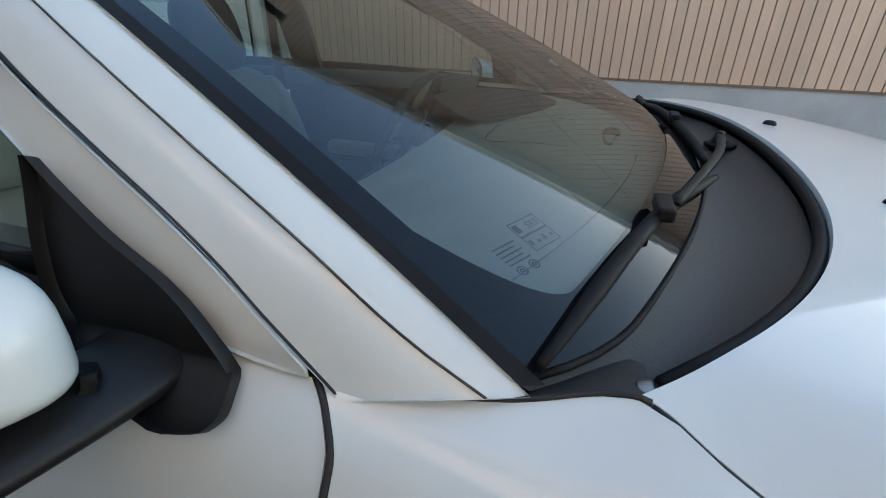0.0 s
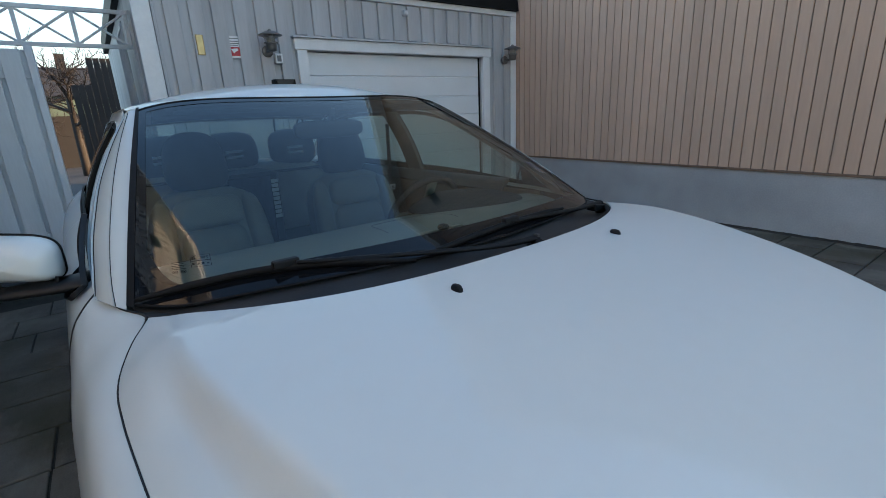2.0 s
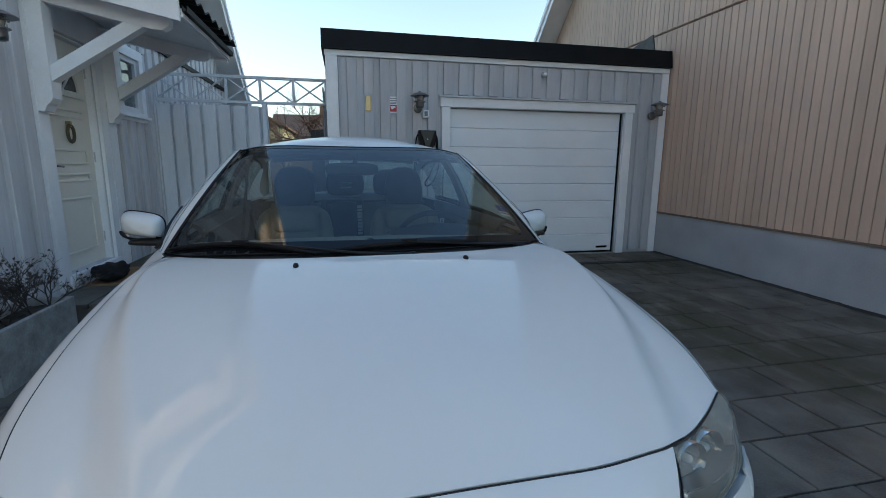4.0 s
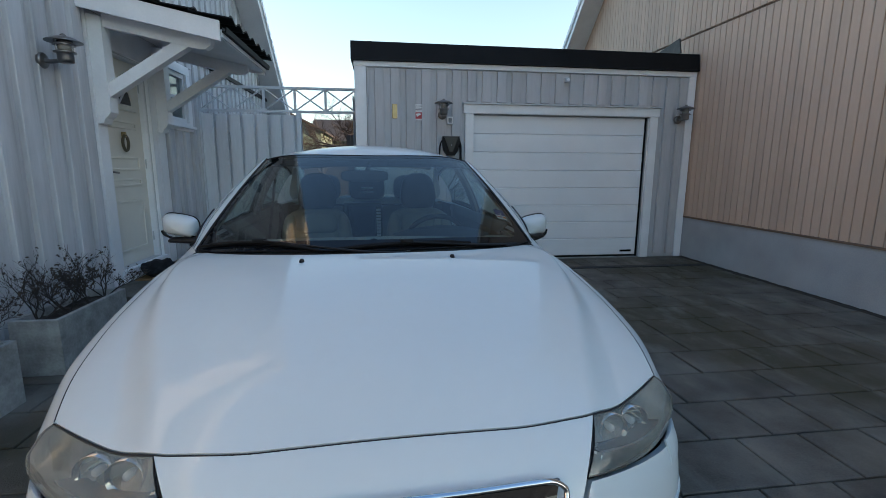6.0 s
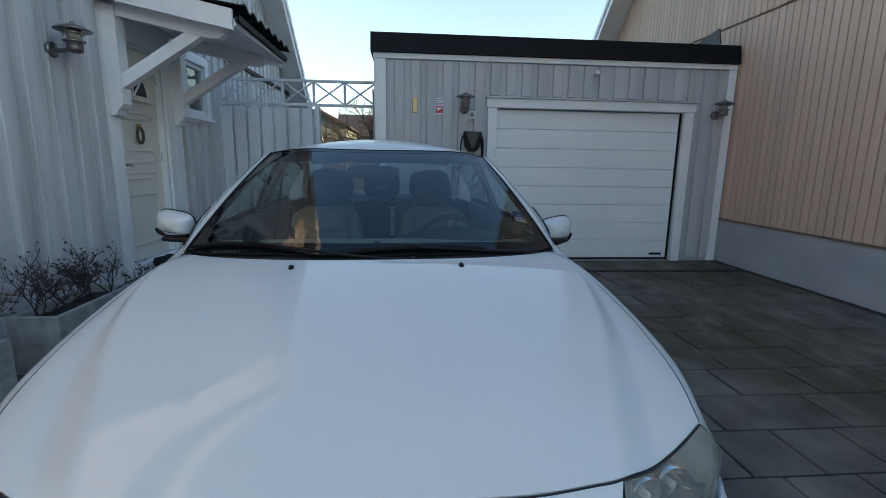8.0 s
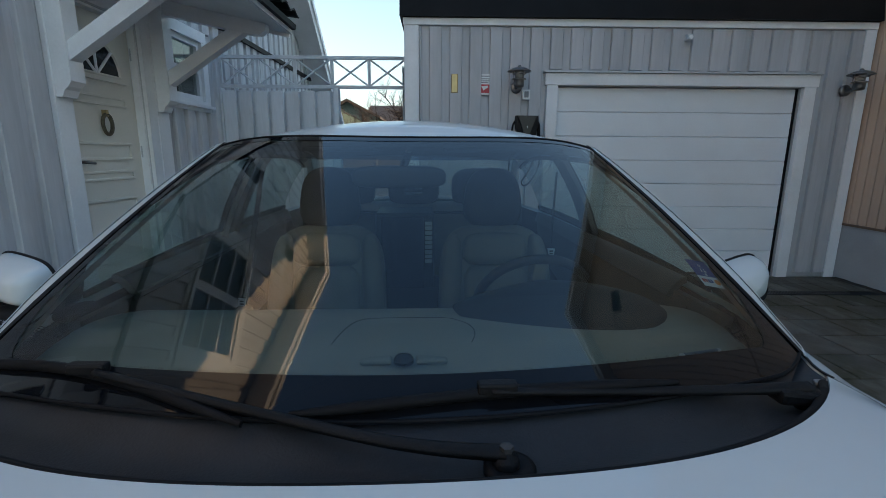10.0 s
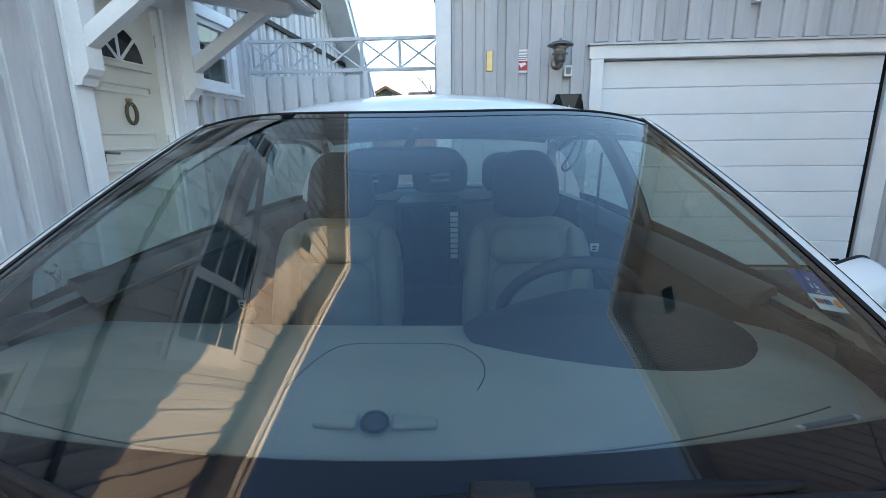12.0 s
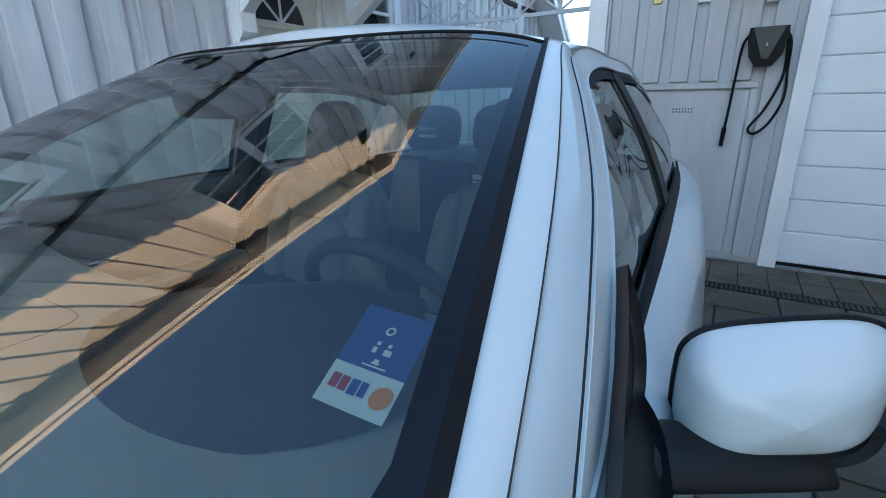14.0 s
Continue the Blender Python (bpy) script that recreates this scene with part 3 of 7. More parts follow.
for nm, y0, y1 in (("near", -1.9, -1.7), ("far", 12.1, 12.3)):
    structure("wall_left_" + nm, boxed(-10.0, LX - 0.2, y0, y1, 0, 2.5), M["grey_wood"], "grey painted eaves wall of the house", "wall")
board_holes = [(4.98, 6.30, 0, 2.80)] + [(a - 0.11, b + 0.11, c - 0.11, d + 0.11) for a, b, c, d in WIN_L]
boards("board", M["grey_wood"], wall_left, LX, LX + 0.040, -1.88, 12.3, 0.23, 0.140, 0.06, lambda y: ltop(y) - 0.02, board_holes)
gable_roof("left", LAPEX, 0.82, LX + 0.40, -10.4, 7.3, 1)
casement("window_1", LX, *WIN_L[0], 1, 0, 1, label="small white framed window beside the front door", blind=True)
casement("window_2", LX, *WIN_L[1], 1, 1, 2, casing=0.16, mullion=0.055, label="large white framed window high in the gable")
casement("window_3", LX, *WIN_L[2], 1, 0, 3, label="smaller white framed window high in the gable")
casement("window_4", LX, *WIN_L[3], 1, 1, 0, label="white framed ground floor window of the grey house")
# raised black strips draw the dark groove where the boards overlap
for nm, a, b in (("near", -1.85, 4.83), ("far", 6.46, 12.2)):
    structure("trim_wall_strip_" + nm, boxed(LX + 0.022, LX + 0.07, a, b, 2.73, 2.79), M["roof_felt"], "dark strip standing in for the groove at the grey wall's storey join", "trim")
for a, b, c, d in ((5.18, 5.42, 6.02, 6.40), (6.66, 6.78, 5.02, 5.16)):
    gv = thing("wall_vent", pose(LX + 0.041, 0, 0), "dark louvred vent high in the grey gable", "vent")
    part("backing", boxed(0.001, 0.008, a, b, c, d), M["gap"], gv)
    for i in range(6):
        z = c + 0.012 + (d - c - 0.03) * i / 5
        part("slat", prism(bmesh.new(), [(0.009, z + 0.016), (0.03, z), (0.03, z + 0.005), (0.009, z + 0.021)], "y", a + 0.006, b - 0.006), M["roof_felt"], gv)

# right house: pinkish beige boards on a grey plinth
RX, RAPEX = 4.62, 9.0
rtop = roof_line(RAPEX, 0.93)
VENT = (5.15, 5.6, 6.75, 7.15)
wall_right = structure("wall_right", columns([-1.9, APEX_Y, 12.3], 0.0, rtop, [], bmesh.new(), RX, RX + 0.2), M["beige_back"], "dark joint backing of the beige boarded gable wall", "wall")
structure("wall_right_back", columns([-1.9, APEX_Y, 12.3], 0.0, rtop, [], bmesh.new(), 12.0, 12.2), M["beige_wood"], "beige boarded far wall of the neighbour's house", "wall")
for nm, y0, y1 in (("near", -1.9, -1.7), ("far", 12.1, 12.3)):
    structure("wall_right_" + nm, boxed(RX + 0.2, 12.0, y0, y1, 0, 2.6), M["beige_wood"], "beige boarded eaves wall of the neighbour's house", "wall")
boards("board", M["beige_wood"], wall_right, RX, RX - 0.022, -1.88, 12.3, 0.107, 0.0985, 0.62, 3.235, [])
boards("board", M["beige_wood"], wall_right, RX, RX - 0.024, -1.88, 12.3, 0.107, 0.0985, 3.262, lambda y: rtop(y) - 0.02, [VENT])
structure("plinth_right", boxed(RX - 0.035, RX, -1.9, 12.3, -0.05, 0.60, bevel=0.004), M["plinth"], "smooth grey painted concrete plinth below the beige boards", "plinth")
structure("trim_right_drip", boxed(RX - 0.05, RX, -1.9, 12.3, 0.601, 0.622), M["beige_back"], "thin dark drip edge under the beige boards", "trim")
gable_roof("right", RAPEX, 0.93, RX - 0.42, 12.4, 7.3, -1)
vent = thing("wall_vent", pose(RX, 0, 0), "dark louvred vent high in the beige gable", "vent")
part("backing", boxed(-0.006, -0.002, VENT[0], VENT[1], VENT[2], VENT[3]), M["gap"], vent)
for i in range(8):
    z = VENT[2] + 0.025 + i * 0.048
    part("slat", prism(bmesh.new(), [(-0.008, z + 0.03), (-0.04, z), (-0.04, z + 0.006), (-0.008, z + 0.036)], "y", VENT[0] + 0.01, VENT[1] - 0.01), M["roof_felt"], vent)

# ---------------------------------------------------------------- garage
GX0, GX1, GY = -0.27, RX - 0.04, 6.87
OPEN = (1.305, 3.90, 2.056)
wall_garage = structure("wall_garage", boxed(GX0, OPEN[0], GY, GY + 0.12, 0.0, 2.86), M["garage_wood"], "grey painted board front wall of the garage", "wall")
part("wall_beside_door", boxed(OPEN[1], GX1, GY, GY + 0.12, 0.0, 2.86), M["garage_wood"], wall_garage)
part("wall_over_door", boxed(OPEN[0], OPEN[1], GY, GY + 0.12, OPEN[2], 2.86), M["garage_wood"], wall_garage)
structure("wall_garage_side", boxed(GX0, GX0 + 0.12, GY + 0.12, 13.0, 0, 2.8), M["garage_wood"], "grey painted side wall of the garage", "wall")
structure("wall_garage_back", boxed(GX0 + 0.12, GX1, 12.88, 13.0, 0, 2.8), M["garage_wood"], "grey painted back wall of the garage", "wall")
structure("ceiling_garage", boxed(GX0 - 0.03, GX1, GY - 0.02, 13.05, 2.86, 2.90), M["roof_felt"], "flat black felt roof of the garage", "roof")
structure("floor_garage", boxed(GX0 + 0.12, GX1, GY + 0.02, 12.88, -0.03, 0.005), M["concrete"], "grey concrete garage floor", "floor")


def xboards(parent, x_from, x_to, z0, z1, first):
    x = first
    while x < x_to:
        a, b = max(x, x_from), min(x + 0.128, x_to)
        if b - a > 0.02:
            bm = bmesh.new()
            e = 0.004
            bk = [bm.verts.new((xx, GY, zz)) for xx, zz in ((a, z0), (b, z0), (b, z1), (a, z1))]
            mi = [bm.verts.new((xx, GY - 0.030, zz)) for xx, zz in ((a, z0), (b, z0), (b, z1), (a, z1))]
            fr = [bm.verts.new((xx, GY - 0.038, zz)) for xx, zz in ((a + e, z0 + e), (b - e, z0 + e), (b - e, z1 - e), (a + e, z1 - e))]
            for p, q in ((bk, mi), (mi, fr)):
                for i in range(4):
                    j = (i + 1) % 4
                    bm.faces.new((p[i], p[j], q[j], q[i]))
            bm.faces.new(fr)
            part("board", bm, M["garage_wood"], parent)
        x += 0.2085


first = -0.25
xboards(wall_garage, GX0 + 0.125, 0.17, 0.05, 2.62, first)
xboards(wall_garage, 0.17, 0.965, 1.40, 2.62, first)
xboards(wall_garage, 0.985, 1.175, 0.05, 2.62, first)
xboards(wall_garage, 1.175, 4.03, 2.215, 2.62, first)
xboards(wall_garage, 4.035, 4.46, 0.05, 2.62, first)
structure("trim_garage_corner", boxed(GX0 - 0.03, GX0 + 0.12, GY - 0.04, GY, 0.03, 2.63, bevel=0.004), M["white_wood"], "white corner board of the garage", "trim")
structure("trim_garage_end", boxed(4.465, GX1 - 0.003, GY - 0.04, GY, 0.0, 2.63, bevel=0.004), M["white_wood"], "white end board of the garage beside the beige wall", "trim")
structure("trim_garage_top", boxed(GX0 - 0.04, GX1 - 0.002, GY - 0.045, GY, 2.632, 2.70, bevel=0.004), M["white_wood"], "white board below the garage roof edge", "trim")
structure("trim_garage_fascia", prism(bmesh.new(), [(GY - 0.09, 2.703), (GY + 0.1, 2.703), (GY + 0.1, 2.94), (GY - 0.05, 2.94)], "x", GX0 - 0.07, GX1 + 0.0), M["roof_felt"], "black sheet-metal fascia round the garage roof", "trim")
structure("trim_garage_fascia_side", boxed(GX0 - 0.07, GX0 + 0.03, GY + 0.101, 13.0, 2.703, 2.94), M["roof_felt"], "black fascia along the garage side", "trim")
structure("trim_garage_flashing", prism(bmesh.new(), [(GY - 0.08, 2.942), (7.6, 2.942), (7.6, 3.02), (GY - 0.02, 3.15)], "x", GX1 - 0.32, GX1 - 0.30), M["rusty"], "grey metal upstand where the garage meets the beige house", "trim")
# door surround
for nm, a, b, c, d in (("left", 1.185, 1.303, 0.0, 2.06), ("right", 3.902, 4.025, 0.0, 2.06)):
    structure("trim_door_" + nm, boxed(a, b, GY - 0.055, GY + 0.0, c, d, bevel=0.004), M["white_wood"], "white board beside the garage door", "trim")
structure("trim_door_head", boxed(1.165, 4.045, GY - 0.06, GY, 2.062, 2.18, bevel=0.004), M["white_wood"], "white board over the garage door", "trim")
structure("trim_door_drip", boxed(1.15, 4.06, GY - 0.09, GY, 2.182, 2.20), M["galvanised"], "thin metal drip over the garage door", "trim")
garage_door = thing("garage_door", pose(0, GY, 0), "white ribbed sectional garage door, closed", "garage door", kind="structure")
n_rows = 8
for i in range(n_rows):
    z0, z1 = 0.03 + i * 2.02 / n_rows, 0.03 + (i + 1) * 2.02 / n_rows
    bm = bmesh.new()
    prism(bm, [(0.045, z0), (0.036, z0 + 0.002), (0.03, z0 + 0.010), (0.03, z1 - 0.010), (0.036, z1 - 0.002), (0.045, z1), (0.075, z1), (0.075, z0)], "x", OPEN[0] + 0.004, OPEN[1] - 0.034)
    part("panel", bm, M["door_white"], garage_door)
part("bottom_seal", boxed(OPEN[0] + 0.004, OPEN[1] - 0.034, 0.032, 0.07, 0.004, 0.029), M["rubber"], garage_door, "black rubber bottom seal")
part("guide_rail", boxed(OPEN[1] - 0.028, OPEN[1] - 0.010, 0.02, 0.08, 0.0, 2.05), M["rubber"], garage_door, "dark side seal and rail")
part("maker_plate", boxed(3.62, 3.80, 0.022, 0.029, 0.075, 0.105), M["gloss_black"], garage_door, "small black plate")
# meter cabinet door low on the wall
cab = thing("meter_cabinet", pose(0, GY, 0), "grey flush cabinet door with small vent holes", "cabinet")
part("door", boxed(0.172, 0.93, -0.02, -0.002, 0.06, 1.33, bevel=0.004), M["garage_wood"], cab)
part("head_strip", boxed(0.16, 0.975, -0.035, -0.002, 1.345, 1.39, bevel=0.004), M["garage_wood"], cab)
part("hinge_strip", boxed(0.935, 0.975, -0.026, -0.002, 0.06, 1.34), M["garage_wood"], cab)
for r in range(2):
    for i in range(7):
        part("vent_hole", rod(bmesh.new(), (0.43 + i * 0.022, -0.0215, 1.175 + r * 0.022), (0.43 + i * 0.022, -0.0195, 1.175 + r * 0.022), 0.006, n=8), M["gap"], cab)
for z in (0.22, 1.15):
    part("hinge", rod(bmesh.new(), (0.934, -0.03, z - 0.06), (0.934, -0.03, z + 0.06), 0.008), M["galvanised"], cab)
drain = structure("drain_channel", boxed(-0.5, RX - 0.05, 6.13, 6.25, -0.011, 0.003), M["rubber"], "dark slotted drain channel across the driveway", "drain")
slot = boxed(-0.006, 0.006, -0.045, 0.045, 0.0, 0.006).copy()
slot_me = bpy.data.meshes.new("grate_bar")
slot.to_mesh(slot_me)
slot.free()
slot_me.materials.append(M["rusty"])
for i in range(120):
    piece("grate_bar", slot_me, drain, Matrix.Translation((0.6 + i * 0.03, 6.19, 0.001)))


# ---------------------------------------------------------------- the car; own space: x to its left, y to its tail, z up, 0 at the washer jets
car = thing("car", pose(0.0024, 2.18, 0, 0, 0, 2.4), "white saloon car parked on the driveway, nose to the street", "car")

zc = smooth_fn([(-0.95, 0.725), (-0.87, 0.762), (-0.7, 0.838), (-0.55, 0.884), (-0.4, 0.922), (-0.2, 0.956), (0.0, 0.980), (0.1, 0.988), (0.25, 0.992), (0.5, 0.994)])
x_shut = smooth_fn([(-0.75, 0.728), (-0.68, 0.750), (-0.545, 0.784), (-0.35, 0.812), (-0.2, 0.828), (0.0, 0.843), (0.12, 0.848), (0.18, 0.847), (0.235, 0.836), (0.30, 0.808), (0.364, 0.774), (0.46, 0.808), (0.60, 0.841), (1.0, 0.838), (1.6, 0.832), (2.45, 0.80), (3.0, 0.72), (3.4, 0.66)])
z_shut = smooth_fn([(-0.75, 0.733), (-0.68, 0.757), (-0.545, 0.795), (-0.35, 0.832), (-0.2, 0.854), (0.0, 0.877), (0.15, 0.896), (0.235, 0.914), (0.30, 0.936), (0.36, 0.953), (0.43, 0.951), (0.50, 0.953), (0.60, 0.962), (1.6, 0.985), (2.45, 1.0), (3.0, 1.0), (3.4, 0.95)])
x_crease = smooth_fn([(-0.88, 0.478), (-0.62, 0.565), (-0.44, 0.630), (-0.22, 0.693), (0.0, 0.740), (0.12, 0.750), (0.2, 0.735), (0.3, 0.69)])
x_shoulder = smooth_fn([(-0.75, 0.750), (-0.68, 0.779), (-0.6, 0.812), (-0.44, 0.862), (-0.2, 0.892), (0.0, 0.903), (0.3, 0.906), (0.6, 0.908), (1.5, 0.915), (2.5, 0.90), (3.1, 0.83), (3.45, 0.72)])
z_shoulder = smooth_fn([(-0.75, 0.695), (-0.68, 0.718), (-0.6, 0.738), (-0.44, 0.765), (-0.2, 0.796), (0.0, 0.818), (0.3, 0.852), (0.6, 0.875), (1.5, 0.885), (2.5, 0.90), (3.1, 0.89), (3.45, 0.84)])
x_side = smooth_fn([(-0.75, 0.792), (-0.6, 0.848), (-0.44, 0.888), (-0.2, 0.924), (0.0, 0.936), (0.6, 0.945), (1.5, 0.948), (2.5, 0.93), (3.1, 0.85), (3.45, 0.74)])
WHEEL_Y, WHEEL_R = (-0.20, 2.515), 0.315


def hood_rear(x):
    return 0.073 + 0.20 * x * x + 0.43 * x ** 4 + 0.20 * x ** 10


_front = smooth_fn([(0.0, -0.870), (0.2, -0.869), (0.30, -0.866), (0.41, -0.852), (0.478, -0.840), (0.53, -0.817), (0.578, -0.792), (0.66, -0.745), (0.75, -0.680), (0.82, -0.62)])


def hood_front(x):
    return _front(abs(x))


def hood_z(x, y):
    xs, r = x_shut(y), abs(x)
    xk = x_crease(y)
    crown = 0.020 + 0.004 * min(1.0, max(0.0, (y + 0.88) / 0.5))
    base = zc(y) - crown * min(1.0, r / xk) ** 2
    # beyond the crease the panel falls steeply, then flattens towards the shut line
    d = (r - xk) / max(0.03, xs - xk)
    soft = 0.09
    f = min(1.0, d if d > soft else (d + soft) ** 2 / (4 * soft) if d > -soft else 0.0)
    g = min(1.0, f / 0.38)
    k = min(1.0, max(0.0, (y - 0.02) / 0.18))      # the fold fades out towards the cowl
    fall = (1 - k) * (0.56 * (1.6 * g - 0.6 * g * g) + 0.10 * f + 0.34 * f ** 3) + k * (0.25 * f + 0.75 * f * f)
    return base - (zc(y) - crown - z_shut(y)) * fall


def hood_fn(a, b):
    s = 2 * a - 1
    y = -0.85 + 1.15 * b
    for _ in range(40):
        x = s * (x_shut(y) - 0.001)
        y = 0.6 * y + 0.4 * (hood_front(x) + (hood_rear(min(0.79, abs(x))) - hood_front(x)) * b)
    return (x, y, hood_z(x, y))


part("bonnet", sheet(hood_fn, 180, 56, rim=0.022), M["paint"], car, smooth=True)
# near-black beads laid along the bonnet edges imitate the shade in the gaps
part("bonnet_gap", tube(bmesh.new(), [Vector(hood_fn(i / 80, 0.0)) + Vector((0, -0.0035, -0.0045)) for i in range(81)], 0.0022, 6), M["gap"], car, "dark bead for the shaded gap along the bonnet edge", smooth=True)
for sgn in (-1, 1):
    part("bonnet_gap", tube(bmesh.new(), [Vector((sgn * (x_shut(y) + 0.001), y, z_shut(y) - 0.0018)) for y in [-0.679 + 1.03 * i / 60 for i in range(61)]], 0.0019, 6), M["gap"], car, "dark bead for the shaded gap beside the bonnet", smooth=True)


def side_pt(y, t, inset=0.0):
    """The body side from the upper shut line (t 0) down to the sill (t 1)."""
    keys = ((x_shut(y) + 0.0025, z_shut(y)), (x_shoulder(y), z_shoulder(y)), (x_side(y), 0.64), (x_side(y) - 0.02, 0.42), (x_side(y) - 0.05, 0.20))
    s = t * 4
    k = min(int(s), 3)
    f = s - k
    p = [Vector(keys[max(0, min(4, i))]) for i in (k - 1, k, k + 1, k + 2)]
    v = 0.5 * (2 * p[1] + (p[2] - p[0]) * f + (2 * p[0] - 5 * p[1] + 4 * p[2] - p[3]) * f * f + (3 * p[1] - p[0] - 3 * p[2] + p[3]) * f ** 3)
    if k == 0:
        swell = math.sin(math.pi * f) * min(1, max(0, (y + 0.5) / 0.5))
        v += Vector((0.003, 0.004)) * swell
    return v.x - inset, v.y


def side_panel(name, sgn, y0, y1, t0=0.0, t1=1.0, nu=24, nv=26, label=""):
    """A painted panel of the body side; the wheel openings are cut out of it."""
    def fn(a, b):
        t = t0 + (t1 - t0) * b
        ya, yb = y0(t) if callable(y0) else y0, y1(t) if callable(y1) else y1
        y = ya + (yb - ya) * a
        x, z = side_pt(y, t)
        return (sgn * x, y, z)
    bm = sheet(fn, nu, nv, rim=0.018, flip=sgn > 0)
    R = WHEEL_R + 0.035
    for wy in WHEEL_Y:
        inside = lambda v: math.hypot(v.co.y - wy, v.co.z - WHEEL_R) < R
        dead = [f for f in bm.faces if all(inside(v) for v in f.verts)]
        edge = {v for f in bm.faces if f not in set(dead) for v in f.verts if inside(v)}
        for v in edge:
            d = Vector((v.co.y - wy, v.co.z - WHEEL_R))
            if d.length > 0.01:
                d = d.normalized() * R
                v.co.y, v.co.z = wy + d.x, WHEEL_R + d.y
        bmesh.ops.delete(bm, geom=dead, context="FACES")
    return part(name, bm, M["paint"], car, label, smooth=True)


door_line = smooth_fn([(0.0, 0.598), (0.08, 0.580), (0.16, 0.567), (0.25, 0.575), (0.32, 0.612), (0.40, 0.680), (0.48, 0.708), (0.58, 0.712), (0.75, 0.70), (1.0, 0.66)])
for sgn in (-1, 1):
    side_panel("fender", sgn, lambda t: -0.680 + 0.01 * t + 0.18 * min(1, max(0, (t - 0.50) / 0.04)), lambda t: door_line(t) - 0.004, nu=44, nv=34)
    side_panel("front_door", sgn, lambda t: door_line(t) + 0.003, 1.618, t1=0.90, nu=22)
    side_panel("rear_door", sgn, 1.623, lambda t: 2.42 - 0.25 * max(0, t - 0.3), t1=0.90, nu=20)
    side_panel("rear_quarter", sgn, lambda t: 2.425 - 0.25 * max(0, t - 0.3), 3.42, nu=34, nv=30)
    side_panel("sill", sgn, lambda t: door_line(0.9) - 0.0, 2.2, t0=0.905, t1=1.0, nu=16, nv=4)


# dark shell under the panels, so that the gaps read as gaps
def shell_fn(a, b):
    s, y = 2 * a - 1, -0.68 + 4.08 * b
    if abs(s) < 0.5:
        x = s * 2 * (x_shut(y) - 0.02)
        z = hood_z(x, y) - 0.06 if y < 0.06 else 0.62
        return (x, y, z)
    t = (abs(s) - 0.5) * 2
    x, z = side_pt(y, t, 0.02)
    if any(math.hypot(y - wy, z - WHEEL_R) < WHEEL_R + 0.06 for wy in WHEEL_Y):
        x = 0.6
    return (math.copysign(x, s), y, z - 0.012 * (1 - t))


part("inner_shell", sheet(shell_fn, 40, 60), M["gap"], car, "dark shell added to shade the panel gaps")
part("underbody", boxed(-0.80, 0.80, -0.95, 3.35, 0.17, 0.26), M["gap"], car)

# ---- front end
nose = [Vector(p) for p in ((0.0, -1.02), (0.30, -1.005), (0.52, -0.94), (0.69, -0.83), (0.775, -0.69), (0.82, -0.50))]
nose_x = curve_points([(p.x, p.y, 0) for p in nose], 41)
nose_back = smooth_fn([(0.18, 0.06), (0.35, 0.005), (0.5, -0.015), (0.58, 0.0), (0.66, 0.035), (0.73, 0.065), (0.80, 0.14)])


def nose_pt(s, z):
    """s from -1 to 1 round the nose, at height z."""
    f = abs(s) * 40
    k = min(int(f), 39)
    p = nose_x[k].lerp(nose_x[k + 1], f - k)
    widen = 1.055 if z < 0.62 else 1.055 - 0.9 * (z - 0.62) ** 1.3
    return Vector((math.copysign(p.x * widen, s), p.y + nose_back(z) * (1 - 0.3 * abs(s)), z))


def nose_y(x, z):
    """Depth of the nose at the distance x from its middle."""
    lo, hi = 0.0, 1.0
    for _ in range(24):
        mid = (lo + hi) / 2
        lo, hi = (mid, hi) if nose_pt(mid, z).x < abs(x) else (lo, mid)
    return nose_pt(lo, z).y


X_IN = 0.384        # where the nose panel ends and the headlamp begins


def bumper_top(s):
    x = abs(nose_pt(s, 0.66).x)
    return 0.598 + 0.062 * min(1, max(0, (x - 0.405) / 0.012)) - 0.026 * min(1, max(0, (x - 0.41) / 0.38))


part("bumper", sheet(lambda a, b: nose_pt(2 * a - 1, 0.20 + (bumper_top(2 * a - 1) - 0.20) * b), 150, 22, rim=0.02), M["paint"], car, "white painted front bumper", smooth=True)
part("bumper_strip", sheet(lambda a, b: nose_pt(2 * a - 1, 0.47 + 0.035 * b) + Vector((0, -0.008, 0)), 64, 3, rim=0.01), M["paint"], car, smooth=True)


def fascia_edge(x, b):
    """The nose from the bumper (b 0) up to the bonnet edge (b 1), at the distance x from the middle."""
    y2, z2 = hood_front(x) - 0.007, hood_z(x, hood_front(x)) - 0.003
    y0, y1 = nose_y(x, 0.60), nose_y(x, 0.69) - 0.008
    c = ((1 - b) ** 2, 2 * b * (1 - b), b * b)
    return Vector((x, c[0] * y0 + c[1] * y1 + c[2] * y2, c[0] * 0.600 + c[1] * 0.712 + c[2] * z2))


part("nose_panel", sheet(lambda a, b: fascia_edge((2 * a - 1) * (X_IN - 0.003 + 0.096 * b), b), 48, 16, rim=0.015), M["paint"], car, "white painted nose panel under the bonnet edge", smooth=True)


GT = 0.700       # top of the grille


def grille_pt(x, z, out=0.0):
    return Vector((x, nose_y(x, min(z, 0.70)) - 0.012 - out, z))


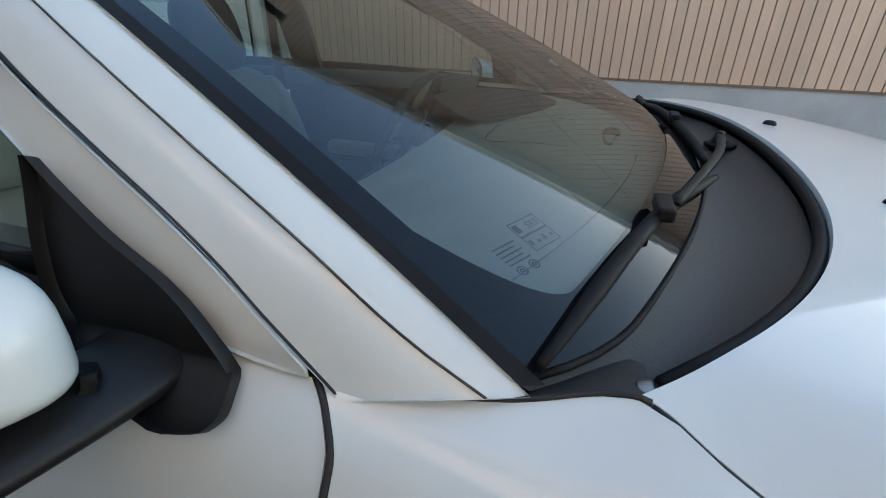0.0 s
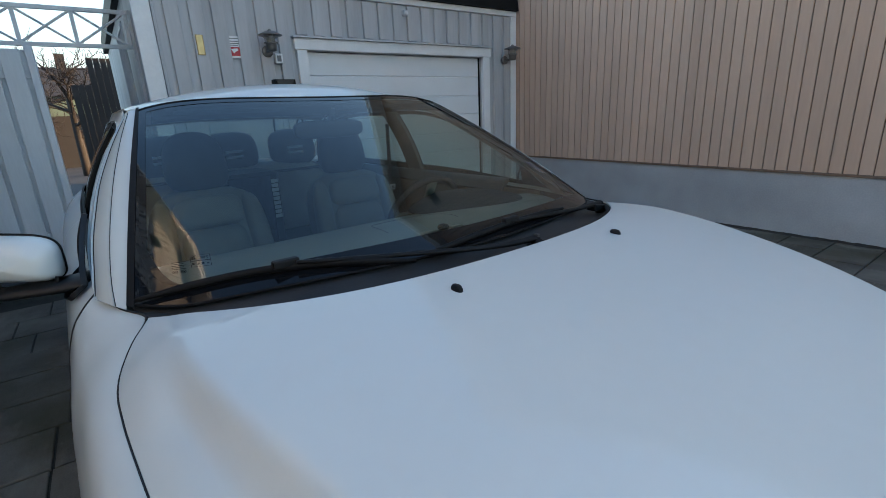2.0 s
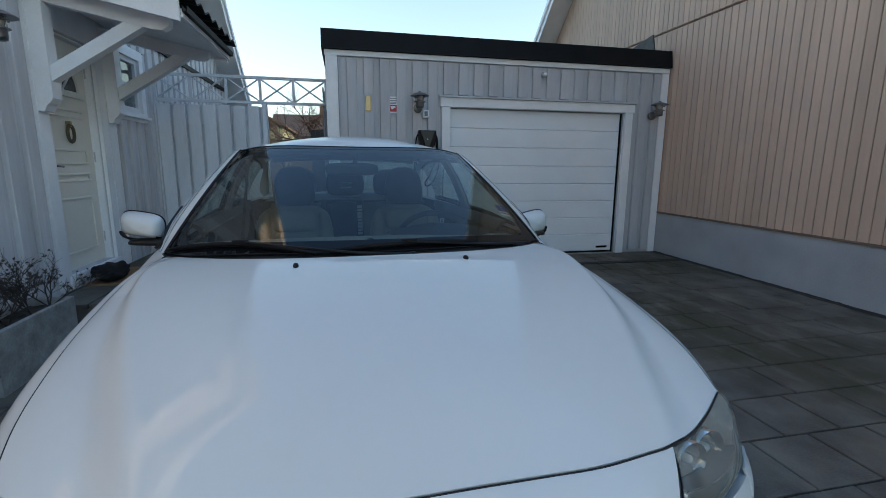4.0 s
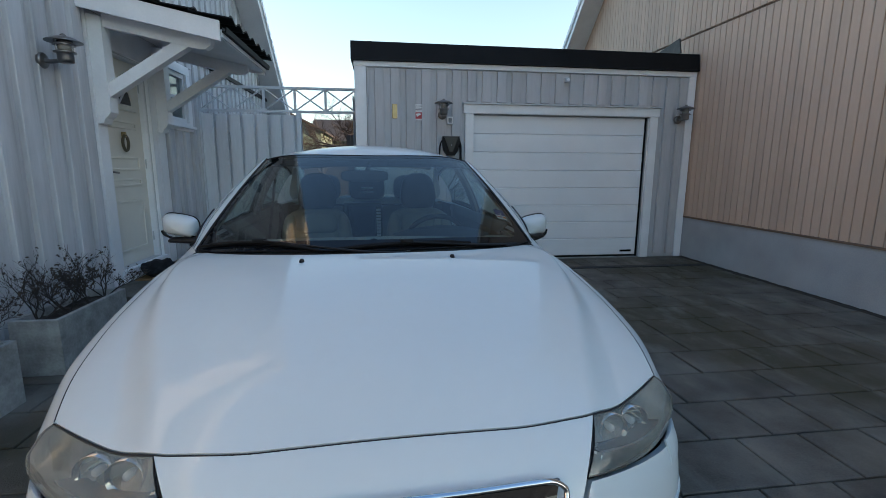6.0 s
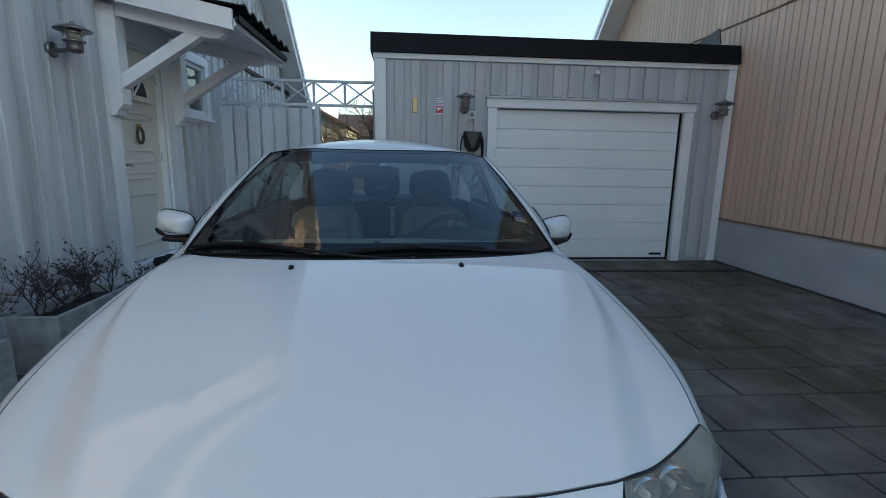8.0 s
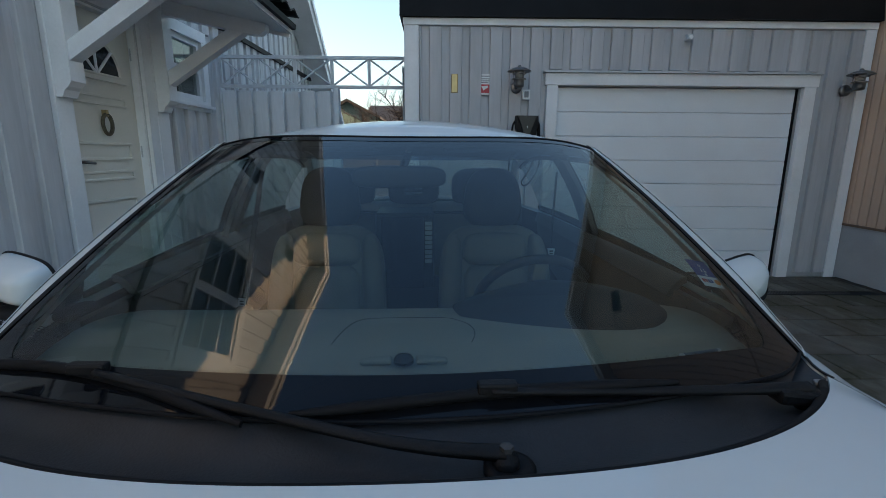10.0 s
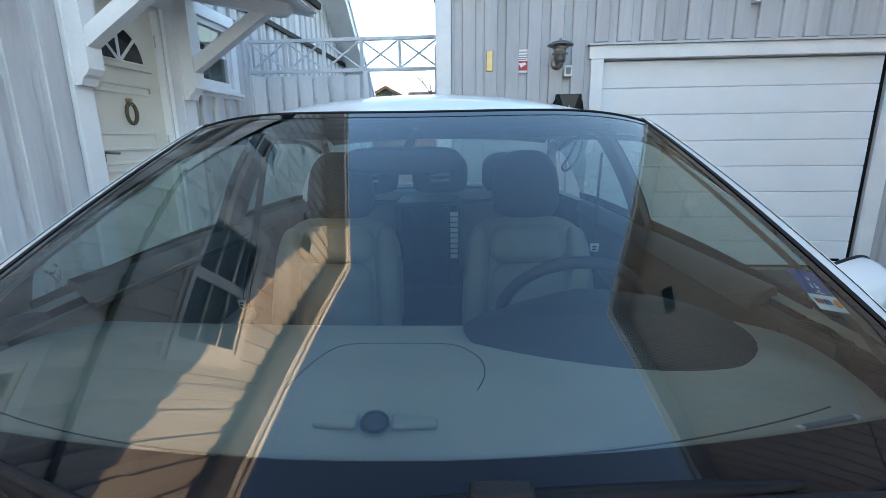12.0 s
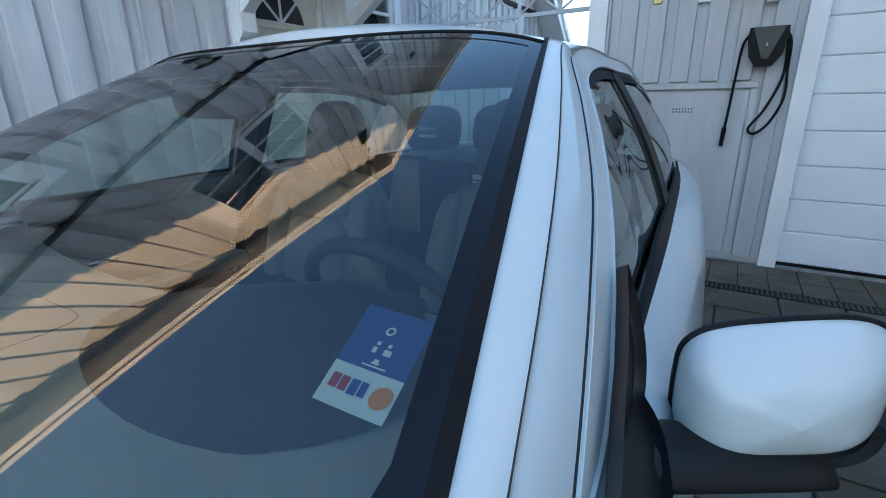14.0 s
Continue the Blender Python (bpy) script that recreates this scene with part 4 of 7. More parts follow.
grille = part("grille", sheet(lambda a, b: grille_pt((2 * a - 1) * (0.27 + 0.075 * b), 0.47 + (GT - 0.013 - 0.47) * b, -0.004), 20, 8, rim=0.02), M["gloss_black"], car, "black grille with a chrome surround")
for i in range(9):
    x = -0.24 + 0.48 * i / 8
    part("slat", tube(bmesh.new(), [grille_pt(x, z, 0.004) for z in (0.47, 0.54, 0.61, 0.668)], 0.007, 6), M["plastic"], grille)
half = [(0.0, GT), (0.15, GT - 0.001), (0.29, GT - 0.003), (0.325, GT - 0.007), (0.347, GT - 0.020), (0.353, GT - 0.038), (0.335, 0.60), (0.305, 0.52), (0.285, 0.47), (0.25, 0.453), (0.0, 0.45)]
ring = [grille_pt(x, z, 0.008) for x, z in half] + [grille_pt(-x, z, 0.008) for x, z in half[-2::-1]]
part("surround", tube(bmesh.new(), curve_points(ring, 90), 0.0065, 8), M["chrome"], grille, "chrome surround", smooth=True)
part("number_plate", sheet(lambda a, b: nose_pt((2 * a - 1) * 0.29, 0.30 + 0.11 * b) + Vector((0, -0.02, 0)), 12, 2, rim=0.012), M["white_plate"], car, "white plate with dark bars")
for sgn in (-1, 1):
    def lamp_corner(a, b, sgn=sgn, push=0.0):
        """a from the inner to the outer end, b from the lower to the upper edge of the headlamp."""
        b0 = fascia_edge(0.420, 0.35)
        ox, oz = side_pt(-0.686, 0.50 * (1 - b))
        end = Vector((ox, -0.686, oz))
        low_end = Vector((side_pt(-0.686, 0.50)[0], -0.686, side_pt(-0.686, 0.50)[1]))
        mid = Vector((0.625, -0.862, 0.652))
        lo = b0 * (1 - a) ** 2 + (mid * 2 - (b0 + low_end) / 2) * (2 * a * (1 - a)) + low_end * a * a
        xt = 0.4805 + (0.746 - 0.4805) * a
        hi = Vector((xt, hood_front(xt) - 0.006, hood_z(xt, hood_front(xt)) - 0.006))
        p = lo.lerp(hi, b).lerp(end, max(0, a - 0.8) / 0.2 * a)
        out = Vector((0.25 + 0.75 * a, -1 + 0.6 * a, 0.25)).normalized()
        p += out * ((0.012 + 0.026 * math.sin(math.pi * min(1, a * 1.1))) * math.sin(b * math.pi) - push)
        return Vector((sgn * p.x, p.y, p.z))
    deep = lambda a, b: (max(0.0, math.sin(math.pi * a)) * max(0.0, math.sin(math.pi * b))) ** 0.4
    lamp = part("headlamp", sheet(lambda a, b: lamp_corner(a, b, push=0.006 + 0.075 * deep(a, b)), 34, 16, flip=sgn < 0), M["lamp_inside"], car, "clouded clear headlamp unit", smooth=True)
    part("lens", sheet(lambda a, b: lamp_corner(a, b), 34, 16, rim=0.010, flip=sgn < 0), M["lens"], lamp, "clouded clear plastic lens", smooth=True)
    edge = [(i / 20, 0.0) for i in range(21)] + [(1.0, f) for f in (0.25, 0.5, 0.75, 1.0)] + [(1 - i / 20, 1.0) for i in range(1, 21)] + [(0.0, f) for f in (0.75, 0.5, 0.25, 0.0)]
    part("gasket", tube(bmesh.new(), [lamp_corner(f, g, push=0.003) for f, g in edge], 0.0019, 6), M["rubber"], lamp)
    for a, h, r in ((0.30, 0.62, 0.038), (0.54, 0.56, 0.040), (0.13, 0.24, 0.018)):
        c = lamp_corner(a, h, push=0.062)
        d = Vector((sgn * 0.12, -1, 0.15)).normalized()
        q = d.to_track_quat("Z", "Y").to_matrix().to_4x4()
        part("reflector_bowl", lathe(bmesh.new(), [(0.004, -0.028), (r * 0.5, -0.022), (r * 0.85, 0.0), (r, 0.018), (r * 1.03, 0.018), (r * 1.03, -0.01), (0.01, -0.034)], c, 28, q), M["chrome"], lamp, smooth=True)
        part("bulb", lathe(bmesh.new(), [(0.003, -0.02), (0.009, -0.016), (0.009, 0.008), (0.004, 0.013)], c, 12, q), M["white_plate"], lamp, smooth=True)
    part("divider", sheet(lambda a, b: lamp_corner(0.06 + 0.60 * b, 0.36 + 0.04 * b, push=0.012 + 0.05 * a), 4, 12, rim=0.004), M["dark_trim"], lamp)
    part("washer_cover", sheet(lambda a, b: nose_pt(sgn * (0.56 + 0.11 * a), 0.600 + 0.055 * b) + Vector((sgn * 0.0015, -0.0025, 0)), 8, 6, rim=0.006, flip=sgn < 0), M["paint"], car, "small headlamp washer cover")

# ---- windscreen, cowl and wipers
def v_top(u):
    """The rounded upper corners of the windscreen."""
    return 1.0 - 0.055 * abs(u) ** 8


def v_foot(u):
    """The lower edge of the glass, lower towards its ends."""
    return -0.06 * u * u + 0.040 * (max(0.0, abs(u) - 0.84) / 0.16) ** 2


def ws(u, v, push=0.0):
    """The windscreen; u from -1 to 1 across, v from 0 at the cowl to 1 at the roof."""
    q = u * u
    x = u * (0.79 - 0.18 * v)
    y = 0.215 + 0.915 * v + (0.245 - 0.125 * v) * q
    z = 0.969 + 0.427 * v + (0.028 - 0.01 * v) * q - 0.0286 * q * q + 0.072 * v * (1 - v)
    return Vector((x, y - push * 0.43, z + push * 0.9))


part("windscreen", sheet(lambda a, b: ws(2 * a - 1, v_foot(2 * a - 1) + b * (v_top(2 * a - 1) - v_foot(2 * a - 1))), 64, 28), M["windscreen"], car, "tinted windscreen with reflections", smooth=True)
fr = bmesh.new()
def band(u0, u1, v0, v1, nu, nv):
    vs = [[fr.verts.new(ws(u0(j / nv) + (u1(j / nv) - u0(j / nv)) * i / nu, v0(i / nu) + (v1(i / nu) - v0(i / nu)) * j / nv, 0.0012)) for j in range(nv + 1)] for i in range(nu + 1)]
    for i in range(nu):
        for j in range(nv):
            fr.faces.new((vs[i][j], vs[i + 1][j], vs[i + 1][j + 1], vs[i][j + 1]))
side_v = lambda a: 0.079 - 0.075 * (2 * a - 1) ** 2 + 0.14 * (max(0.0, abs(2 * a - 1) - 0.87) / 0.09) ** 2.2
band(lambda b: -1, lambda b: 1, lambda a: v_foot(2 * a - 1), lambda a: min(0.5, side_v(a)), 260, 3)
band(lambda b: -1, lambda b: -0.960, lambda a: 0.03, lambda a: 0.93, 2, 20)
band(lambda b: 0.960, lambda b: 1, lambda a: 0.03, lambda a: 0.93, 2, 20)
band(lambda b: -1, lambda b: 1, lambda a: v_top(2 * a - 1) - 0.035, lambda a: v_top(2 * a - 1), 48, 2)
part("black_glass_border", fr, M["border"], car, "black printed border of the windscreen")
part("top_seal", tube(bmesh.new(), [ws(u, v_top(u) + 0.004, 0.001) for u in [-1 + 2 * i / 60 for i in range(61)]], 0.0035, 6), M["rubber"], car, "black seal along the roof edge", smooth=True)
part("shade_band", sheet(lambda a, b: ws((2 * a - 1) * 0.94, 0.83 + 0.135 * b, -0.006), 32, 6), M["shade"], car, "blue tinted shade band along the top", smooth=True).visible_shadow = False
dots = bmesh.new()
for i in range(560):
    u = -0.90 + 1.80 * i / 559
    for k in range(4):
        v = side_v((u + 1) / 2) + 0.0010 + 0.0021 * k
        p = ws(u + 0.0016 * (k % 2), v, -0.0035)
        bmesh.ops.create_circle(dots, cap_ends=True, radius=0.0010 - 0.0002 * k, segments=5, matrix=Matrix.Translation(p) @ Euler((radians(24), 0, 0)).to_matrix().to_4x4())
tagged(part("dotted_edge", dots, M["frit"], car), kind="stuff")


def cowl_fn(a, b):
    s = 2 * a - 1
    x1 = s * 0.79
    lo = Vector((s * 0.768, 0, 0))
    lo.y = hood_rear(lo.x) + 0.012
    lo.z = hood_z(lo.x * 0.985, lo.y) - 0.03
    hi = ws(s, v_foot(s) + 0.012, -0.008)
    p = lo.lerp(hi, b)
    return p + Vector((0, 0, -0.022 * math.sin(b * math.pi) * (1 - 0.5 * s * s)))


part("cowl_panel", sheet(cowl_fn, 60, 14, rim=0.008), M["cowl"], car, "matt black plastic cowl below the windscreen", smooth=True)
part("cowl_seal", tube(bmesh.new(), [ws(u, v_foot(u) + 0.004, 0.001) for u in [-0.99 + 1.98 * i / 60 for i in range(61)]], 0.0038, 6), M["rubber"], car, smooth=True)
part("bonnet_seal", tube(bmesh.new(), [Vector((x, hood_rear(x) + 0.009, hood_z(x * 0.985, hood_rear(x)) - 0.013)) for x in [-0.75 + 1.5 * i / 40 for i in range(41)]], 0.0085, 8), M["rubber"], car, smooth=True)
for sgn in (-1, 1):
    c = Vector((sgn * 0.752, 0.352, 0.944))
    part("end_cap", lathe(bmesh.new(), [(0.0095, -0.012), (0.0095, 0.003), (0.008, 0.0042), (0.003, 0.0048)], c, 16), M["steel"], car, "small grey cap at the cowl end", smooth=True)
    jet = bmesh.new()
    z0 = hood_z(0.29, 0.0)
    lathe(jet, [(0.0095, 0), (0.009, 0.005), (0.007, 0.010), (0.003, 0.012)], (0, 0, 0), 14)
    bmesh.ops.scale(jet, vec=(1.0, 1.7, 1.0), verts=jet.verts[:])
    bmesh.ops.transform(jet, matrix=pose(0.011 + sgn * 0.291, -0.001 + sgn * 0.004, z0 - 0.001, 4, 0, 0), verts=jet.verts[:])
    part("washer_jet", jet, M["plastic"], car, "small black washer jet on the bonnet", smooth=True)


def wiper(pivot, bend, tip, blade0, blade1, mid, bow, capped=False):
    """Arm from the pivot over a bend to the blade; the blade lies along the foot of the glass."""
    w = part("wiper", lathe(bmesh.new(), [(0.018, -0.03), (0.018, 0.0), (0.015, 0.008), (0.009, 0.010), (0.009, 0.015), (0.004, 0.016)], pivot, 20), M["plastic"], car, "black windscreen wiper resting on the glass", smooth=True)
    cap = boxed(-0.062, 0.066, -0.021, 0.020, -0.012, 0.015, bevel=0.008)
    for v in cap.verts:
        f = max(0.0, min(1.0, (v.co.x + 0.03) / 0.096))
        v.co = Vector((v.co.x, v.co.y * (1 - 0.55 * f * f) - 0.010 * f, v.co.z * (1 - 0.5 * f) - 0.012 * f)) + Vector(pivot)
    part("nut" if not capped else "cover", cap if capped else lathe(bmesh.new(), [(0.009, 0.013), (0.009, 0.022), (0.004, 0.023)], pivot, 6), M["plastic"] if capped else M["rusty"], w)
    pts = curve_points([Vector(pivot) + Vector((0, 0, 0.012)), Vector(bend), Vector(tip)], 22)
    arm = bmesh.new()
    rings = []
    for i, p in enumerate(pts):
        d = (pts[min(i + 1, 21)] - pts[max(i - 1, 0)]).normalized()
        side = d.cross(Vector((0, -0.3, 1))).normalized()
        up = side.cross(d)
        f = i / 21
        wd, ht = 0.012 - 0.006 * f, 0.007 - 0.003 * f
        rings.append([arm.verts.new(p + side * wd * sx + up * ht * sz) for sx, sz in ((-1, -0.6), (1, -0.6), (0.85, 0.5), (0.35, 0.9), (-0.35, 0.9), (-0.85, 0.5))])
    for p, q in zip(rings, rings[1:]):
        for k in range(6):
            arm.faces.new((p[k], p[(k + 1) % 6], q[(k + 1) % 6], q[k]))
    arm.faces.new(rings[0]), arm.faces.new(rings[-1])
    part("arm", arm, M["plastic"], w, smooth=True)
    line = [ws(blade0[0] + (blade1[0] - blade0[0]) * i / 30, blade0[1] + (blade1[1] - blade0[1]) * i / 30 + bow * math.sin(math.pi * i / 30), 0.012) for i in range(31)]
    bl = bmesh.new()
    rr = []
    for i, p in enumerate(line):
        d = (line[min(i + 1, 30)] - line[max(i - 1, 0)]).normalized()
        n = Vector((0, -0.43, 0.9))
        side = d.cross(n).normalized()
        e = 0.5 + 0.5 * min(1, 6 * min(i, 30 - i) / 30)
        rr.append([bl.verts.new(p + side * sx * e + n * sz * e) for sx, sz in ((-0.002, -0.012), (0.002, -0.012), (0.008, -0.004), (0.011, 0.002), (0.002, 0.010), (-0.007, 0.005), (-0.007, -0.003))])
    for p, q in zip(rr, rr[1:]):
        for k in range(7):
            bl.faces.new((p[k], p[(k + 1) % 7], q[(k + 1) % 7], q[k]))
    bl.faces.new(rr[0]), bl.faces.new(rr[-1])
    part("blade", bl, M["rubber"], w, smooth=True)
    c = line[mid]
    part("clip", boxed(c.x - 0.030, c.x + 0.030, c.y - 0.011, c.y + 0.010, c.z + 0.001, c.z + 0.019, bevel=0.004), M["plastic"], w)


wiper((0.138, 0.142, 0.960), ws(-0.06, -0.028, 0.022), ws(-0.61, 0.022, 0.026), (-0.28, -0.015), (-0.99, -0.018), 15, 0.042)
wiper((0.675, 0.290, 0.960), ws(0.60, -0.022, 0.014), ws(0.17, 0.028, 0.024), (0.565, 0.000), (-0.20, 0.004), 15, 0.030, capped=True)
part("pivot_grommet", lathe(bmesh.new(), [(0.034, -0.004), (0.034, 0.003), (0.026, 0.006), (0.02, 0.004)], (0.142, 0.138, 0.952), 20), M["rubber"], car, "black grommet round the wiper pivot", smooth=True)

# ---- roof, pillars and side windows
x_rail = smooth_fn([(0.60, 0.842), (0.68, 0.828), (0.79, 0.806), (0.93, 0.772), (1.10, 0.712), (1.25, 0.652), (1.4, 0.637), (1.7, 0.628), (2.2, 0.618), (2.6, 0.64), (3.0, 0.70)])
z_rail = smooth_fn([(0.60, 0.968), (0.648, 1.005), (0.677, 1.030), (0.73, 1.065), (0.79, 1.097), (0.86, 1.134), (0.93, 1.172), (1.10, 1.268), (1.25, 1.347), (1.7, 1.380), (2.2, 1.368), (2.6, 1.27), (2.95, 1.11), (3.1, 1.02)])
z_roof = smooth_fn([(1.13, 1.409), (1.3, 1.452), (1.5, 1.474), (1.9, 1.479), (2.3, 1.428), (2.5, 1.366)])


def roof_fn(a, b):
    s = 2 * a - 1
    front = ws(s, v_top(s))
    yb = 2.48 - 0.10 * s * s
    y = front.y + 0.012 + (yb - front.y) * b
    e = 1.0 * x_rail(y)
    x = front.x * (1 - min(1, b * 6)) + s * e * min(1, b * 6)
    zz = z_roof(y) + (z_rail(y) + 0.004 - z_roof(y)) * s * s
    if b < 0.06:
        k = 1 - b / 0.06
        zz = zz * (1 - k) + (front.z + 0.004) * k
    return (x, y, zz)


part("roof_panel", sheet(roof_fn, 48, 70, rim=0.015), M["paint"], car, "white roof", smooth=True)


def side_glass_pt(y, h, sgn, push=0.0):
    x = x_shut(y) + 0.002 + (x_rail(y) - x_shut(y)) * h + 0.022 * math.sin(h * math.pi) * min(1, (y - 0.6) / 0.5)
    z = z_shut(y) + 0.002 + (z_rail(y) - z_shut(y)) * h
    return Vector((sgn * (x - push), y, z))


def pillar_pt(v, f, sgn):
    """Across the windscreen pillar: f 0 at the glass edge, 1 at the door frame; v from foot to roof."""
    a = ws(sgn, v)
    y = 0.600 + (1.27 - 0.600) * v
    b = side_glass_pt(y, 1.0, sgn)
    p = a.lerp(b, f)
    lift = 0.010 * math.sin(f * math.pi)
    return p + Vector((sgn * lift * 0.8, -lift * 0.4, lift * 0.7))


strip = smooth_fn([(0.0, 0.28), (0.06, 0.37), (0.2, 0.43), (0.5, 0.455), (1.0, 0.46)])
frame_h = smooth_fn([(0.0, 0.97), (0.024, 0.95), (0.05, 0.85), (0.086, 0.48), (0.127, 0.30), (0.168, 0.215), (0.255, 0.145), (0.33, 0.115), (1.0, 0.115)])
for sgn in (-1, 1):
    fl = sgn > 0
    part("cowl_end", sheet(lambda a, b: Vector((sgn * (x_shut(0.35 + 0.13 * b) - 0.005 - 0.06 * a), 0.35 + 0.13 * b, z_shut(0.35 + 0.13 * b) - 0.003 - 0.012 * a)), 4, 10, flip=fl), M["cowl"], car, "black plastic end of the cowl", smooth=True)
    part("glass_seal", sheet(lambda a, b: pillar_pt(-0.025 + 1.0 * b, -0.07 + 0.14 * a, sgn) + Vector((0, -0.001, 0.003)), 4, 24, flip=fl), M["rubber"], car, "black seal beside the windscreen", smooth=True)
    part("pillar_moulding", sheet(lambda a, b: pillar_pt(-0.035 + 1.0 * b, 0.06 + (strip(b) + 0.004 - 0.06) * a, sgn), 10, 40, rim=0.003, flip=fl), M["paint"], car, "white moulding on the windscreen pillar", smooth=True)
    part("pillar", sheet(lambda a, b: pillar_pt(-0.035 + 1.0 * b, strip(b) + 0.008 + (0.992 - strip(b) - 0.008) * a, sgn), 10, 40, rim=0.003, flip=fl), M["paint"], car, "white windscreen pillar", smooth=True)
    # dark beads again draw the shaded gaps of pillar, door and fender
    for g, r in ((0.006, 0.0011), (None, 0.0016)):
        part("pillar_gap", tube(bmesh.new(), [pillar_pt(-0.035 + 0.985 * i / 40, strip(i / 40) + g if g else 0.995, sgn) + Vector((0, -0.0005, 0.0005)) for i in range(41)], r, 6), M["gap"], car, "thin dark bead for the shaded gap on the pillar", smooth=True)
    door_edge = [side_pt(door_line(i / 45 * 0.9), i / 45 * 0.9) for i in range(46)]
    part("door_gap", tube(bmesh.new(), [Vector((sgn * (p[0] - 0.0005), door_line(i / 45 * 0.9) - 0.0005, p[1])) for i, p in enumerate(door_edge)], 0.003, 6), M["gap"], car, "dark bead for the shaded gap in front of the door", smooth=True)
    part("fender_gap", tube(bmesh.new(), [Vector((sgn * (x_shut(y) + 0.001), y, z_shut(y) + 0.001)) for y in [0.352 + 0.248 * i / 30 for i in range(31)]], 0.0026, 6), M["gap"], car, "dark bead for the shaded gap between fender and pillar", smooth=True)
    frame_f = part("door_frame", sheet(lambda a, b: side_glass_pt(0.603 + (2.55 - 0.603) * b, 0.993 - frame_h(b) * a, sgn, -0.001), 8, 100, rim=0.004, flip=fl), M["paint"], car, "white window frame of the doors", smooth=True)
    part("window_seal", sheet(lambda a, b: side_glass_pt(0.85 + (2.5 - 0.85) * b, 0.885 - 0.05 * a, sgn, 0.002), 3, 50, flip=fl), M["rubber"], car, smooth=True)
    part("belt_seal", sheet(lambda a, b: side_glass_pt(0.82 + (2.5 - 0.82) * b, -0.015 + 0.115 * a, sgn, -0.006), 3, 40, rim=0.008, flip=fl), M["rubber"], car, "black belt moulding", smooth=True)
    for nm, y0, y1 in (("front_side_window", 0.74, 1.60), ("rear_side_window", 1.70, 2.46)):
        part(nm, sheet(lambda a, b: side_glass_pt(y0 + (y1 - y0) * b, 0.02 + 0.83 * a, sgn, 0.008), 8, 24, flip=fl), M["side_glass"], car, "tinted side window", smooth=True)
    part("door_pillar", sheet(lambda a, b: side_glass_pt(1.595 + 0.11 * b, 0.0 + 0.88 * a, sgn, -0.001), 8, 4, rim=0.02, flip=fl), M["plastic"], car, "black pillar between the doors", smooth=True)

    sail_front = smooth_fn([(0.0, 0.690), (0.02, 0.666), (0.05, 0.655), (0.093, 0.649), (0.21, 0.655), (0.33, 0.667), (0.552, 0.708), (0.744, 0.773), (0.919, 0.827), (1.0, 0.850)])
    sail_back = smooth_fn([(0.0, 0.702), (0.05, 0.745), (0.12, 0.790), (0.22, 0.822), (0.35, 0.834), (0.60, 0.839), (0.85, 0.846), (0.95, 0.852), (1.0, 0.856)])

    def sail(a, b):
        """The black corner plate, from its rounded foot (b 0) to the tip (b 1); a from front to back."""
        b = b * b * (3 - 2 * b)
        z = 0.930 + 0.172 * b
        front, back = sail_front(b), sail_back(b)
        y = front + (max(back, front + 0.002) - front) * a
        zb = z_shut(y)
        if z > zb:
            p = side_glass_pt(y, (z - zb) / max(0.02, z_rail(y) - zb), sgn, -0.013)
        else:
            lo, hi = 0.0, 0.4
            for _ in range(14):
                mid = (lo + hi) / 2
                lo, hi = (mid, hi) if side_pt(y, mid)[1] > z else (lo, mid)
            x = side_pt(y, lo)[0]
            p = Vector((sgn * (x + 0.011), y, z))
        p.z = z
        return p
    part("mirror_sail", sheet(sail, 24, 48, rim=0.012, flip=fl), M["mirror_black"], car, "black corner plate behind the mirror foot", smooth=True)

    # door mirror
    my, mz = (0.035, -0.004) if sgn > 0 else (-0.060, 0.034)      # the two mirrors are set differently
    fz = 0.0 if sgn > 0 else 0.018
    foot = tube(bmesh.new(), curve_points([(sgn * 0.80, 0.755, 0.965 + fz), (sgn * 0.89, 0.785 + my * 0.5, 0.940 + mz * 0.4 + fz), (sgn * 1.02, 0.84 + my, 0.920 + mz + fz)], 12), lambda f: 0.060 - 0.020 * f, 16)
    bmesh.ops.scale(foot, vec=(1, 1, 0.36), space=Matrix.Translation((0, 0, -0.925 - fz)), verts=foot.verts[:])
    mir = part("door_mirror", foot, M["mirror_black"], car, "white door mirror on a black foot", smooth=True)

    def shell(a, b, lower=False):
        """The mirror housing: a round, b from the forward face back to the rim."""
        th = 2 * math.pi * a
        sq = lambda c: math.copysign(abs(c) ** 0.46, c)
        grow = math.sin(min(1, b * 1.02) * math.pi / 2) ** 0.36
        w, h = (0.092 if math.cos(th) > 0 else 0.108) * grow, (0.066 - 0.010 * (math.cos(th) > 0) * abs(math.cos(th)) if math.sin(th) > 0 else (0.069 if sgn > 0 else 0.046)) * grow
        x = 1.000 + w * sq(math.cos(th))
        z = 0.982 + mz + h * sq(math.sin(th)) + 0.012 * (x - 1.0) / 0.1
        y = 0.752 + my + 0.110 * b + 0.50 * max(0, x - 0.90) * 0.9
        return Vector((sgn * x, y, z))
    part("housing", sheet(lambda a, b: shell(a, b), 40, 14, flip=sgn < 0), M["paint"], mir, "white painted housing", smooth=True)
    part("housing_base", sheet(lambda a, b: shell(0.515 + 0.47 * a, 0.35 + 0.66 * b) + Vector((0, 0.002, -0.012 - 0.012 * b)), 26, 8, rim=0.01, flip=sgn < 0), M["plastic"], mir, "black lower shell", smooth=True)
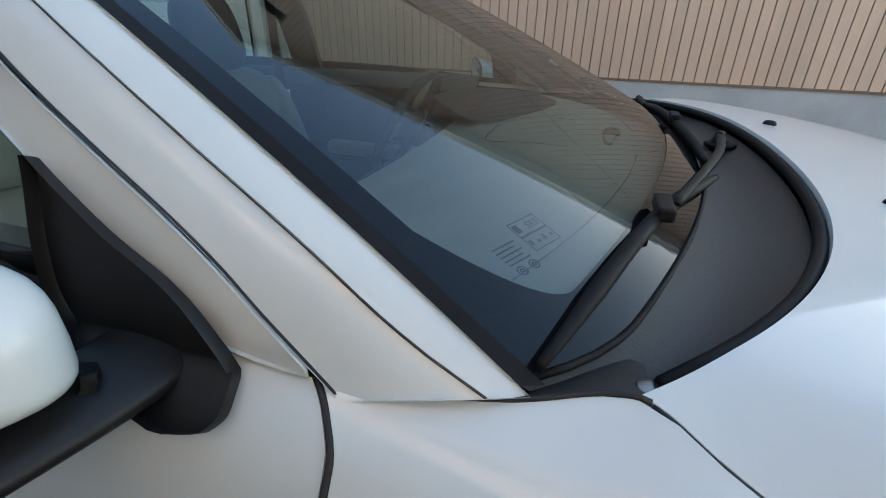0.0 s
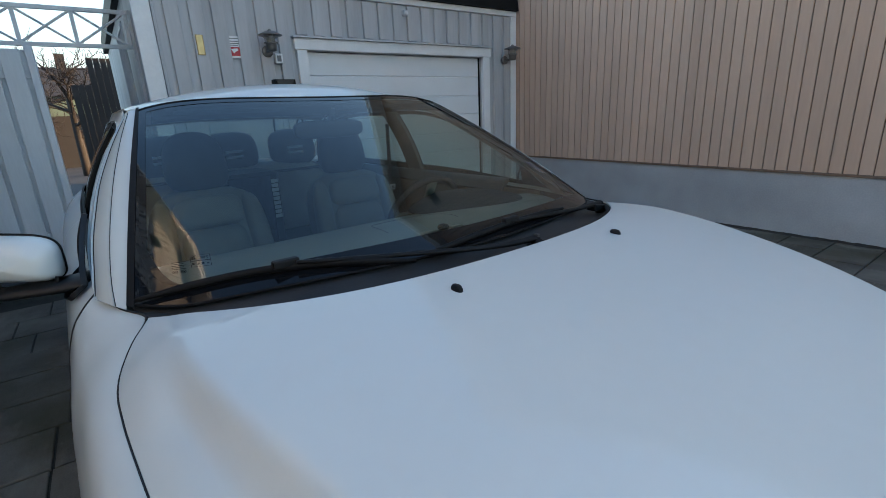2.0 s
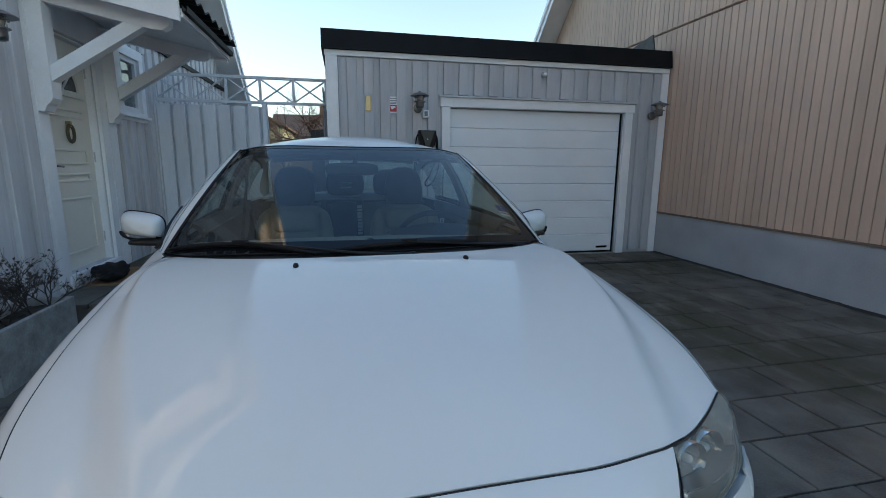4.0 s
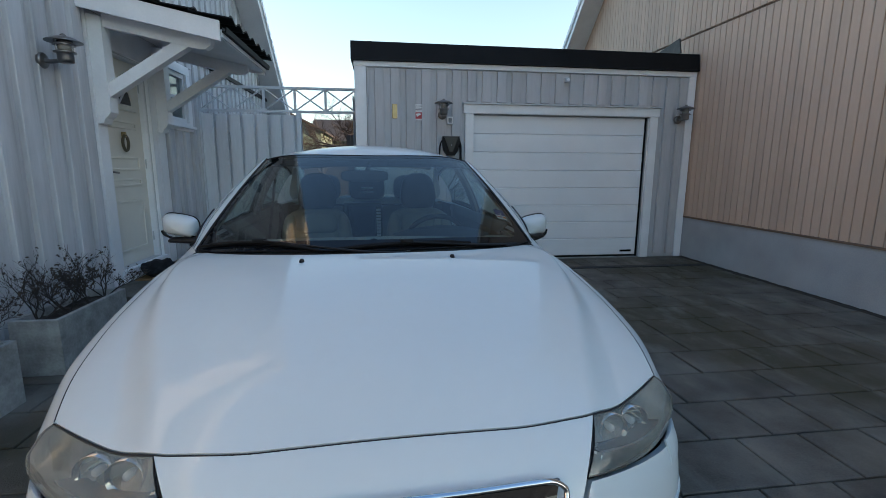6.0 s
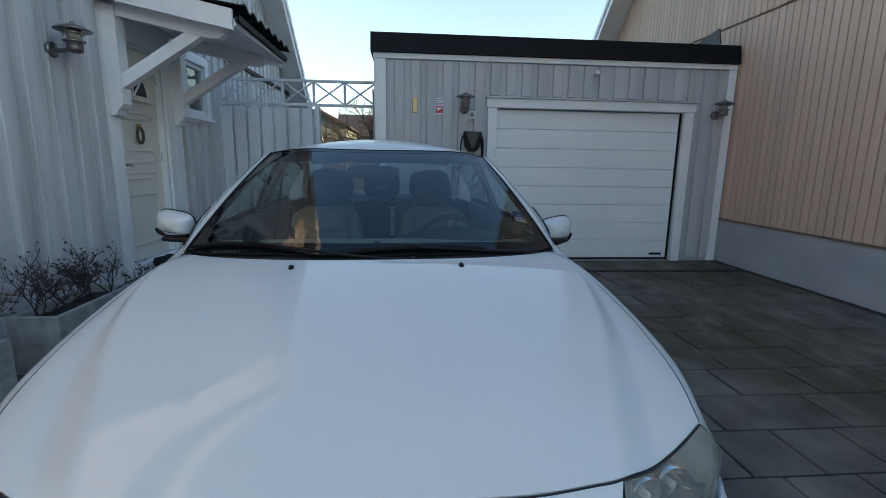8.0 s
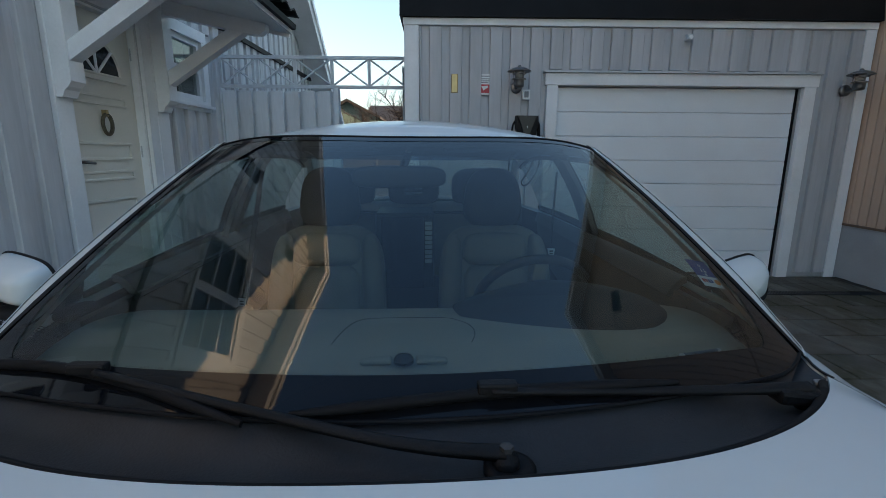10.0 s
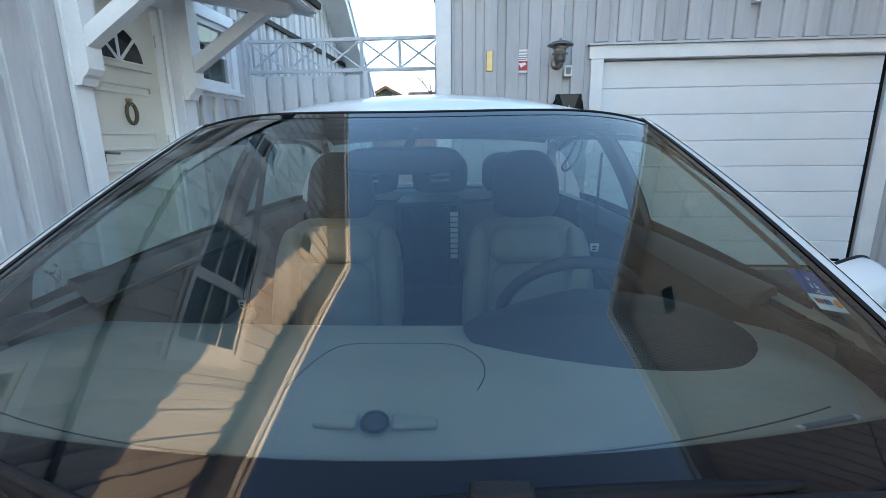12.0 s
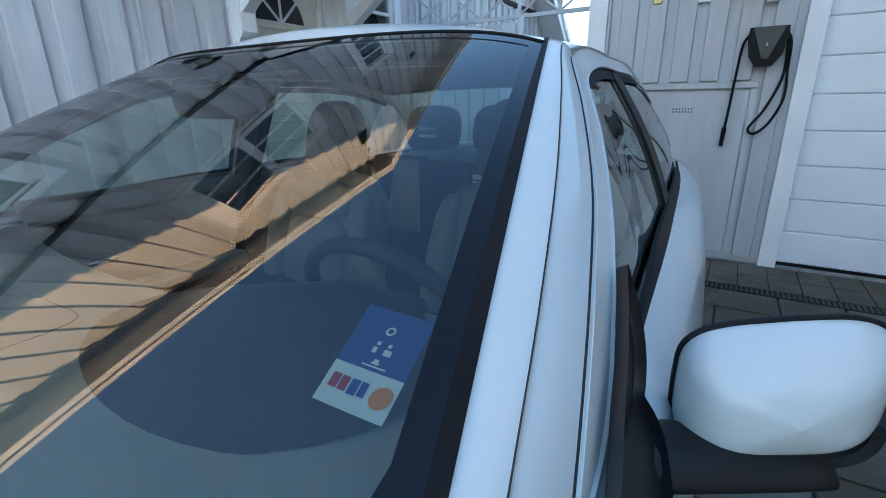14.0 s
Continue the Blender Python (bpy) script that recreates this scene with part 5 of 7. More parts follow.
    part("mirror_glass", sheet(lambda a, b: shell(a, 1.0).lerp(Vector((sgn * 1.004, 0.905 + my, 0.982 + mz)), b) + Vector((0, 0.004 - 0.012 * b, 0)), 40, 2), M["chrome"], mir, "mirror glass")
    part("rim", tube(bmesh.new(), [shell(i / 40, 1.0) for i in range(41)], 0.005, 6), M["plastic"], mir, smooth=True)

rear_win = lambda a, b: Vector(((2 * a - 1) * (0.60 + 0.07 * b), 2.50 + 0.48 * b - 0.10 * (2 * a - 1) ** 2, 1.355 - 0.30 * b - 0.03 * (2 * a - 1) ** 2))
part("rear_window", sheet(rear_win, 24, 10), M["side_glass"], car, "tinted rear window", smooth=True)
for sgn in (-1, 1):
    part("rear_pillar", sheet(lambda a, b: Vector(rear_win((sgn + 1) / 2, b)).lerp(side_glass_pt(2.46 + 0.56 * b, 0.93 - 0.9 * b * b, sgn), a), 8, 14, rim=0.01, flip=sgn > 0), M["paint"], car, "white rear pillar", smooth=True)
part("boot_lid", sheet(lambda a, b: Vector(((2 * a - 1) * (x_shut(2.98 + 0.44 * b) - 0.005), 2.985 + 0.44 * b - 0.08 * (2 * a - 1) ** 2, 1.05 - 0.03 * b - 0.05 * b ** 3 - 0.05 * (2 * a - 1) ** 2)), 24, 10, rim=0.02), M["paint"], car, "white boot lid", smooth=True)
part("tail_panel", sheet(lambda a, b: Vector(((2 * a - 1) * 0.70, 3.42 + 0.05 * math.sin(b * math.pi) - 0.10 * (2 * a - 1) ** 2, 0.25 + 0.70 * b)), 20, 12, rim=0.02), M["paint"], car, "white tail panel", smooth=True)

# ---- wheels
for sgn in (-1, 1):
    for wy in WHEEL_Y:
        turn = Matrix.Rotation(math.pi / 2 * sgn, 4, "Y")
        c = (sgn * 0.775, wy, WHEEL_R)
        wheel = part("wheel", lathe(bmesh.new(), [(0.20, -0.10), (0.29, -0.10), (0.312, -0.07), (0.315, 0.0), (0.312, 0.07), (0.29, 0.10), (0.205, 0.10), (0.20, 0.06)], c, 40, turn), M["tyre"], car, "wheel with silver alloy rim", smooth=True)
        part("rim", lathe(bmesh.new(), [(0.03, 0.03), (0.17, 0.02), (0.195, 0.07), (0.207, 0.075), (0.207, 0.06), (0.19, 0.0), (0.02, -0.02)], c, 40, turn), M["gap"], wheel)
        for k in range(7):
            an = 2 * math.pi * k / 7
            bm = boxed(-0.016, 0.016, 0.04, 0.195, 0.045, 0.07, bevel=0.006)
            bmesh.ops.transform(bm, matrix=Matrix.Translation(c) @ turn @ Matrix.Rotation(an, 4, "Z"), verts=bm.verts[:])
            part("spoke", bm, M["alloy"], wheel)
        part("hub", lathe(bmesh.new(), [(0.055, 0.04), (0.055, 0.075), (0.03, 0.085), (0.004, 0.086)], c, 20, turn), M["alloy"], wheel, smooth=True)


# ---- inside the car
def cushion(bm, m, w, d, h, p=3.0, n=16, pinch=0.0):
    """A padded block: a rounded box of width w, depth d and height h."""
    vs = []
    made = bmesh.ops.create_uvsphere(bm, u_segments=2 * n, v_segments=n, radius=1.0)
    for v in made["verts"]:
        c = v.co
        f = (abs(c.x) ** p + abs(c.y) ** p + abs(c.z) ** p) ** (-1 / p)
        c *= f
        taper = 1 - pinch * (c.z * 0.5 + 0.5)
        v.co = m @ Vector((c.x * w / 2 * taper, c.y * d / 2, c.z * h / 2))
    return bm


part("cabin_floor", boxed(-0.72, 0.72, 0.5, 2.6, 0.24, 0.30), M["carpet"], car)
part("firewall", boxed(-0.74, 0.74, 0.42, 0.46, 0.27, 0.93), M["dark_trim"], car)
part("rear_bulkhead", boxed(-0.72, 0.72, 2.62, 2.66, 0.27, 0.98), M["dark_trim"], car)
part("parcel_shelf", boxed(-0.66, 0.66, 2.45, 2.98, 0.985, 1.0, bevel=0.005), M["dark_trim"], car, "dark rear parcel shelf")
part("headlining", sheet(lambda a, b: Vector(roof_fn(0.05 + 0.9 * a, 0.03 + 0.95 * b)) - Vector((0, 0, 0.035)), 16, 16, rim=0.01), M["headlining"], car, "pale grey headlining", smooth=True)


def dash_fn(a, b):
    s = 2 * a - 1
    y0 = 0.235 + 0.235 * s * s
    y1 = 0.80 + 0.10 * s * s
    y = y0 + (y1 - y0) * b
    z = 0.955 + 0.03 * math.sin(min(1, b * 1.15) * math.pi) - 0.05 * max(0, b - 0.86) * 7 * 0.3 - 0.03 * s * s
    return (s * 0.74, y, z)


part("dashboard", sheet(dash_fn, 40, 24, rim=0.20), M["beige_trim"], car, "greyish beige dashboard top", smooth=True)


def hood_of_dials(a, b):
    th, r = 2 * math.pi * a, b
    x = 0.380 + 0.268 * math.cos(th) * r
    y = 0.725 + 0.205 * math.sin(th) * r * (1 - 0.60 * max(0.0, -math.cos(th)) * (math.sin(th) > 0))
    return (x, y, 0.968 + 0.030 * (1 - r ** 3) + 0.012 * max(0, math.sin(th)) * r)


part("dial_hood", sheet(hood_of_dials, 40, 8), M["dark_trim"], car, "dark hood over the dials", smooth=True)
part("dial_panel", boxed(0.25, 0.60, 0.78, 0.90, 0.70, 0.945, bevel=0.02), M["dark_trim"], car)
part("centre_stack", boxed(-0.14, 0.12, 0.78, 0.98, 0.45, 0.84, bevel=0.02), M["dark_trim"], car)
part("centre_console", boxed(-0.12, 0.12, 1.0, 1.75, 0.30, 0.55, bevel=0.03), M["dark_trim"], car)
dome = part("light_sensor", lathe(bmesh.new(), [(0.0185, 0.0), (0.018, 0.006), (0.0135, 0.012), (0.004, 0.015)], (0.0, 0.385, 0.984), 20), M["gloss_black"], car, "small dark sensor dome on the dashboard", smooth=True)
for sgn in (-1, 1):
    ear = boxed(-0.028, 0.028, -0.014, 0.014, 0.0, 0.009, bevel=0.004)
    for v in ear.verts:
        v.co.y *= 1 - 0.55 * max(0.0, sgn * v.co.x / 0.028)
        v.co.z -= 0.10 * max(0.0, sgn * v.co.x)
    bmesh.ops.translate(ear, vec=(sgn * 0.050, 0.390, 0.981), verts=ear.verts[:])
    part("vent_lip", ear, M["beige_trim"], dome, smooth=True)
    part("defroster_slot", tube(bmesh.new(), [(sgn * (0.11 + 0.52 * i / 12), dash_fn(0.5 + sgn * (0.11 + 0.52 * i / 12) / 1.48, 0.17)[1], dash_fn(0.5 + sgn * (0.11 + 0.52 * i / 12) / 1.48, 0.17)[2]) for i in range(13)], 0.0012, 5), M["dark_trim"], car)
seam = [(0.130, 0.40), (0.142, 0.47), (0.142, 0.55), (0.128, 0.63), (0.090, 0.72), (0.0, 0.735), (-0.090, 0.72), (-0.118, 0.64), (-0.132, 0.52), (-0.142, 0.40)]
part("dash_seam", tube(bmesh.new(), curve_points([dash_fn(0.5 + x / 1.48, b) for x, b in seam], 50), 0.0011, 5), M["dark_trim"], car, "seam of the centre panel")
vin = part("vin_plate", tube(bmesh.new(), [ws(0.648, 0.058, -0.012), ws(0.748, 0.050, -0.012)], 0.0036, 8), M["vin_blue"], car, "small blue-grey plate on the dashboard edge")
for u, v in ((0.643, 0.0585), (0.753, 0.0495)):
    part("clip", cushion(bmesh.new(), Matrix.Translation(ws(u, v, -0.012)), 0.011, 0.007, 0.006, 3.0, n=6), M["galvanised"], vin)

# steering wheel
steer = part("steering_wheel", hoop(bmesh.new(), 0.183, 0.0145, flat=1.1), M["dark_trim"], car, "dark steering wheel with pale lower spokes", smooth=True)
steer.matrix_basis = pose(0.395, 1.025, 0.880, -62, 0, 0)
part("boss", boxed(-0.080, 0.080, -0.055, 0.050, -0.03, 0.03, bevel=0.022), M["dark_trim"], steer)
for an in (0, 180, 270):
    bm = boxed(0.06, 0.178, -0.022, 0.022, -0.010, 0.008, bevel=0.006)
    bmesh.ops.rotate(bm, verts=bm.verts[:], cent=(0, 0, 0), matrix=Matrix.Rotation(radians(an), 3, "Z"))
    part("spoke", bm, M["beige_trim"], steer)


def seat(x, name="front_seat"):
    s = part(name, cushion(bmesh.new(), pose(x, 1.42, 0.47, 6, 0, 0), 0.52, 0.54, 0.20, 4), M["leather"], car, "pale beige leather front seat", smooth=True)
    part("backrest", cushion(bmesh.new(), pose(x, 1.685, 0.755, -16, 0, 0), 0.53, 0.17, 0.55, 4.0, pinch=0.10), M["leather"], s, smooth=True)
    for sg in (-1, 1):
        part("side_bolster", cushion(bmesh.new(), pose(x + sg * 0.198, 1.635, 0.745, -16, 0, sg * 14), 0.10, 0.15, 0.50, 3), M["leather"], s, smooth=True)
    part("upper_panel", cushion(bmesh.new(), pose(x, 1.652, 0.925, -18, 0, 0), 0.30, 0.10, 0.15, 4.0, pinch=0.06), M["leather"], s, smooth=True)
    part("insert", cushion(bmesh.new(), pose(x, 1.612, 0.715, -15, 0, 0), 0.29, 0.11, 0.29, 5.0), M["leather"], s, smooth=True)
    part("headrest", cushion(bmesh.new(), pose(x, 1.765, 1.145, -10, 0, 0), 0.30, 0.12, 0.28, 3.0, pinch=0.22), M["dark_trim"], s, "dark padded headrest", smooth=True)
    for sg in (-1, 1):
        part("headrest_post", rod(bmesh.new(), (x + sg * 0.06, 1.745, 0.96), (x + sg * 0.06, 1.756, 1.08), 0.006), M["steel"], s)
    return s


seat(-0.375), seat(0.375)
rear = part("rear_seat", cushion(bmesh.new(), pose(0, 2.25, 0.46, 4, 0, 0), 1.28, 0.5, 0.22, 5), M["leather"], car, "pale rear bench", smooth=True)
part("backrest", cushion(bmesh.new(), pose(0, 2.48, 0.77, -20, 0, 0), 1.26, 0.17, 0.58, 5), M["leather"], rear, smooth=True)
for x in (-0.40, 0.0, 0.40):
    hr = part("headrest", cushion(bmesh.new(), pose(x, 2.56, 1.135, -12, 0, 0), 0.32, 0.10, 0.25, 3.2), M["dark_trim"], rear, smooth=True)
    # pale plates imitate daylight seen through the open headrest slots
    for z in (1.105, 1.14):
        part("slot", boxed(x - 0.055, x + 0.055, 2.495, 2.506, z - 0.008, z + 0.008, bevel=0.003), M["galvanised"], hr, "pale plate in place of the light showing through a headrest slot")
for sgn in (-1, 1):
    lining = part("door_trim", sheet(lambda a, b: Vector((sgn * (0.775 - 0.03 * math.sin(a * math.pi)), 0.66 + 1.8 * b, 0.30 + 0.66 * a)), 8, 12, rim=0.03), M["door_lining"], car, "grey door lining", smooth=True)
    part("top_rail", sheet(lambda a, b: Vector((sgn * (0.752 + (x_shut(0.88 + 1.54 * b) - 0.030 - 0.752) * a), 0.88 + 1.54 * b, 0.945 + 0.055 * math.sin(a * math.pi / 2))), 6, 16, rim=0.02), M["door_lining"], lining, smooth=True)
    part("armrest", boxed(min(sgn * 0.735, sgn * 0.665), max(sgn * 0.735, sgn * 0.665), 1.02, 1.52, 0.66, 0.72, bevel=0.02), M["beige_trim"], lining, "beige armrest")
    part("inner_handle", tube(bmesh.new(), curve_points([(sgn * 0.745, 0.98, 0.80), (sgn * 0.715, 1.00, 0.81), (sgn * 0.715, 1.06, 0.812), (sgn * 0.74, 1.09, 0.81)], 12), 0.009, 8), M["chrome"], lining, "chrome inner door handle", smooth=True)
    part("inner_pillar", sheet(lambda a, b: pillar_pt(b, 0.15 + 0.8 * a, sgn) - Vector((sgn * 0.03, -0.02, 0.02)), 4, 12), M["beige_trim"], car, "beige inner pillar trim", smooth=True)
    part("door_pillar_trim", sheet(lambda a, b: side_glass_pt(1.59 + 0.13 * b, -0.05 + 1.0 * a, sgn, 0.03), 6, 3, rim=0.02), M["door_lining"], car, smooth=True)
    tag = Vector((-0.700, 1.477, 0.742)) if sgn < 0 else Vector((0.638, 1.660, 0.909))
    anchor = Vector((sgn * 0.655, 1.675, 1.27))

    def webbing(a, b):
        q = anchor.lerp(tag, b / 0.6) if b < 0.6 else tag.lerp(Vector((tag.x, tag.y, 0.42)), (b - 0.6) / 0.4)
        return q + Vector((0.006 * (a - 0.5), 0.004 + 0.045 * a, 0))
    belt = part("seat_belt", sheet(webbing, 2, 20, rim=0.002), M["dark_trim"], car, "dark seat belt", smooth=True)
    bm = boxed(-0.013, 0.013, -0.002, 0.002, -0.016, 0.016, bevel=0.001)
    for v in bm.verts:
        v.co.x *= 1.0 if v.co.z < 0.008 else 1.35
    bmesh.ops.transform(bm, matrix=pose(tag.x, tag.y, tag.z, 0, 0, -8), verts=bm.verts[:])
    tongue = part("belt_tag", bm, M["white_plate"], belt, "small pale belt tongue with dark slots")
    for dz in (-0.007, 0.004):
        part("slot", boxed(tag.x - 0.008, tag.x + 0.008, tag.y - 0.005, tag.y - 0.001, tag.z + dz - 0.003, tag.z + dz + 0.003), M["dark_trim"], tongue)
mirror_in = part("inside_mirror", cushion(bmesh.new(), pose(-0.03, 1.02, 1.278, 8, 0, 0), 0.28, 0.04, 0.066, 4), M["dark_trim"], car, "dark inside mirror", smooth=True)
part("stalk", rod(bmesh.new(), (-0.02, 1.02, 1.295), tuple(ws(0, 0.90, -0.008)), 0.012), M["dark_trim"], mirror_in)
for sgn in (-1, 1):
    part("sun_visor", boxed(sgn * 0.12, sgn * 0.52, 1.19, 1.36, 1.352, 1.366, bevel=0.005), M["beige_trim"], car)

# prints and stickers on the inside of the windscreen
def on_glass(name, u0, u1, v0, v1, material, parent, depth=-0.003, label=""):
    """A flat patch on the inside of the glass."""
    return part(name, sheet(lambda a, b: ws(u0 + (u1 - u0) * a, v0 + (v1 - v0) * b, depth), 6, 6), material, parent, label)


CORNERS = ((0.873, 0.200), (0.941, 0.179), (0.959, 0.274), (0.886, 0.292))       # lower left, lower right, upper right, upper left


def on_sticker(a, b):
    (p0, q0), (p1, q1), (p2, q2), (p3, q3) = CORNERS
    w = ((1 - a) * (1 - b), a * (1 - b), a * b, (1 - a) * b)
    return w[0] * p0 + w[1] * p1 + w[2] * p2 + w[3] * p3, w[0] * q0 + w[1] * q1 + w[2] * q2 + w[3] * q3


def print_on(name, a0, a1, b0, b1, material, parent, depth=-0.0022, label=""):
    return part(name, sheet(lambda a, b: ws(*on_sticker(a0 + (a1 - a0) * a, b0 + (b1 - b0) * b), depth), 4, 4), material, parent, label)


stick = print_on("sticker", 0, 1, 0.38, 1, M["blue"], car, -0.003, "small blue and white service sticker")
print_on("white_half", 0, 1, 0, 0.38, M["white_plate"], stick, -0.003)
for a0, a1, b0, b1, m in ((0.41, 0.46, 0.62, 0.66, "white_plate"), (0.57, 0.62, 0.62, 0.66, "white_plate"), (0.39, 0.45, 0.54, 0.60, "white_plate"), (0.55, 0.66, 0.54, 0.60, "white_plate"), (0.49, 0.56, 0.46, 0.49, "white_plate"), (0.47, 0.58, 0.44, 0.46, "white_plate"), (0.36, 0.70, 0.41, 0.425, "white_plate"),
                          (0.09, 0.21, 0.14, 0.27, "red"), (0.23, 0.34, 0.14, 0.27, "red"), (0.37, 0.49, 0.13, 0.27, "blue"), (0.51, 0.61, 0.14, 0.27, "blue")):
    print_on("print", a0, a1, b0, b1, M[m], stick)


def glass_disc(u, v, ru, rv, material, parent, inner=0.0):
    """A round print on the glass; inner: the share of its radius left open in the middle."""
    bm = bmesh.new()
    n = 24
    rims = [[bm.verts.new(ws(u + f * ru * math.cos(2 * math.pi * i / n), v + f * rv * math.sin(2 * math.pi * i / n), -0.0020)) for i in range(n)] for f in (1.0, max(inner, 0.02))]
    for i in range(n):
        bm.faces.new((rims[0][i], rims[0][(i + 1) % n], rims[1][(i + 1) % n], rims[1][i]))
    return part("print", bm, material, parent)


glass_disc(*on_sticker(0.83, 0.19), 0.0105, 0.0095, M["orange"], stick)
glass_disc(*on_sticker(0.50, 0.78), 0.0048, 0.0044, M["white_plate"], stick, 0.6)


def glass_frame(u0, u1, v0, v1, w, parent):
    for a in ((u0, u1, v0, v0 + w * 0.8), (u0, u1, v1 - w * 0.8, v1), (u0, u0 + w, v0, v1), (u1 - w, u1, v0, v1)):
        on_glass("line", *a, M["frit"], parent, -0.0024)


def glass_text(text, u, v, size, parent):
    """Dark lettering on the inside of the glass, read from outside."""
    cu = bpy.data.curves.new("text", "FONT")
    cu.body, cu.size, cu.align_x, cu.extrude = text, size, "CENTER", 0.0002
    tmp = new("text", cu)
    bpy.context.view_layer.update()
    me = bpy.data.meshes.new_from_object(tmp.evaluated_get(bpy.context.evaluated_depsgraph_get()))
    bpy.data.objects.remove(tmp)
    me.name = "lettering"
    me.materials.clear()
    me.materials.append(M["frit"])
    ob = new("lettering", me)
    ob.parent = parent
    a, b, c = ws(u, v, -0.0024), ws(u + 0.01, v, -0.0024), ws(u, v + 0.01, -0.0024)
    x = (b - a).normalized()
    z = x.cross(c - a).normalized()
    y = z.cross(x)
    ob.matrix_basis = Matrix((x.to_4d(), y.to_4d(), z.to_4d(), a.to_4d())).transposed()
    for r in range(3):
        ob.matrix_basis[3][r] = 0.0
    return ob


for side, u, v in ((1, 0.841, 0.051), (-1, -0.833, 0.079)):
    lab = on_glass("airbag_label", u - 0.022, u - 0.013, v + 0.022, v + 0.033, M["frit"], car, -0.0024, "dark printed label on the glass")
    glass_frame(u - 0.025, u + 0.025, v + 0.017, v + 0.037, 0.0014, lab)
    glass_frame(u - 0.025, u + 0.025, v - 0.003, v + 0.017, 0.0014, lab)
    glass_text("SRS", u + 0.008, v + 0.0225, 0.012, lab)
    for k in range(4):
        on_glass("print", u - 0.022 + 0.012 * k, u - 0.016 + 0.012 * k, v + 0.004, v + 0.011 - 0.003 * (k % 2), M["frit"], lab, -0.0024)
    if side < 0:
        for k in range(5):
            on_glass("print", u - 0.072, u - 0.036 - 0.006 * (k % 2), v - 0.004 + 0.0055 * k, v - 0.002 + 0.0055 * k, M["frit"], lab, -0.0024)
        for k in range(2):
            glass_disc(u - 0.064 + 0.020 * k, v - 0.013, 0.0068, 0.0058, M["frit"], lab, 0.72)
            glass_disc(u - 0.064 + 0.020 * k, v - 0.013, 0.0034, 0.0030, M["frit"], lab, 0.3)

# loudspeaker on the rear seat
spk = thing("loudspeaker", car.matrix_world @ pose(-0.045, 2.10, 0.575), "black portable loudspeaker box on the rear seat", "loudspeaker")
part("cabinet", boxed(-0.16, 0.16, -0.02, 0.30, 0.0, 0.46, bevel=0.015), M["dark_trim"], spk)
part("grille", boxed(-0.125, 0.105, -0.026, -0.021, 0.02, 0.44, bevel=0.002), M["gloss_black"], spk)
for k in range(9):
    part("mark", boxed(0.110, 0.148, -0.0235, -0.0205, 0.185 + 0.026 * k, 0.206 + 0.026 * k), M["white_plate"], spk)


# ---------------------------------------------------------------- porch
porch = structure("porch_step", boxed(-2.48, -1.74, 4.62, 6.95, -0.03, 0.16, bevel=0.006), M["slab"], "low dark stone porch step before the front door", "step")
for i, (x0, x1) in enumerate(((-2.47, -2.12), (-2.115, -1.73))):
    for k in range(5):
        y0 = 4.61 + k * 0.47
        part("slab", boxed(x0 + 0.004, x1 - 0.004, y0 + 0.004, y0 + 0.462, 0.161, 0.20, bevel=0.004), M["slab"], porch)
structure("threshold", boxed(LX - 0.1, LX + 0.05, 5.10, 6.04, 0.20, 0.318, bevel=0.006), M["white_wood"], "white painted door threshold", "threshold")
door = thing("door_1", pose(LX - 0.07, 0, 0), "cream panelled front door with a fanlight, closed", "door", kind="structure")
d0, d1, dz0, dz1 = DOOR
part("leaf", boxed(-0.045, 0.0, d0 + 0.02, d1 - 0.02, dz0 + 0.004, dz1 - 0.02), M["cream"], door)
yc = (d0 + d1) / 2 - 0.02
for z0, z1 in ((0.46, 0.98), (1.12, 1.20), (1.28, 1.42), (1.70, 1.78)):
    fr_ = bmesh.new()
    for a, b, c, d in ((yc - 0.30, yc + 0.30, z0, z0 + 0.022), (yc - 0.30, yc + 0.30, z1 - 0.022, z1), (yc - 0.30, yc - 0.278, z0 + 0.022, z1 - 0.022), (yc + 0.278, yc + 0.30, z0 + 0.022, z1 - 0.022)):
        box(fr_, 0.0, 0.014, a, b, c, d, bevel=0.004)
    part("panel_moulding", fr_, M["cream"], door)
R_ = 0.27
arc = [(yc + R_ * math.cos(math.pi * i / 16), 1.93 + R_ * math.sin(math.pi * i / 16)) for i in range(17)]
fan = part("fanlight", prism(bmesh.new(), arc, "x", 0.001, 0.006), M["house_glass_dark"], door, "half-round fanlight with white glazing bars")
part("fan_rim", tube(bmesh.new(), [(0.006, p[0], p[1]) for p in arc + [arc[0]]], 0.016, 6), M["cream"], fan)
for an in (45, 90, 135):
    e = Vector((0.008, yc + R_ * math.cos(radians(an)), 1.93 + R_ * math.sin(radians(an))))
    part("glazing_bar", tube(bmesh.new(), [(0.008, yc, 1.93), e], 0.012, 6), M["white_wood"], fan)
part("fan_sill", boxed(0.0, 0.03, yc - 0.33, yc + 0.33, 1.885, 1.918, bevel=0.004), M["cream"], door)
part("handle", tube(bmesh.new(), [(0.0, 5.24, 1.27), (0.045, 5.24, 1.27), (0.05, 5.25, 1.268), (0.05, 5.34, 1.262)], 0.010, 8), M["steel"], door, "steel lever handle", smooth=True)
part("lock_plate", boxed(0.0, 0.008, 5.215, 5.262, 1.14, 1.34, bevel=0.003), M["steel"], door)
for z in (0.55, 1.35, 2.15):
    part("hinge", rod(bmesh.new(), (0.012, d1 - 0.012, z - 0.05), (0.012, d1 - 0.012, z + 0.05), 0.010), M["galvanised"], door)
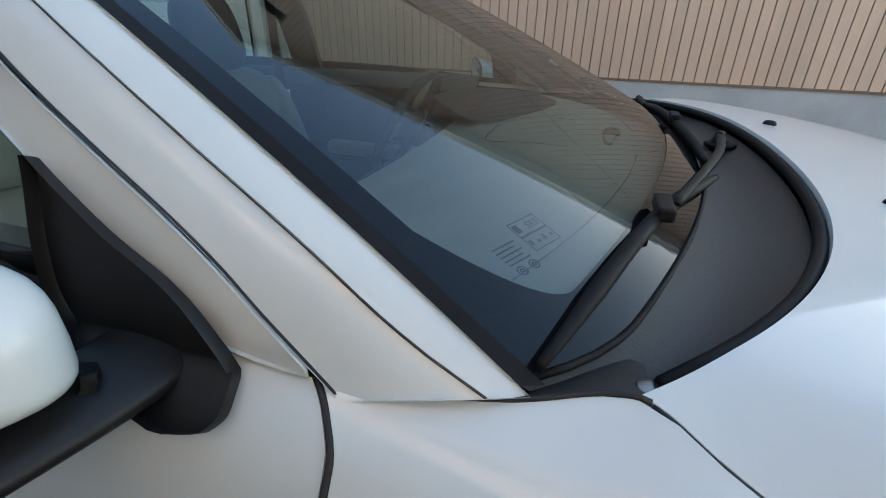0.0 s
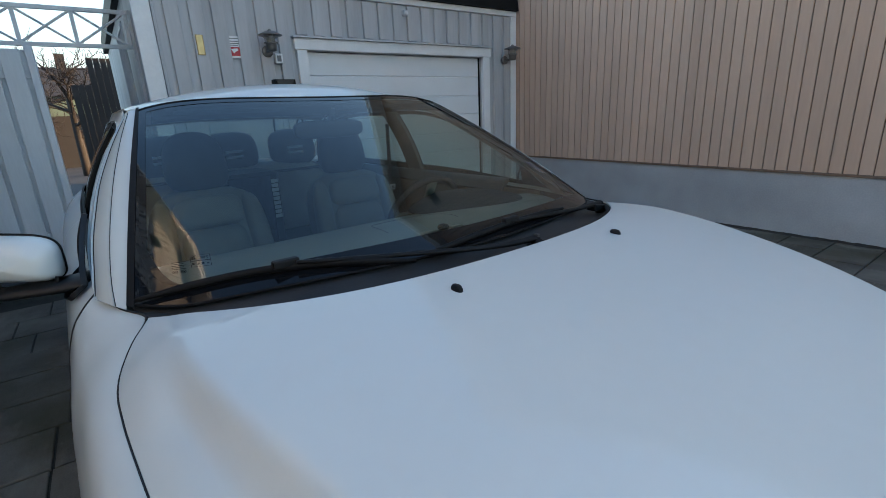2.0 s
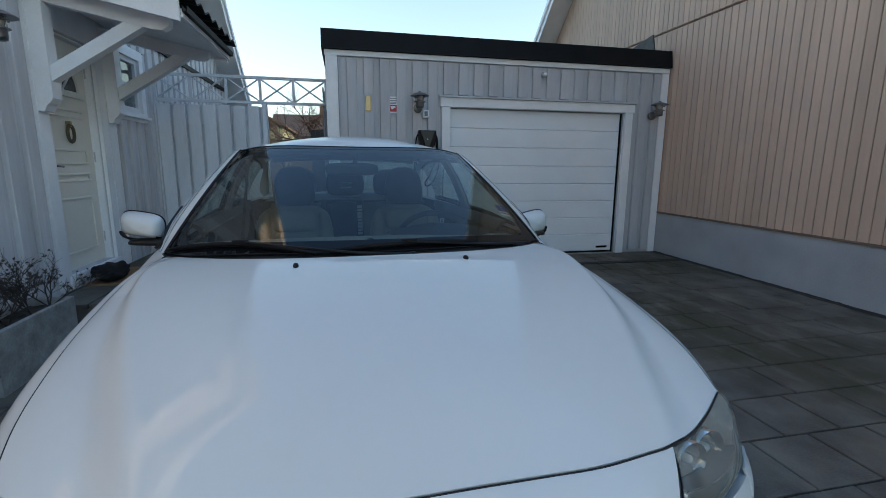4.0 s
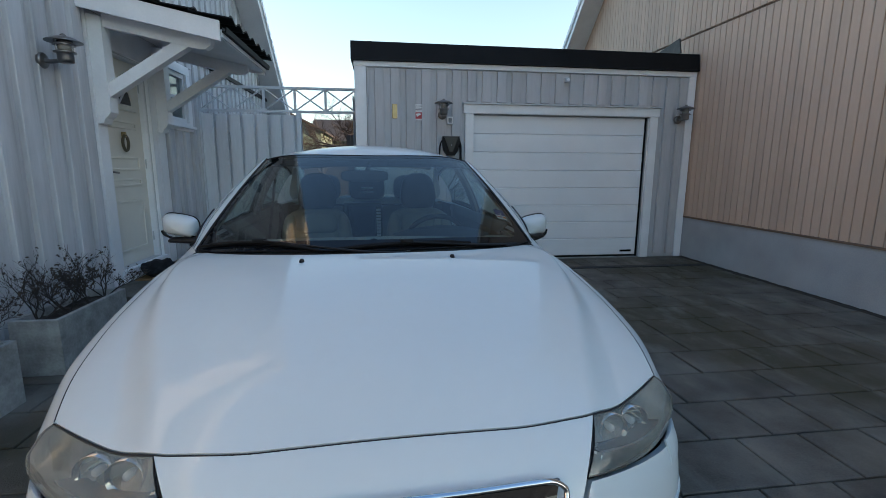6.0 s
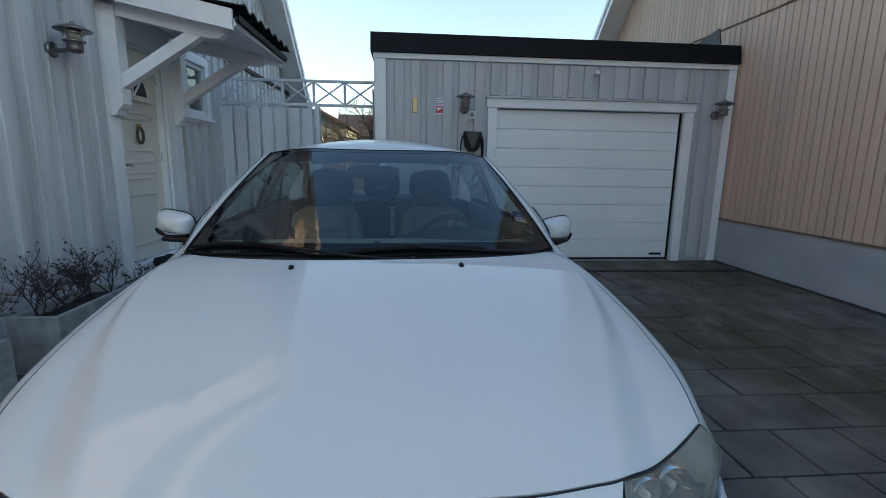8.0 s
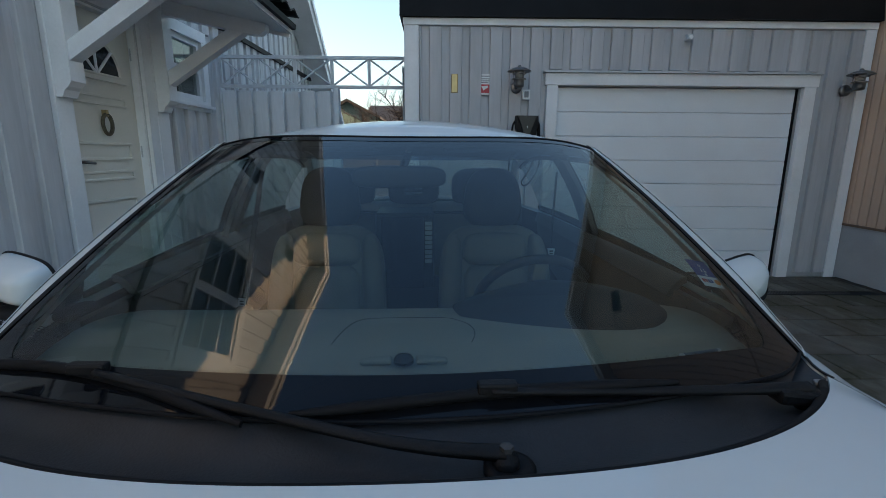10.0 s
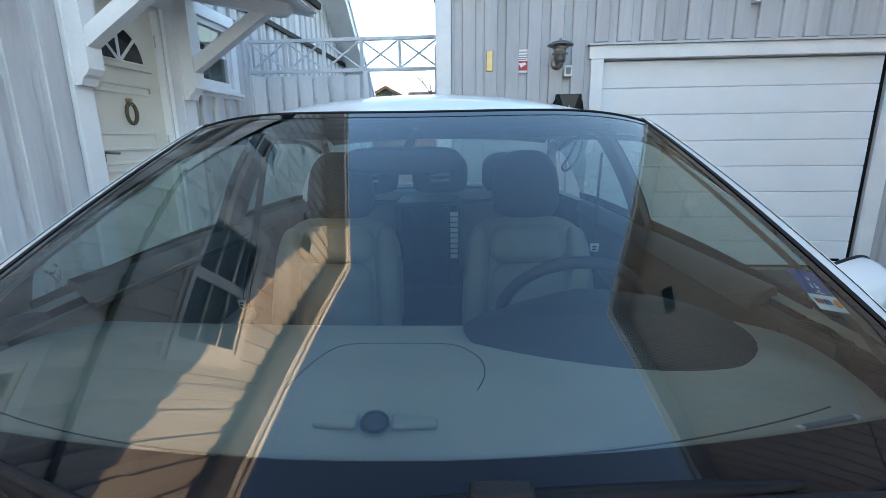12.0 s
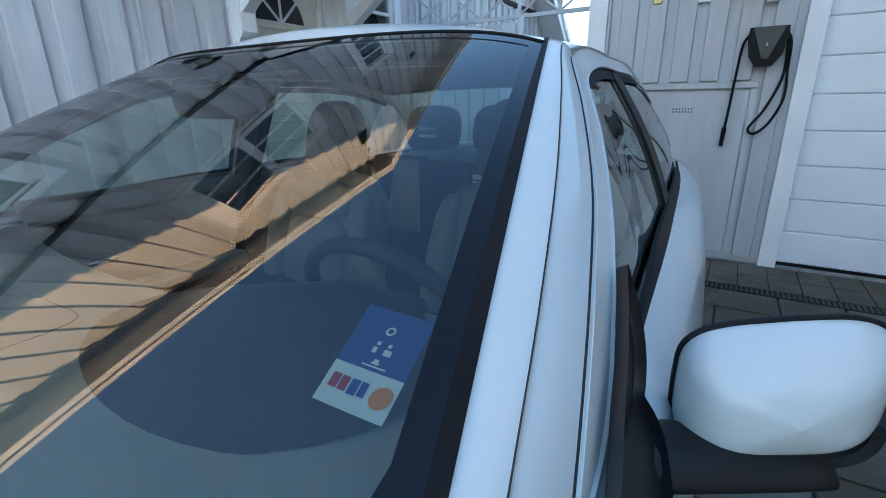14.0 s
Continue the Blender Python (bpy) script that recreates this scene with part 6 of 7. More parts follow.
for a, b in ((d0 - 0.0, d0 + 0.018), (d1 - 0.018, d1 + 0.0)):
    part("frame", boxed(-0.05, 0.06, a, b, dz0, dz1), M["white_wood"], door)
part("frame", boxed(-0.05, 0.06, d0 + 0.018, d1 - 0.018, dz1 - 0.018, dz1), M["white_wood"], door)
knock = thing("door_wreath", pose(LX - 0.03, yc, 1.555), "small ring wreath hanging on the front door", "wreath")
ringp = [(0.0, 0.052 * math.sin(2 * math.pi * i / 24), 0.075 * math.cos(2 * math.pi * i / 24)) for i in range(25)]
part("ring", tube(bmesh.new(), ringp, 0.014, 8), M["wreath"], knock, smooth=True)
part("hook", boxed(-0.03, 0.012, -0.012, 0.012, 0.06, 0.11, bevel=0.003), M["brass"], knock)
for nm, a, b in (("near", 4.985, 5.138), ("far", 6.115, 6.295)):
    structure("trim_pilaster_" + nm, boxed(LX, LX + 0.035, a, b, 0.2, 2.66, bevel=0.004), M["white_wood"], "white board beside the front door", "trim")
structure("trim_door_side", boxed(LX, LX + 0.03, d1 + 0.003, 6.113, 0.2, 2.66), M["white_wood"], "white casing beside the front door", "trim")
structure("trim_door_over", boxed(LX, LX + 0.03, 5.14, d1 + 0.002, 2.402, 2.66), M["white_wood"], "white casing above the front door", "trim")

# canopy over the door
CX0, CX1, CY0, CY1 = LX + 0.036, -1.34, 4.86, 6.44
drop = lambda x: 2.64 - 0.205 * (x - LX)
can = thing("door_canopy", pose(0, 0, 0), "white timber door canopy with black roof tiles", "canopy")
part("soffit", prism(bmesh.new(), [(CX0, drop(CX0) + 0.03), (CX1, drop(CX1) + 0.03), (CX1, drop(CX1) + 0.05), (CX0, drop(CX0) + 0.05)], "y", CY0 + 0.03, CY1 - 0.03), M["white_wood"], can, "pale boarded underside")
for a, b in ((CY0, CY0 + 0.028), (CY1 - 0.028, CY1)):
    part("side_board", prism(bmesh.new(), [(CX0, drop(CX0)), (CX1, drop(CX1)), (CX1, drop(CX1) + 0.165), (CX0, drop(CX0) + 0.165)], "y", a, b), M["white_wood"], can)
part("eaves_board", boxed(CX1, CX1 + 0.02, CY0 + 0.03, CY1, drop(CX1) + 0.035, drop(CX1) + 0.10, bevel=0.003), M["white_wood"], can)
part("gutter", prism(bmesh.new(), [(CX1 + 0.021, drop(CX1) + 0.070), (CX1 + 0.055, drop(CX1) + 0.070), (CX1 + 0.062, drop(CX1) + 0.115), (CX1 + 0.054, drop(CX1) + 0.115), (CX1 + 0.048, drop(CX1) + 0.078), (CX1 + 0.028, drop(CX1) + 0.078), (CX1 + 0.021, drop(CX1) + 0.12)], "y", CY0 + 0.005, CY1), M["roof_felt"], can, "black sheet-metal gutter along the eaves")
for a in (4.995, 6.13):
    part("bearer", prism(bmesh.new(), [(LX + 0.151, drop(LX + 0.151) - 0.09), (-1.60, drop(-1.60) - 0.09), (-1.52, drop(-1.52) - 0.075), (-1.47, drop(-1.47) - 0.03), (-1.46, drop(-1.46) + 0.028), (LX + 0.151, drop(LX + 0.151) + 0.028)], "y", a + 0.02, a + 0.11), M["white_wood"], can)
for j in range(4):
    xa = CX0 + (CX1 + 0.06 - CX0) * j / 4
    xb = CX0 + (CX1 + 0.06 - CX0) * (j + 1) / 4 + 0.03
    for i in range(7):
        y0 = CY0 - 0.02 + i * (CY1 - CY0 + 0.04) / 7
        wv = (CY1 - CY0 + 0.04) / 7
        def tile(a, b, y0=y0, xa=xa, xb=xb):
            x = xa + (xb - xa) * b
            return (x, y0 + wv * a, drop(x) + 0.185 + 0.020 * math.sin(2 * math.pi * a - 0.6) + 0.022 * b)
        part("tile", sheet(tile, 8, 2, rim=0.014), M["tile"], can, smooth=True)
for a in (4.995, 6.13):
    part("post", prism(bmesh.new(), [(LX + 0.037, 2.62), (LX + 0.15, 2.60), (LX + 0.15, 1.80), (LX + 0.125, 1.765), (LX + 0.10, 1.745), (LX + 0.08, 1.70), (LX + 0.037, 1.70)], "y", a, a + 0.13), M["white_wood"], can)
    part("brace", prism(bmesh.new(), [(LX + 0.151, 1.93), (LX + 0.151, 2.05), (-1.80, drop(-1.80) - 0.092), (-1.66, drop(-1.66) - 0.092)], "y", a + 0.015, a + 0.115), M["white_wood"], can)

# ---------------------------------------------------------------- fence with the lattice above it
FY = 7.42
fence = thing("fence", pose(0, FY, 0), "pale grey board fence between house and garage", "fence")
for i in range(7):
    x0 = -2.436 + i * 0.182
    part("board", boxed(x0, x0 + 0.146, -0.034, 0.0, 0.10, 2.05, bevel=0.003), M["fence_wood"], fence)
    part("board", boxed(x0 + 0.120, x0 + 0.208 if i < 6 else x0 + 0.180, 0.04, 0.06, 0.10, 2.05, bevel=0.003), M["fence_wood"], fence)
for z in (0.28, 1.05, 1.80):
    part("rail", boxed(-2.46, -1.16, 0.001, 0.039, z, z + 0.07), M["fence_wood"], fence)
part("post", boxed(-1.16, -1.10, -0.045, 0.07, 0.0, 2.08, bevel=0.004), M["fence_wood"], fence)
part("post", boxed(-2.475, -2.445, -0.045, 0.07, 0.0, 2.08, bevel=0.004), M["fence_wood"], fence)
lat = thing("lattice_beam", pose(0, FY, 0), "pale grey metal lattice beam spanning above the fence", "beam")
lx0, lx1 = -2.47, GX0 - 0.03
for z in (2.10, 2.42):
    part("rail", boxed(lx0, lx1, -0.02, 0.02, z - 0.018, z + 0.018, bevel=0.003), M["lattice_paint"], lat)
nb = 5
for i in range(nb + 1):
    x = lx0 + 0.02 + (lx1 - lx0 - 0.04) * i / nb
    part("upright", boxed(x - 0.016, x + 0.016, -0.016, 0.016, 2.119, 2.401), M["lattice_paint"], lat)
    if i < nb:
        x2 = lx0 + 0.02 + (lx1 - lx0 - 0.04) * (i + 1) / nb
        for k, (za, zb) in enumerate(((2.12, 2.40), (2.40, 2.12))):
            part("diagonal", tube(bmesh.new(), [(x + 0.016, 0.008 * (2 * k - 1), za), (x2 - 0.016, 0.008 * (2 * k - 1), zb)], 0.011, 6), M["lattice_paint"], lat)
part("gate_post", boxed(lx1 + 0.005, lx1 + 0.045, -0.02, 0.02, 1.2, 2.44), M["lattice_paint"], lat)
gate = thing("metal_gate", pose(-0.36, FY + 0.06, 0), "open grey metal gate folded back along the garage", "gate")
for i in range(9):
    part("bar", rod(bmesh.new(), (0, i * 0.11, 0.1), (0, i * 0.11, 2.35), 0.008, n=8), M["galvanised"], gate)
for z in (0.15, 1.2, 2.3):
    part("rail", boxed(-0.012, 0.012, -0.01, 0.90, z - 0.015, z + 0.015), M["galvanised"], gate)


# ---------------------------------------------------------------- wall lamps, sign, charger
def wall_lamp(m):
    """A steel lamp: round wall plate, arm, ribbed body with a glass band and a wide hat. Out of the wall along -y of its own space."""
    l = thing("wall_lamp", m @ Matrix.Scale(1.16, 4), "brushed steel outdoor wall lamp with a wide hat", "lamp", group="wall lamps")
    q = Matrix.Rotation(math.pi / 2, 4, "X")
    part("wall_plate", lathe(bmesh.new(), [(0.05, 0.0), (0.05, 0.018), (0.042, 0.026), (0.01, 0.028)], (0, 0, 0), 24, q), M["steel"], l, smooth=True)
    part("arm", tube(bmesh.new(), curve_points([(0, -0.02, 0.0), (0, -0.07, -0.005), (0, -0.13, 0.01), (0, -0.15, 0.035)], 12), 0.014, 10), M["steel"], l, smooth=True)
    part("body", lathe(bmesh.new(), [(0.03, -0.045), (0.042, -0.04), (0.045, -0.02), (0.045, 0.015), (0.05, 0.02), (0.05, 0.03), (0.03, 0.034)], (0, -0.15, 0.03), 24), M["steel"], l, smooth=True)
    part("glass", lathe(bmesh.new(), [(0.036, 0.0), (0.036, 0.055), (0.03, 0.056)], (0, -0.15, 0.065), 24), M["lamp_glass"], l, smooth=True)
    for k in range(3):
        an = 2 * math.pi * k / 3 + 0.5
        part("post", rod(bmesh.new(), (0.050 * math.cos(an), -0.15 + 0.050 * math.sin(an), 0.050), (0.050 * math.cos(an), -0.15 + 0.050 * math.sin(an), 0.122), 0.004), M["steel"], l)
    part("finial", lathe(bmesh.new(), [(0.018, 0.0), (0.017, 0.010), (0.010, 0.018), (0.003, 0.020)], (0, -0.15, 0.148), 16), M["steel"], l, smooth=True)
    for z in (0.052, 0.098):
        part("ring", lathe(bmesh.new(), [(0.038, -0.003), (0.062, -0.003), (0.062, 0.003), (0.038, 0.003)], (0, -0.15, z), 24), M["steel"], l)
    part("hat", lathe(bmesh.new(), [(0.03, 0.0), (0.10, -0.012), (0.104, -0.010), (0.10, -0.004), (0.06, 0.016), (0.03, 0.024), (0.01, 0.027)], (0, -0.15, 0.125), 28), M["steel"], l, smooth=True)
    return l


wall_lamp(pose(0.865, GY - 0.028, 2.03))
wall_lamp(pose(4.34, GY - 0.028, 2.03))
wall_lamp(pose(LX + 0.027, 4.38, 2.10, 0, 0, 90))
sign = thing("alarm_sign", pose(0.535, GY - 0.029, 2.062), "white alarm notice with a red lower field", "sign")
part("plate", boxed(-0.075, 0.075, -0.004, 0.0, -0.105, 0.105, bevel=0.0015), M["white_plate"], sign)
part("red_field", boxed(-0.062, 0.062, -0.0055, -0.0041, -0.085, 0.0), M["red"], sign)
part("symbol", prism(bmesh.new(), [(-0.035, -0.02), (0.03, -0.012), (0.04, -0.03), (0.01, -0.045), (-0.01, -0.062), (-0.02, -0.04)], "y", -0.007, -0.0056), M["white_plate"], sign)
for z, w in ((0.082, 0.05), (0.055, 0.055), (0.035, 0.055), (0.018, 0.04)):
    part("bar", boxed(-w, w, -0.0052, -0.0041, z - 0.005, z + 0.004), M["grey_print"], sign)
num = thing("house_number_plate", pose(0.222, GY - 0.029, 2.068), "plain brass bar on the garage wall", "plate")
part("bar", boxed(-0.035, 0.035, -0.018, -0.002, -0.095, 0.095, bevel=0.008), M["brass"], num)
hub = thing("switch_box", pose(0.97, GY - 0.029, 1.96), "small grey outdoor switch box", "switch")
part("case", boxed(-0.04, 0.04, -0.045, 0, -0.05, 0.05, bevel=0.006), M["white_plate"], hub)
part("rocker", boxed(-0.022, 0.022, -0.051, -0.0455, -0.03, 0.03, bevel=0.003), M["grey_print"], hub)
sens = thing("light_sensor_box", pose(2.61, GY - 0.029, 2.53), "small grey sensor under the garage roof edge", "sensor")
part("case", boxed(-0.03, 0.03, -0.07, 0, -0.03, 0.03, bevel=0.008), M["galvanised"], sens)
part("eye", rod(bmesh.new(), (0, -0.071, -0.005), (0, -0.09, -0.005), 0.02, n=14), M["white_plate"], sens)
ch = thing("car_charger", pose(0.98, GY - 0.028, 1.62), "black wall charger with a looped black cable", "charger")
part("case", prism(bmesh.new(), [(-0.115, 0.125), (0.115, 0.125), (0.12, 0.06), (0.10, -0.06), (0.05, -0.13), (-0.05, -0.13), (-0.10, -0.06), (-0.12, 0.06)], "y", -0.10, 0.0), M["plastic"], ch)
part("front_wedge", prism(bmesh.new(), [(-0.095, 0.12), (0.095, 0.12), (0.02, -0.085), (-0.02, -0.085)], "y", -0.118, -0.1005), M["charger_face"], ch)
part("status_light", boxed(-0.003, 0.003, -0.1195, -0.118, 0.0, 0.02), M["white_plate"], ch)
part("cable", tube(bmesh.new(), curve_points([(0.10, -0.06, 0.10), (0.14, -0.05, 0.02), (0.15, -0.03, -0.15), (0.16, -0.03, -0.35), (0.10, -0.03, -0.52), (0.02, -0.03, -0.60), (-0.02, -0.03, -0.56), (0.06, -0.035, -0.42), (0.13, -0.04, -0.20), (0.12, -0.06, 0.05)], 60), 0.009, 8), M["rubber"], ch, smooth=True)
part("cable", tube(bmesh.new(), curve_points([(-0.09, -0.06, 0.10), (-0.14, -0.05, 0.03), (-0.155, -0.04, -0.15), (-0.165, -0.035, -0.40), (-0.175, -0.035, -0.58)], 30), 0.009, 8), M["rubber"], ch, smooth=True)
part("plug", rod(bmesh.new(), (-0.175, -0.035, -0.56), (-0.18, -0.035, -0.70), 0.017, 0.013, 12), M["rubber"], ch)

# ---------------------------------------------------------------- planters, mat, bag, pot
def twig(bm, p, d, length, r, depth, rg):
    """A branching twig."""
    pts = [p]
    for i in range(4):
        d = (d + Vector((rg.uniform(-1, 1), rg.uniform(-1, 1), rg.uniform(-0.4, 0.7))) * 0.28).normalized()
        pts.append(pts[-1] + d * length / 4)
    tube(bm, pts, lambda f: r * (1 - 0.55 * f), 5 if r > 0.004 else 4)
    tips.append(pts[-1])
    if depth:
        for k in (2, 3, 4):
            for _ in range(rg.choice((1, 2))):
                nd = (d + Vector((rg.uniform(-1, 1), rg.uniform(-1, 1), rg.uniform(-0.3, 0.6))) * 0.9).normalized()
                twig(bm, pts[k], nd, length * rg.uniform(0.5, 0.75), r * 0.55, depth - 1, rg)


def planter(x0, x1, y0, y1, h, seed):
    p = thing("planter", pose(x0, y0, 0), "pale concrete planter trough with a bare twiggy shrub", "planter", group="planters along the house")
    w, d, t = x1 - x0, y1 - y0, 0.03
    tr = bmesh.new()
    ring = [[tr.verts.new((e if x == 0 else w - e, e if y == 0 else d - e, z)) for x, y in ((0, 0), (1, 0), (1, 1), (0, 1))] for e, z in ((0.0, 0.0), (0.0, h - 0.004), (0.004, h), (t - 0.004, h), (t, h - 0.004), (t, 0.03))]
    for a, b in zip(ring, ring[1:]):
        for i in range(4):
            tr.faces.new((a[i], a[(i + 1) % 4], b[(i + 1) % 4], b[i]))
    tr.faces.new(ring[-1]), tr.faces.new(ring[0][::-1])
    part("trough", tr, M["concrete"], p)
    part("soil", sheet(lambda a, b: Vector((t + (w - 2 * t) * a, t + (d - 2 * t) * b, h - 0.05 + 0.02 * noise.noise(Vector((a * 4, b * 9, seed))))), 8, 16, rim=0.1), M["soil"], p)
    rg = random.Random(seed)
    for k in range(4):
        global tips
        tips = []
        bm = bmesh.new()
        base = Vector((w * rg.uniform(0.3, 0.7), d * (k + 0.5) / 4, h - 0.05))
        for _ in range(4):
            twig(bm, base, Vector((rg.uniform(-0.9, 0.9), rg.uniform(-0.9, 0.9), 1)).normalized(), rg.uniform(0.14, 0.24), 0.006, 3, rg)
        part("shrub", bm, M["twig"], p)
        lf = bmesh.new()
        for tp in tips:
            if rg.random() < 0.22:
                m = Matrix.Translation(tp) @ Euler((rg.uniform(0, 6), rg.uniform(0, 6), rg.uniform(0, 6))).to_matrix().to_4x4()
                vs = [lf.verts.new(m @ Vector(c)) for c in ((0, 0, 0), (0.008, 0.010, 0.002), (0, 0.026, 0.0), (-0.008, 0.010, 0.002))]
                lf.faces.new(vs)
        tagged(part("dry_leaves", lf, M["dry_leaf"], p), kind="stuff")


tips = []
planter(-2.30, -2.01, 3.47, 4.25, 0.37, 3)
planter(-2.30, -2.01, 2.45, 3.13, 0.37, 8)
mat_ = thing("doormat", pose(-2.18, 5.58, 0.201), "brown coir doormat on the porch step", "doormat")
part("coir", sheet(lambda a, b: Vector((0.24 * (2 * a - 1), 0.37 * (2 * b - 1), 0.016 + 0.003 * noise.noise(Vector((a * 40, b * 60, 1))))), 30, 44, rim=0.016), M["coir"], mat_)
bag = thing("cloth_bag", pose(-2.27, 5.40, 0.218), "crumpled black cloth bag lying on the doormat", "bag")
bb = bmesh.new()
bmesh.ops.create_icosphere(bb, subdivisions=4, radius=1.0)
for v in bb.verts:
    n = noise.fractal(v.co * 1.7, 1.0, 2.0, 4)
    v.co = Vector((v.co.x * 0.13, v.co.y * 0.20, max(0.0, v.co.z * 0.085 + 0.075))) * (1 + 0.25 * n)
part("bag", bb, M["black_cloth"], bag, smooth=True)
pot = thing("plant_pot", pose(-2.02, 7.15, 0.0), "dark plant pot with a small evergreen", "plant")
part("pot", lathe(bmesh.new(), [(0.09, 0.0), (0.13, 0.28), (0.14, 0.28), (0.14, 0.30), (0.12, 0.30), (0.11, 0.26)], (0, 0, 0), 20), M["rubber"], pot, smooth=True)
lf = bmesh.new()
rg = random.Random(2)
for _ in range(500):
    u = Vector((rg.gauss(0, 1), rg.gauss(0, 1), rg.gauss(0, 1))).normalized() * rg.uniform(0.4, 1) ** 0.5
    c = Vector((u.x * 0.16, u.y * 0.16, 0.40 + u.z * 0.12))
    m = Matrix.Translation(c) @ Euler((rg.uniform(0, 6), rg.uniform(0, 6), rg.uniform(0, 6))).to_matrix().to_4x4()
    vs = [lf.verts.new(m @ Vector(k)) for k in ((0, 0, 0), (0.010, 0.018, 0.003), (0, 0.045, 0), (-0.010, 0.018, 0.003))]
    lf.faces.new(vs)
part("leaves", lf, M["leaf"], pot)

# ---------------------------------------------------------------- what lies behind the fence
far = thing("far_house", pose(-5.4, 31, 0), "pale green house with a brown roof beyond the gardens", "house")
part("wall", prism(bmesh.new(), [(-1.7, 0), (1.7, 0), (1.7, 3.55), (0, 4.4), (-1.7, 3.55)], "y", 0, 9), M["far_green"], far)
for s in (-1, 1):
    part("roof", prism(bmesh.new(), [(0, 4.42), (s * 2.0, 3.42), (s * 2.0, 3.55), (0, 4.58)], "y", -0.4, 9.3), M["far_roof"], far)
fw = part("window", boxed(-0.6, 0.3, -0.06, -0.002, 2.0, 2.95), M["white_wood"], far)
part("pane", boxed(-0.52, 0.22, -0.07, -0.061, 2.08, 2.87), M["gloss_black"], fw)
far2 = thing("far_house", pose(-2.2, 38, 0), "brown roofed house far beyond the gardens", "house")
part("wall", boxed(-3.0, 4, 0, 8, 0, 3.4), M["far_green"], far2)
part("roof", prism(bmesh.new(), [(-0.6, 3.3), (4.0, 5.3), (8.6, 3.3)], "x", -3.4, 4.4), M["far_roof"], far2)
part("chimney", boxed(0.3, 0.8, 3.6, 4.2, 4.8, 6.1), M["far_roof"], far2)
structure("hedge_wall", boxed(-12, 6, 24.0, 24.3, -0.05, 1.84), M["far_roof"], "brown garden wall beyond the gate", "wall")

screen = thing("garden_screen", pose(-0.2, 15, -0.02), "dark brown stepped board screen in the garden behind the garage", "screen")
for i in range(12):
    x0 = -0.80 + 0.125 * i
    part("board", boxed(x0, x0 + 0.119, 0.0, 0.03, 0.0, 2.30 if i < 3 else 2.87, bevel=0.003), M["far_roof"], screen)
part("rail", boxed(-0.80, 0.69, 0.031, 0.07, 1.9, 2.0), M["far_roof"], screen)


def bare_tree(x, y, h, seed):
    t = thing("bare_tree", pose(x, y, -0.05), "bare winter tree with fine branches behind the fence", "tree")
    rg = random.Random(seed)
    trunk, crown = bmesh.new(), bmesh.new()
    pts = [Vector((0.05 * noise.noise(Vector((i, seed, 0))), 0.05 * noise.noise(Vector((0, seed, i))), h * 0.45 * i / 6)) for i in range(7)]
    tube(trunk, pts, lambda f: 0.12 - 0.05 * f, 8)
    part("trunk", trunk, M["twig"], t, smooth=True)

    def limb(p, d, ln, r, depth):
        ps = [p]
        for i in range(4):
            d = (d + Vector((rg.uniform(-1, 1), rg.uniform(-1, 1), rg.uniform(-0.6, 0.7))) * 0.25).normalized()
            ps.append(ps[-1] + d * ln / 4)
        tube(crown, ps, lambda f: r * (1 - 0.5 * f), 5 if r > 0.015 else 3)
        if depth:
            for k in (2, 3, 4):
                for _ in range(2):
                    nd = (d + Vector((rg.uniform(-1, 1), rg.uniform(-1, 1), rg.uniform(-0.5, 0.6)))).normalized()
                    limb(ps[k], nd, ln * rg.uniform(0.5, 0.75), r * 0.5, depth - 1)
    for i in range(6):
        limb(pts[3 + i % 4], Vector((rg.uniform(-1, 1), rg.uniform(-1, 1), rg.uniform(0.2, 1))).normalized(), h * rg.uniform(0.22, 0.34), 0.05, 3)
    part("crown", crown, M["twig"], t)


bare_tree(-1.2, 19.5, 5.0, 5)
bare_tree(-2.6, 22.0, 4.2, 9)


# ---------------------------------------------------------------- paving slabs
SLABS = [0.35, 0.525, 0.35, 0.70, 0.525, 0.35]
rng = random.Random(4)
slab_cache = {}


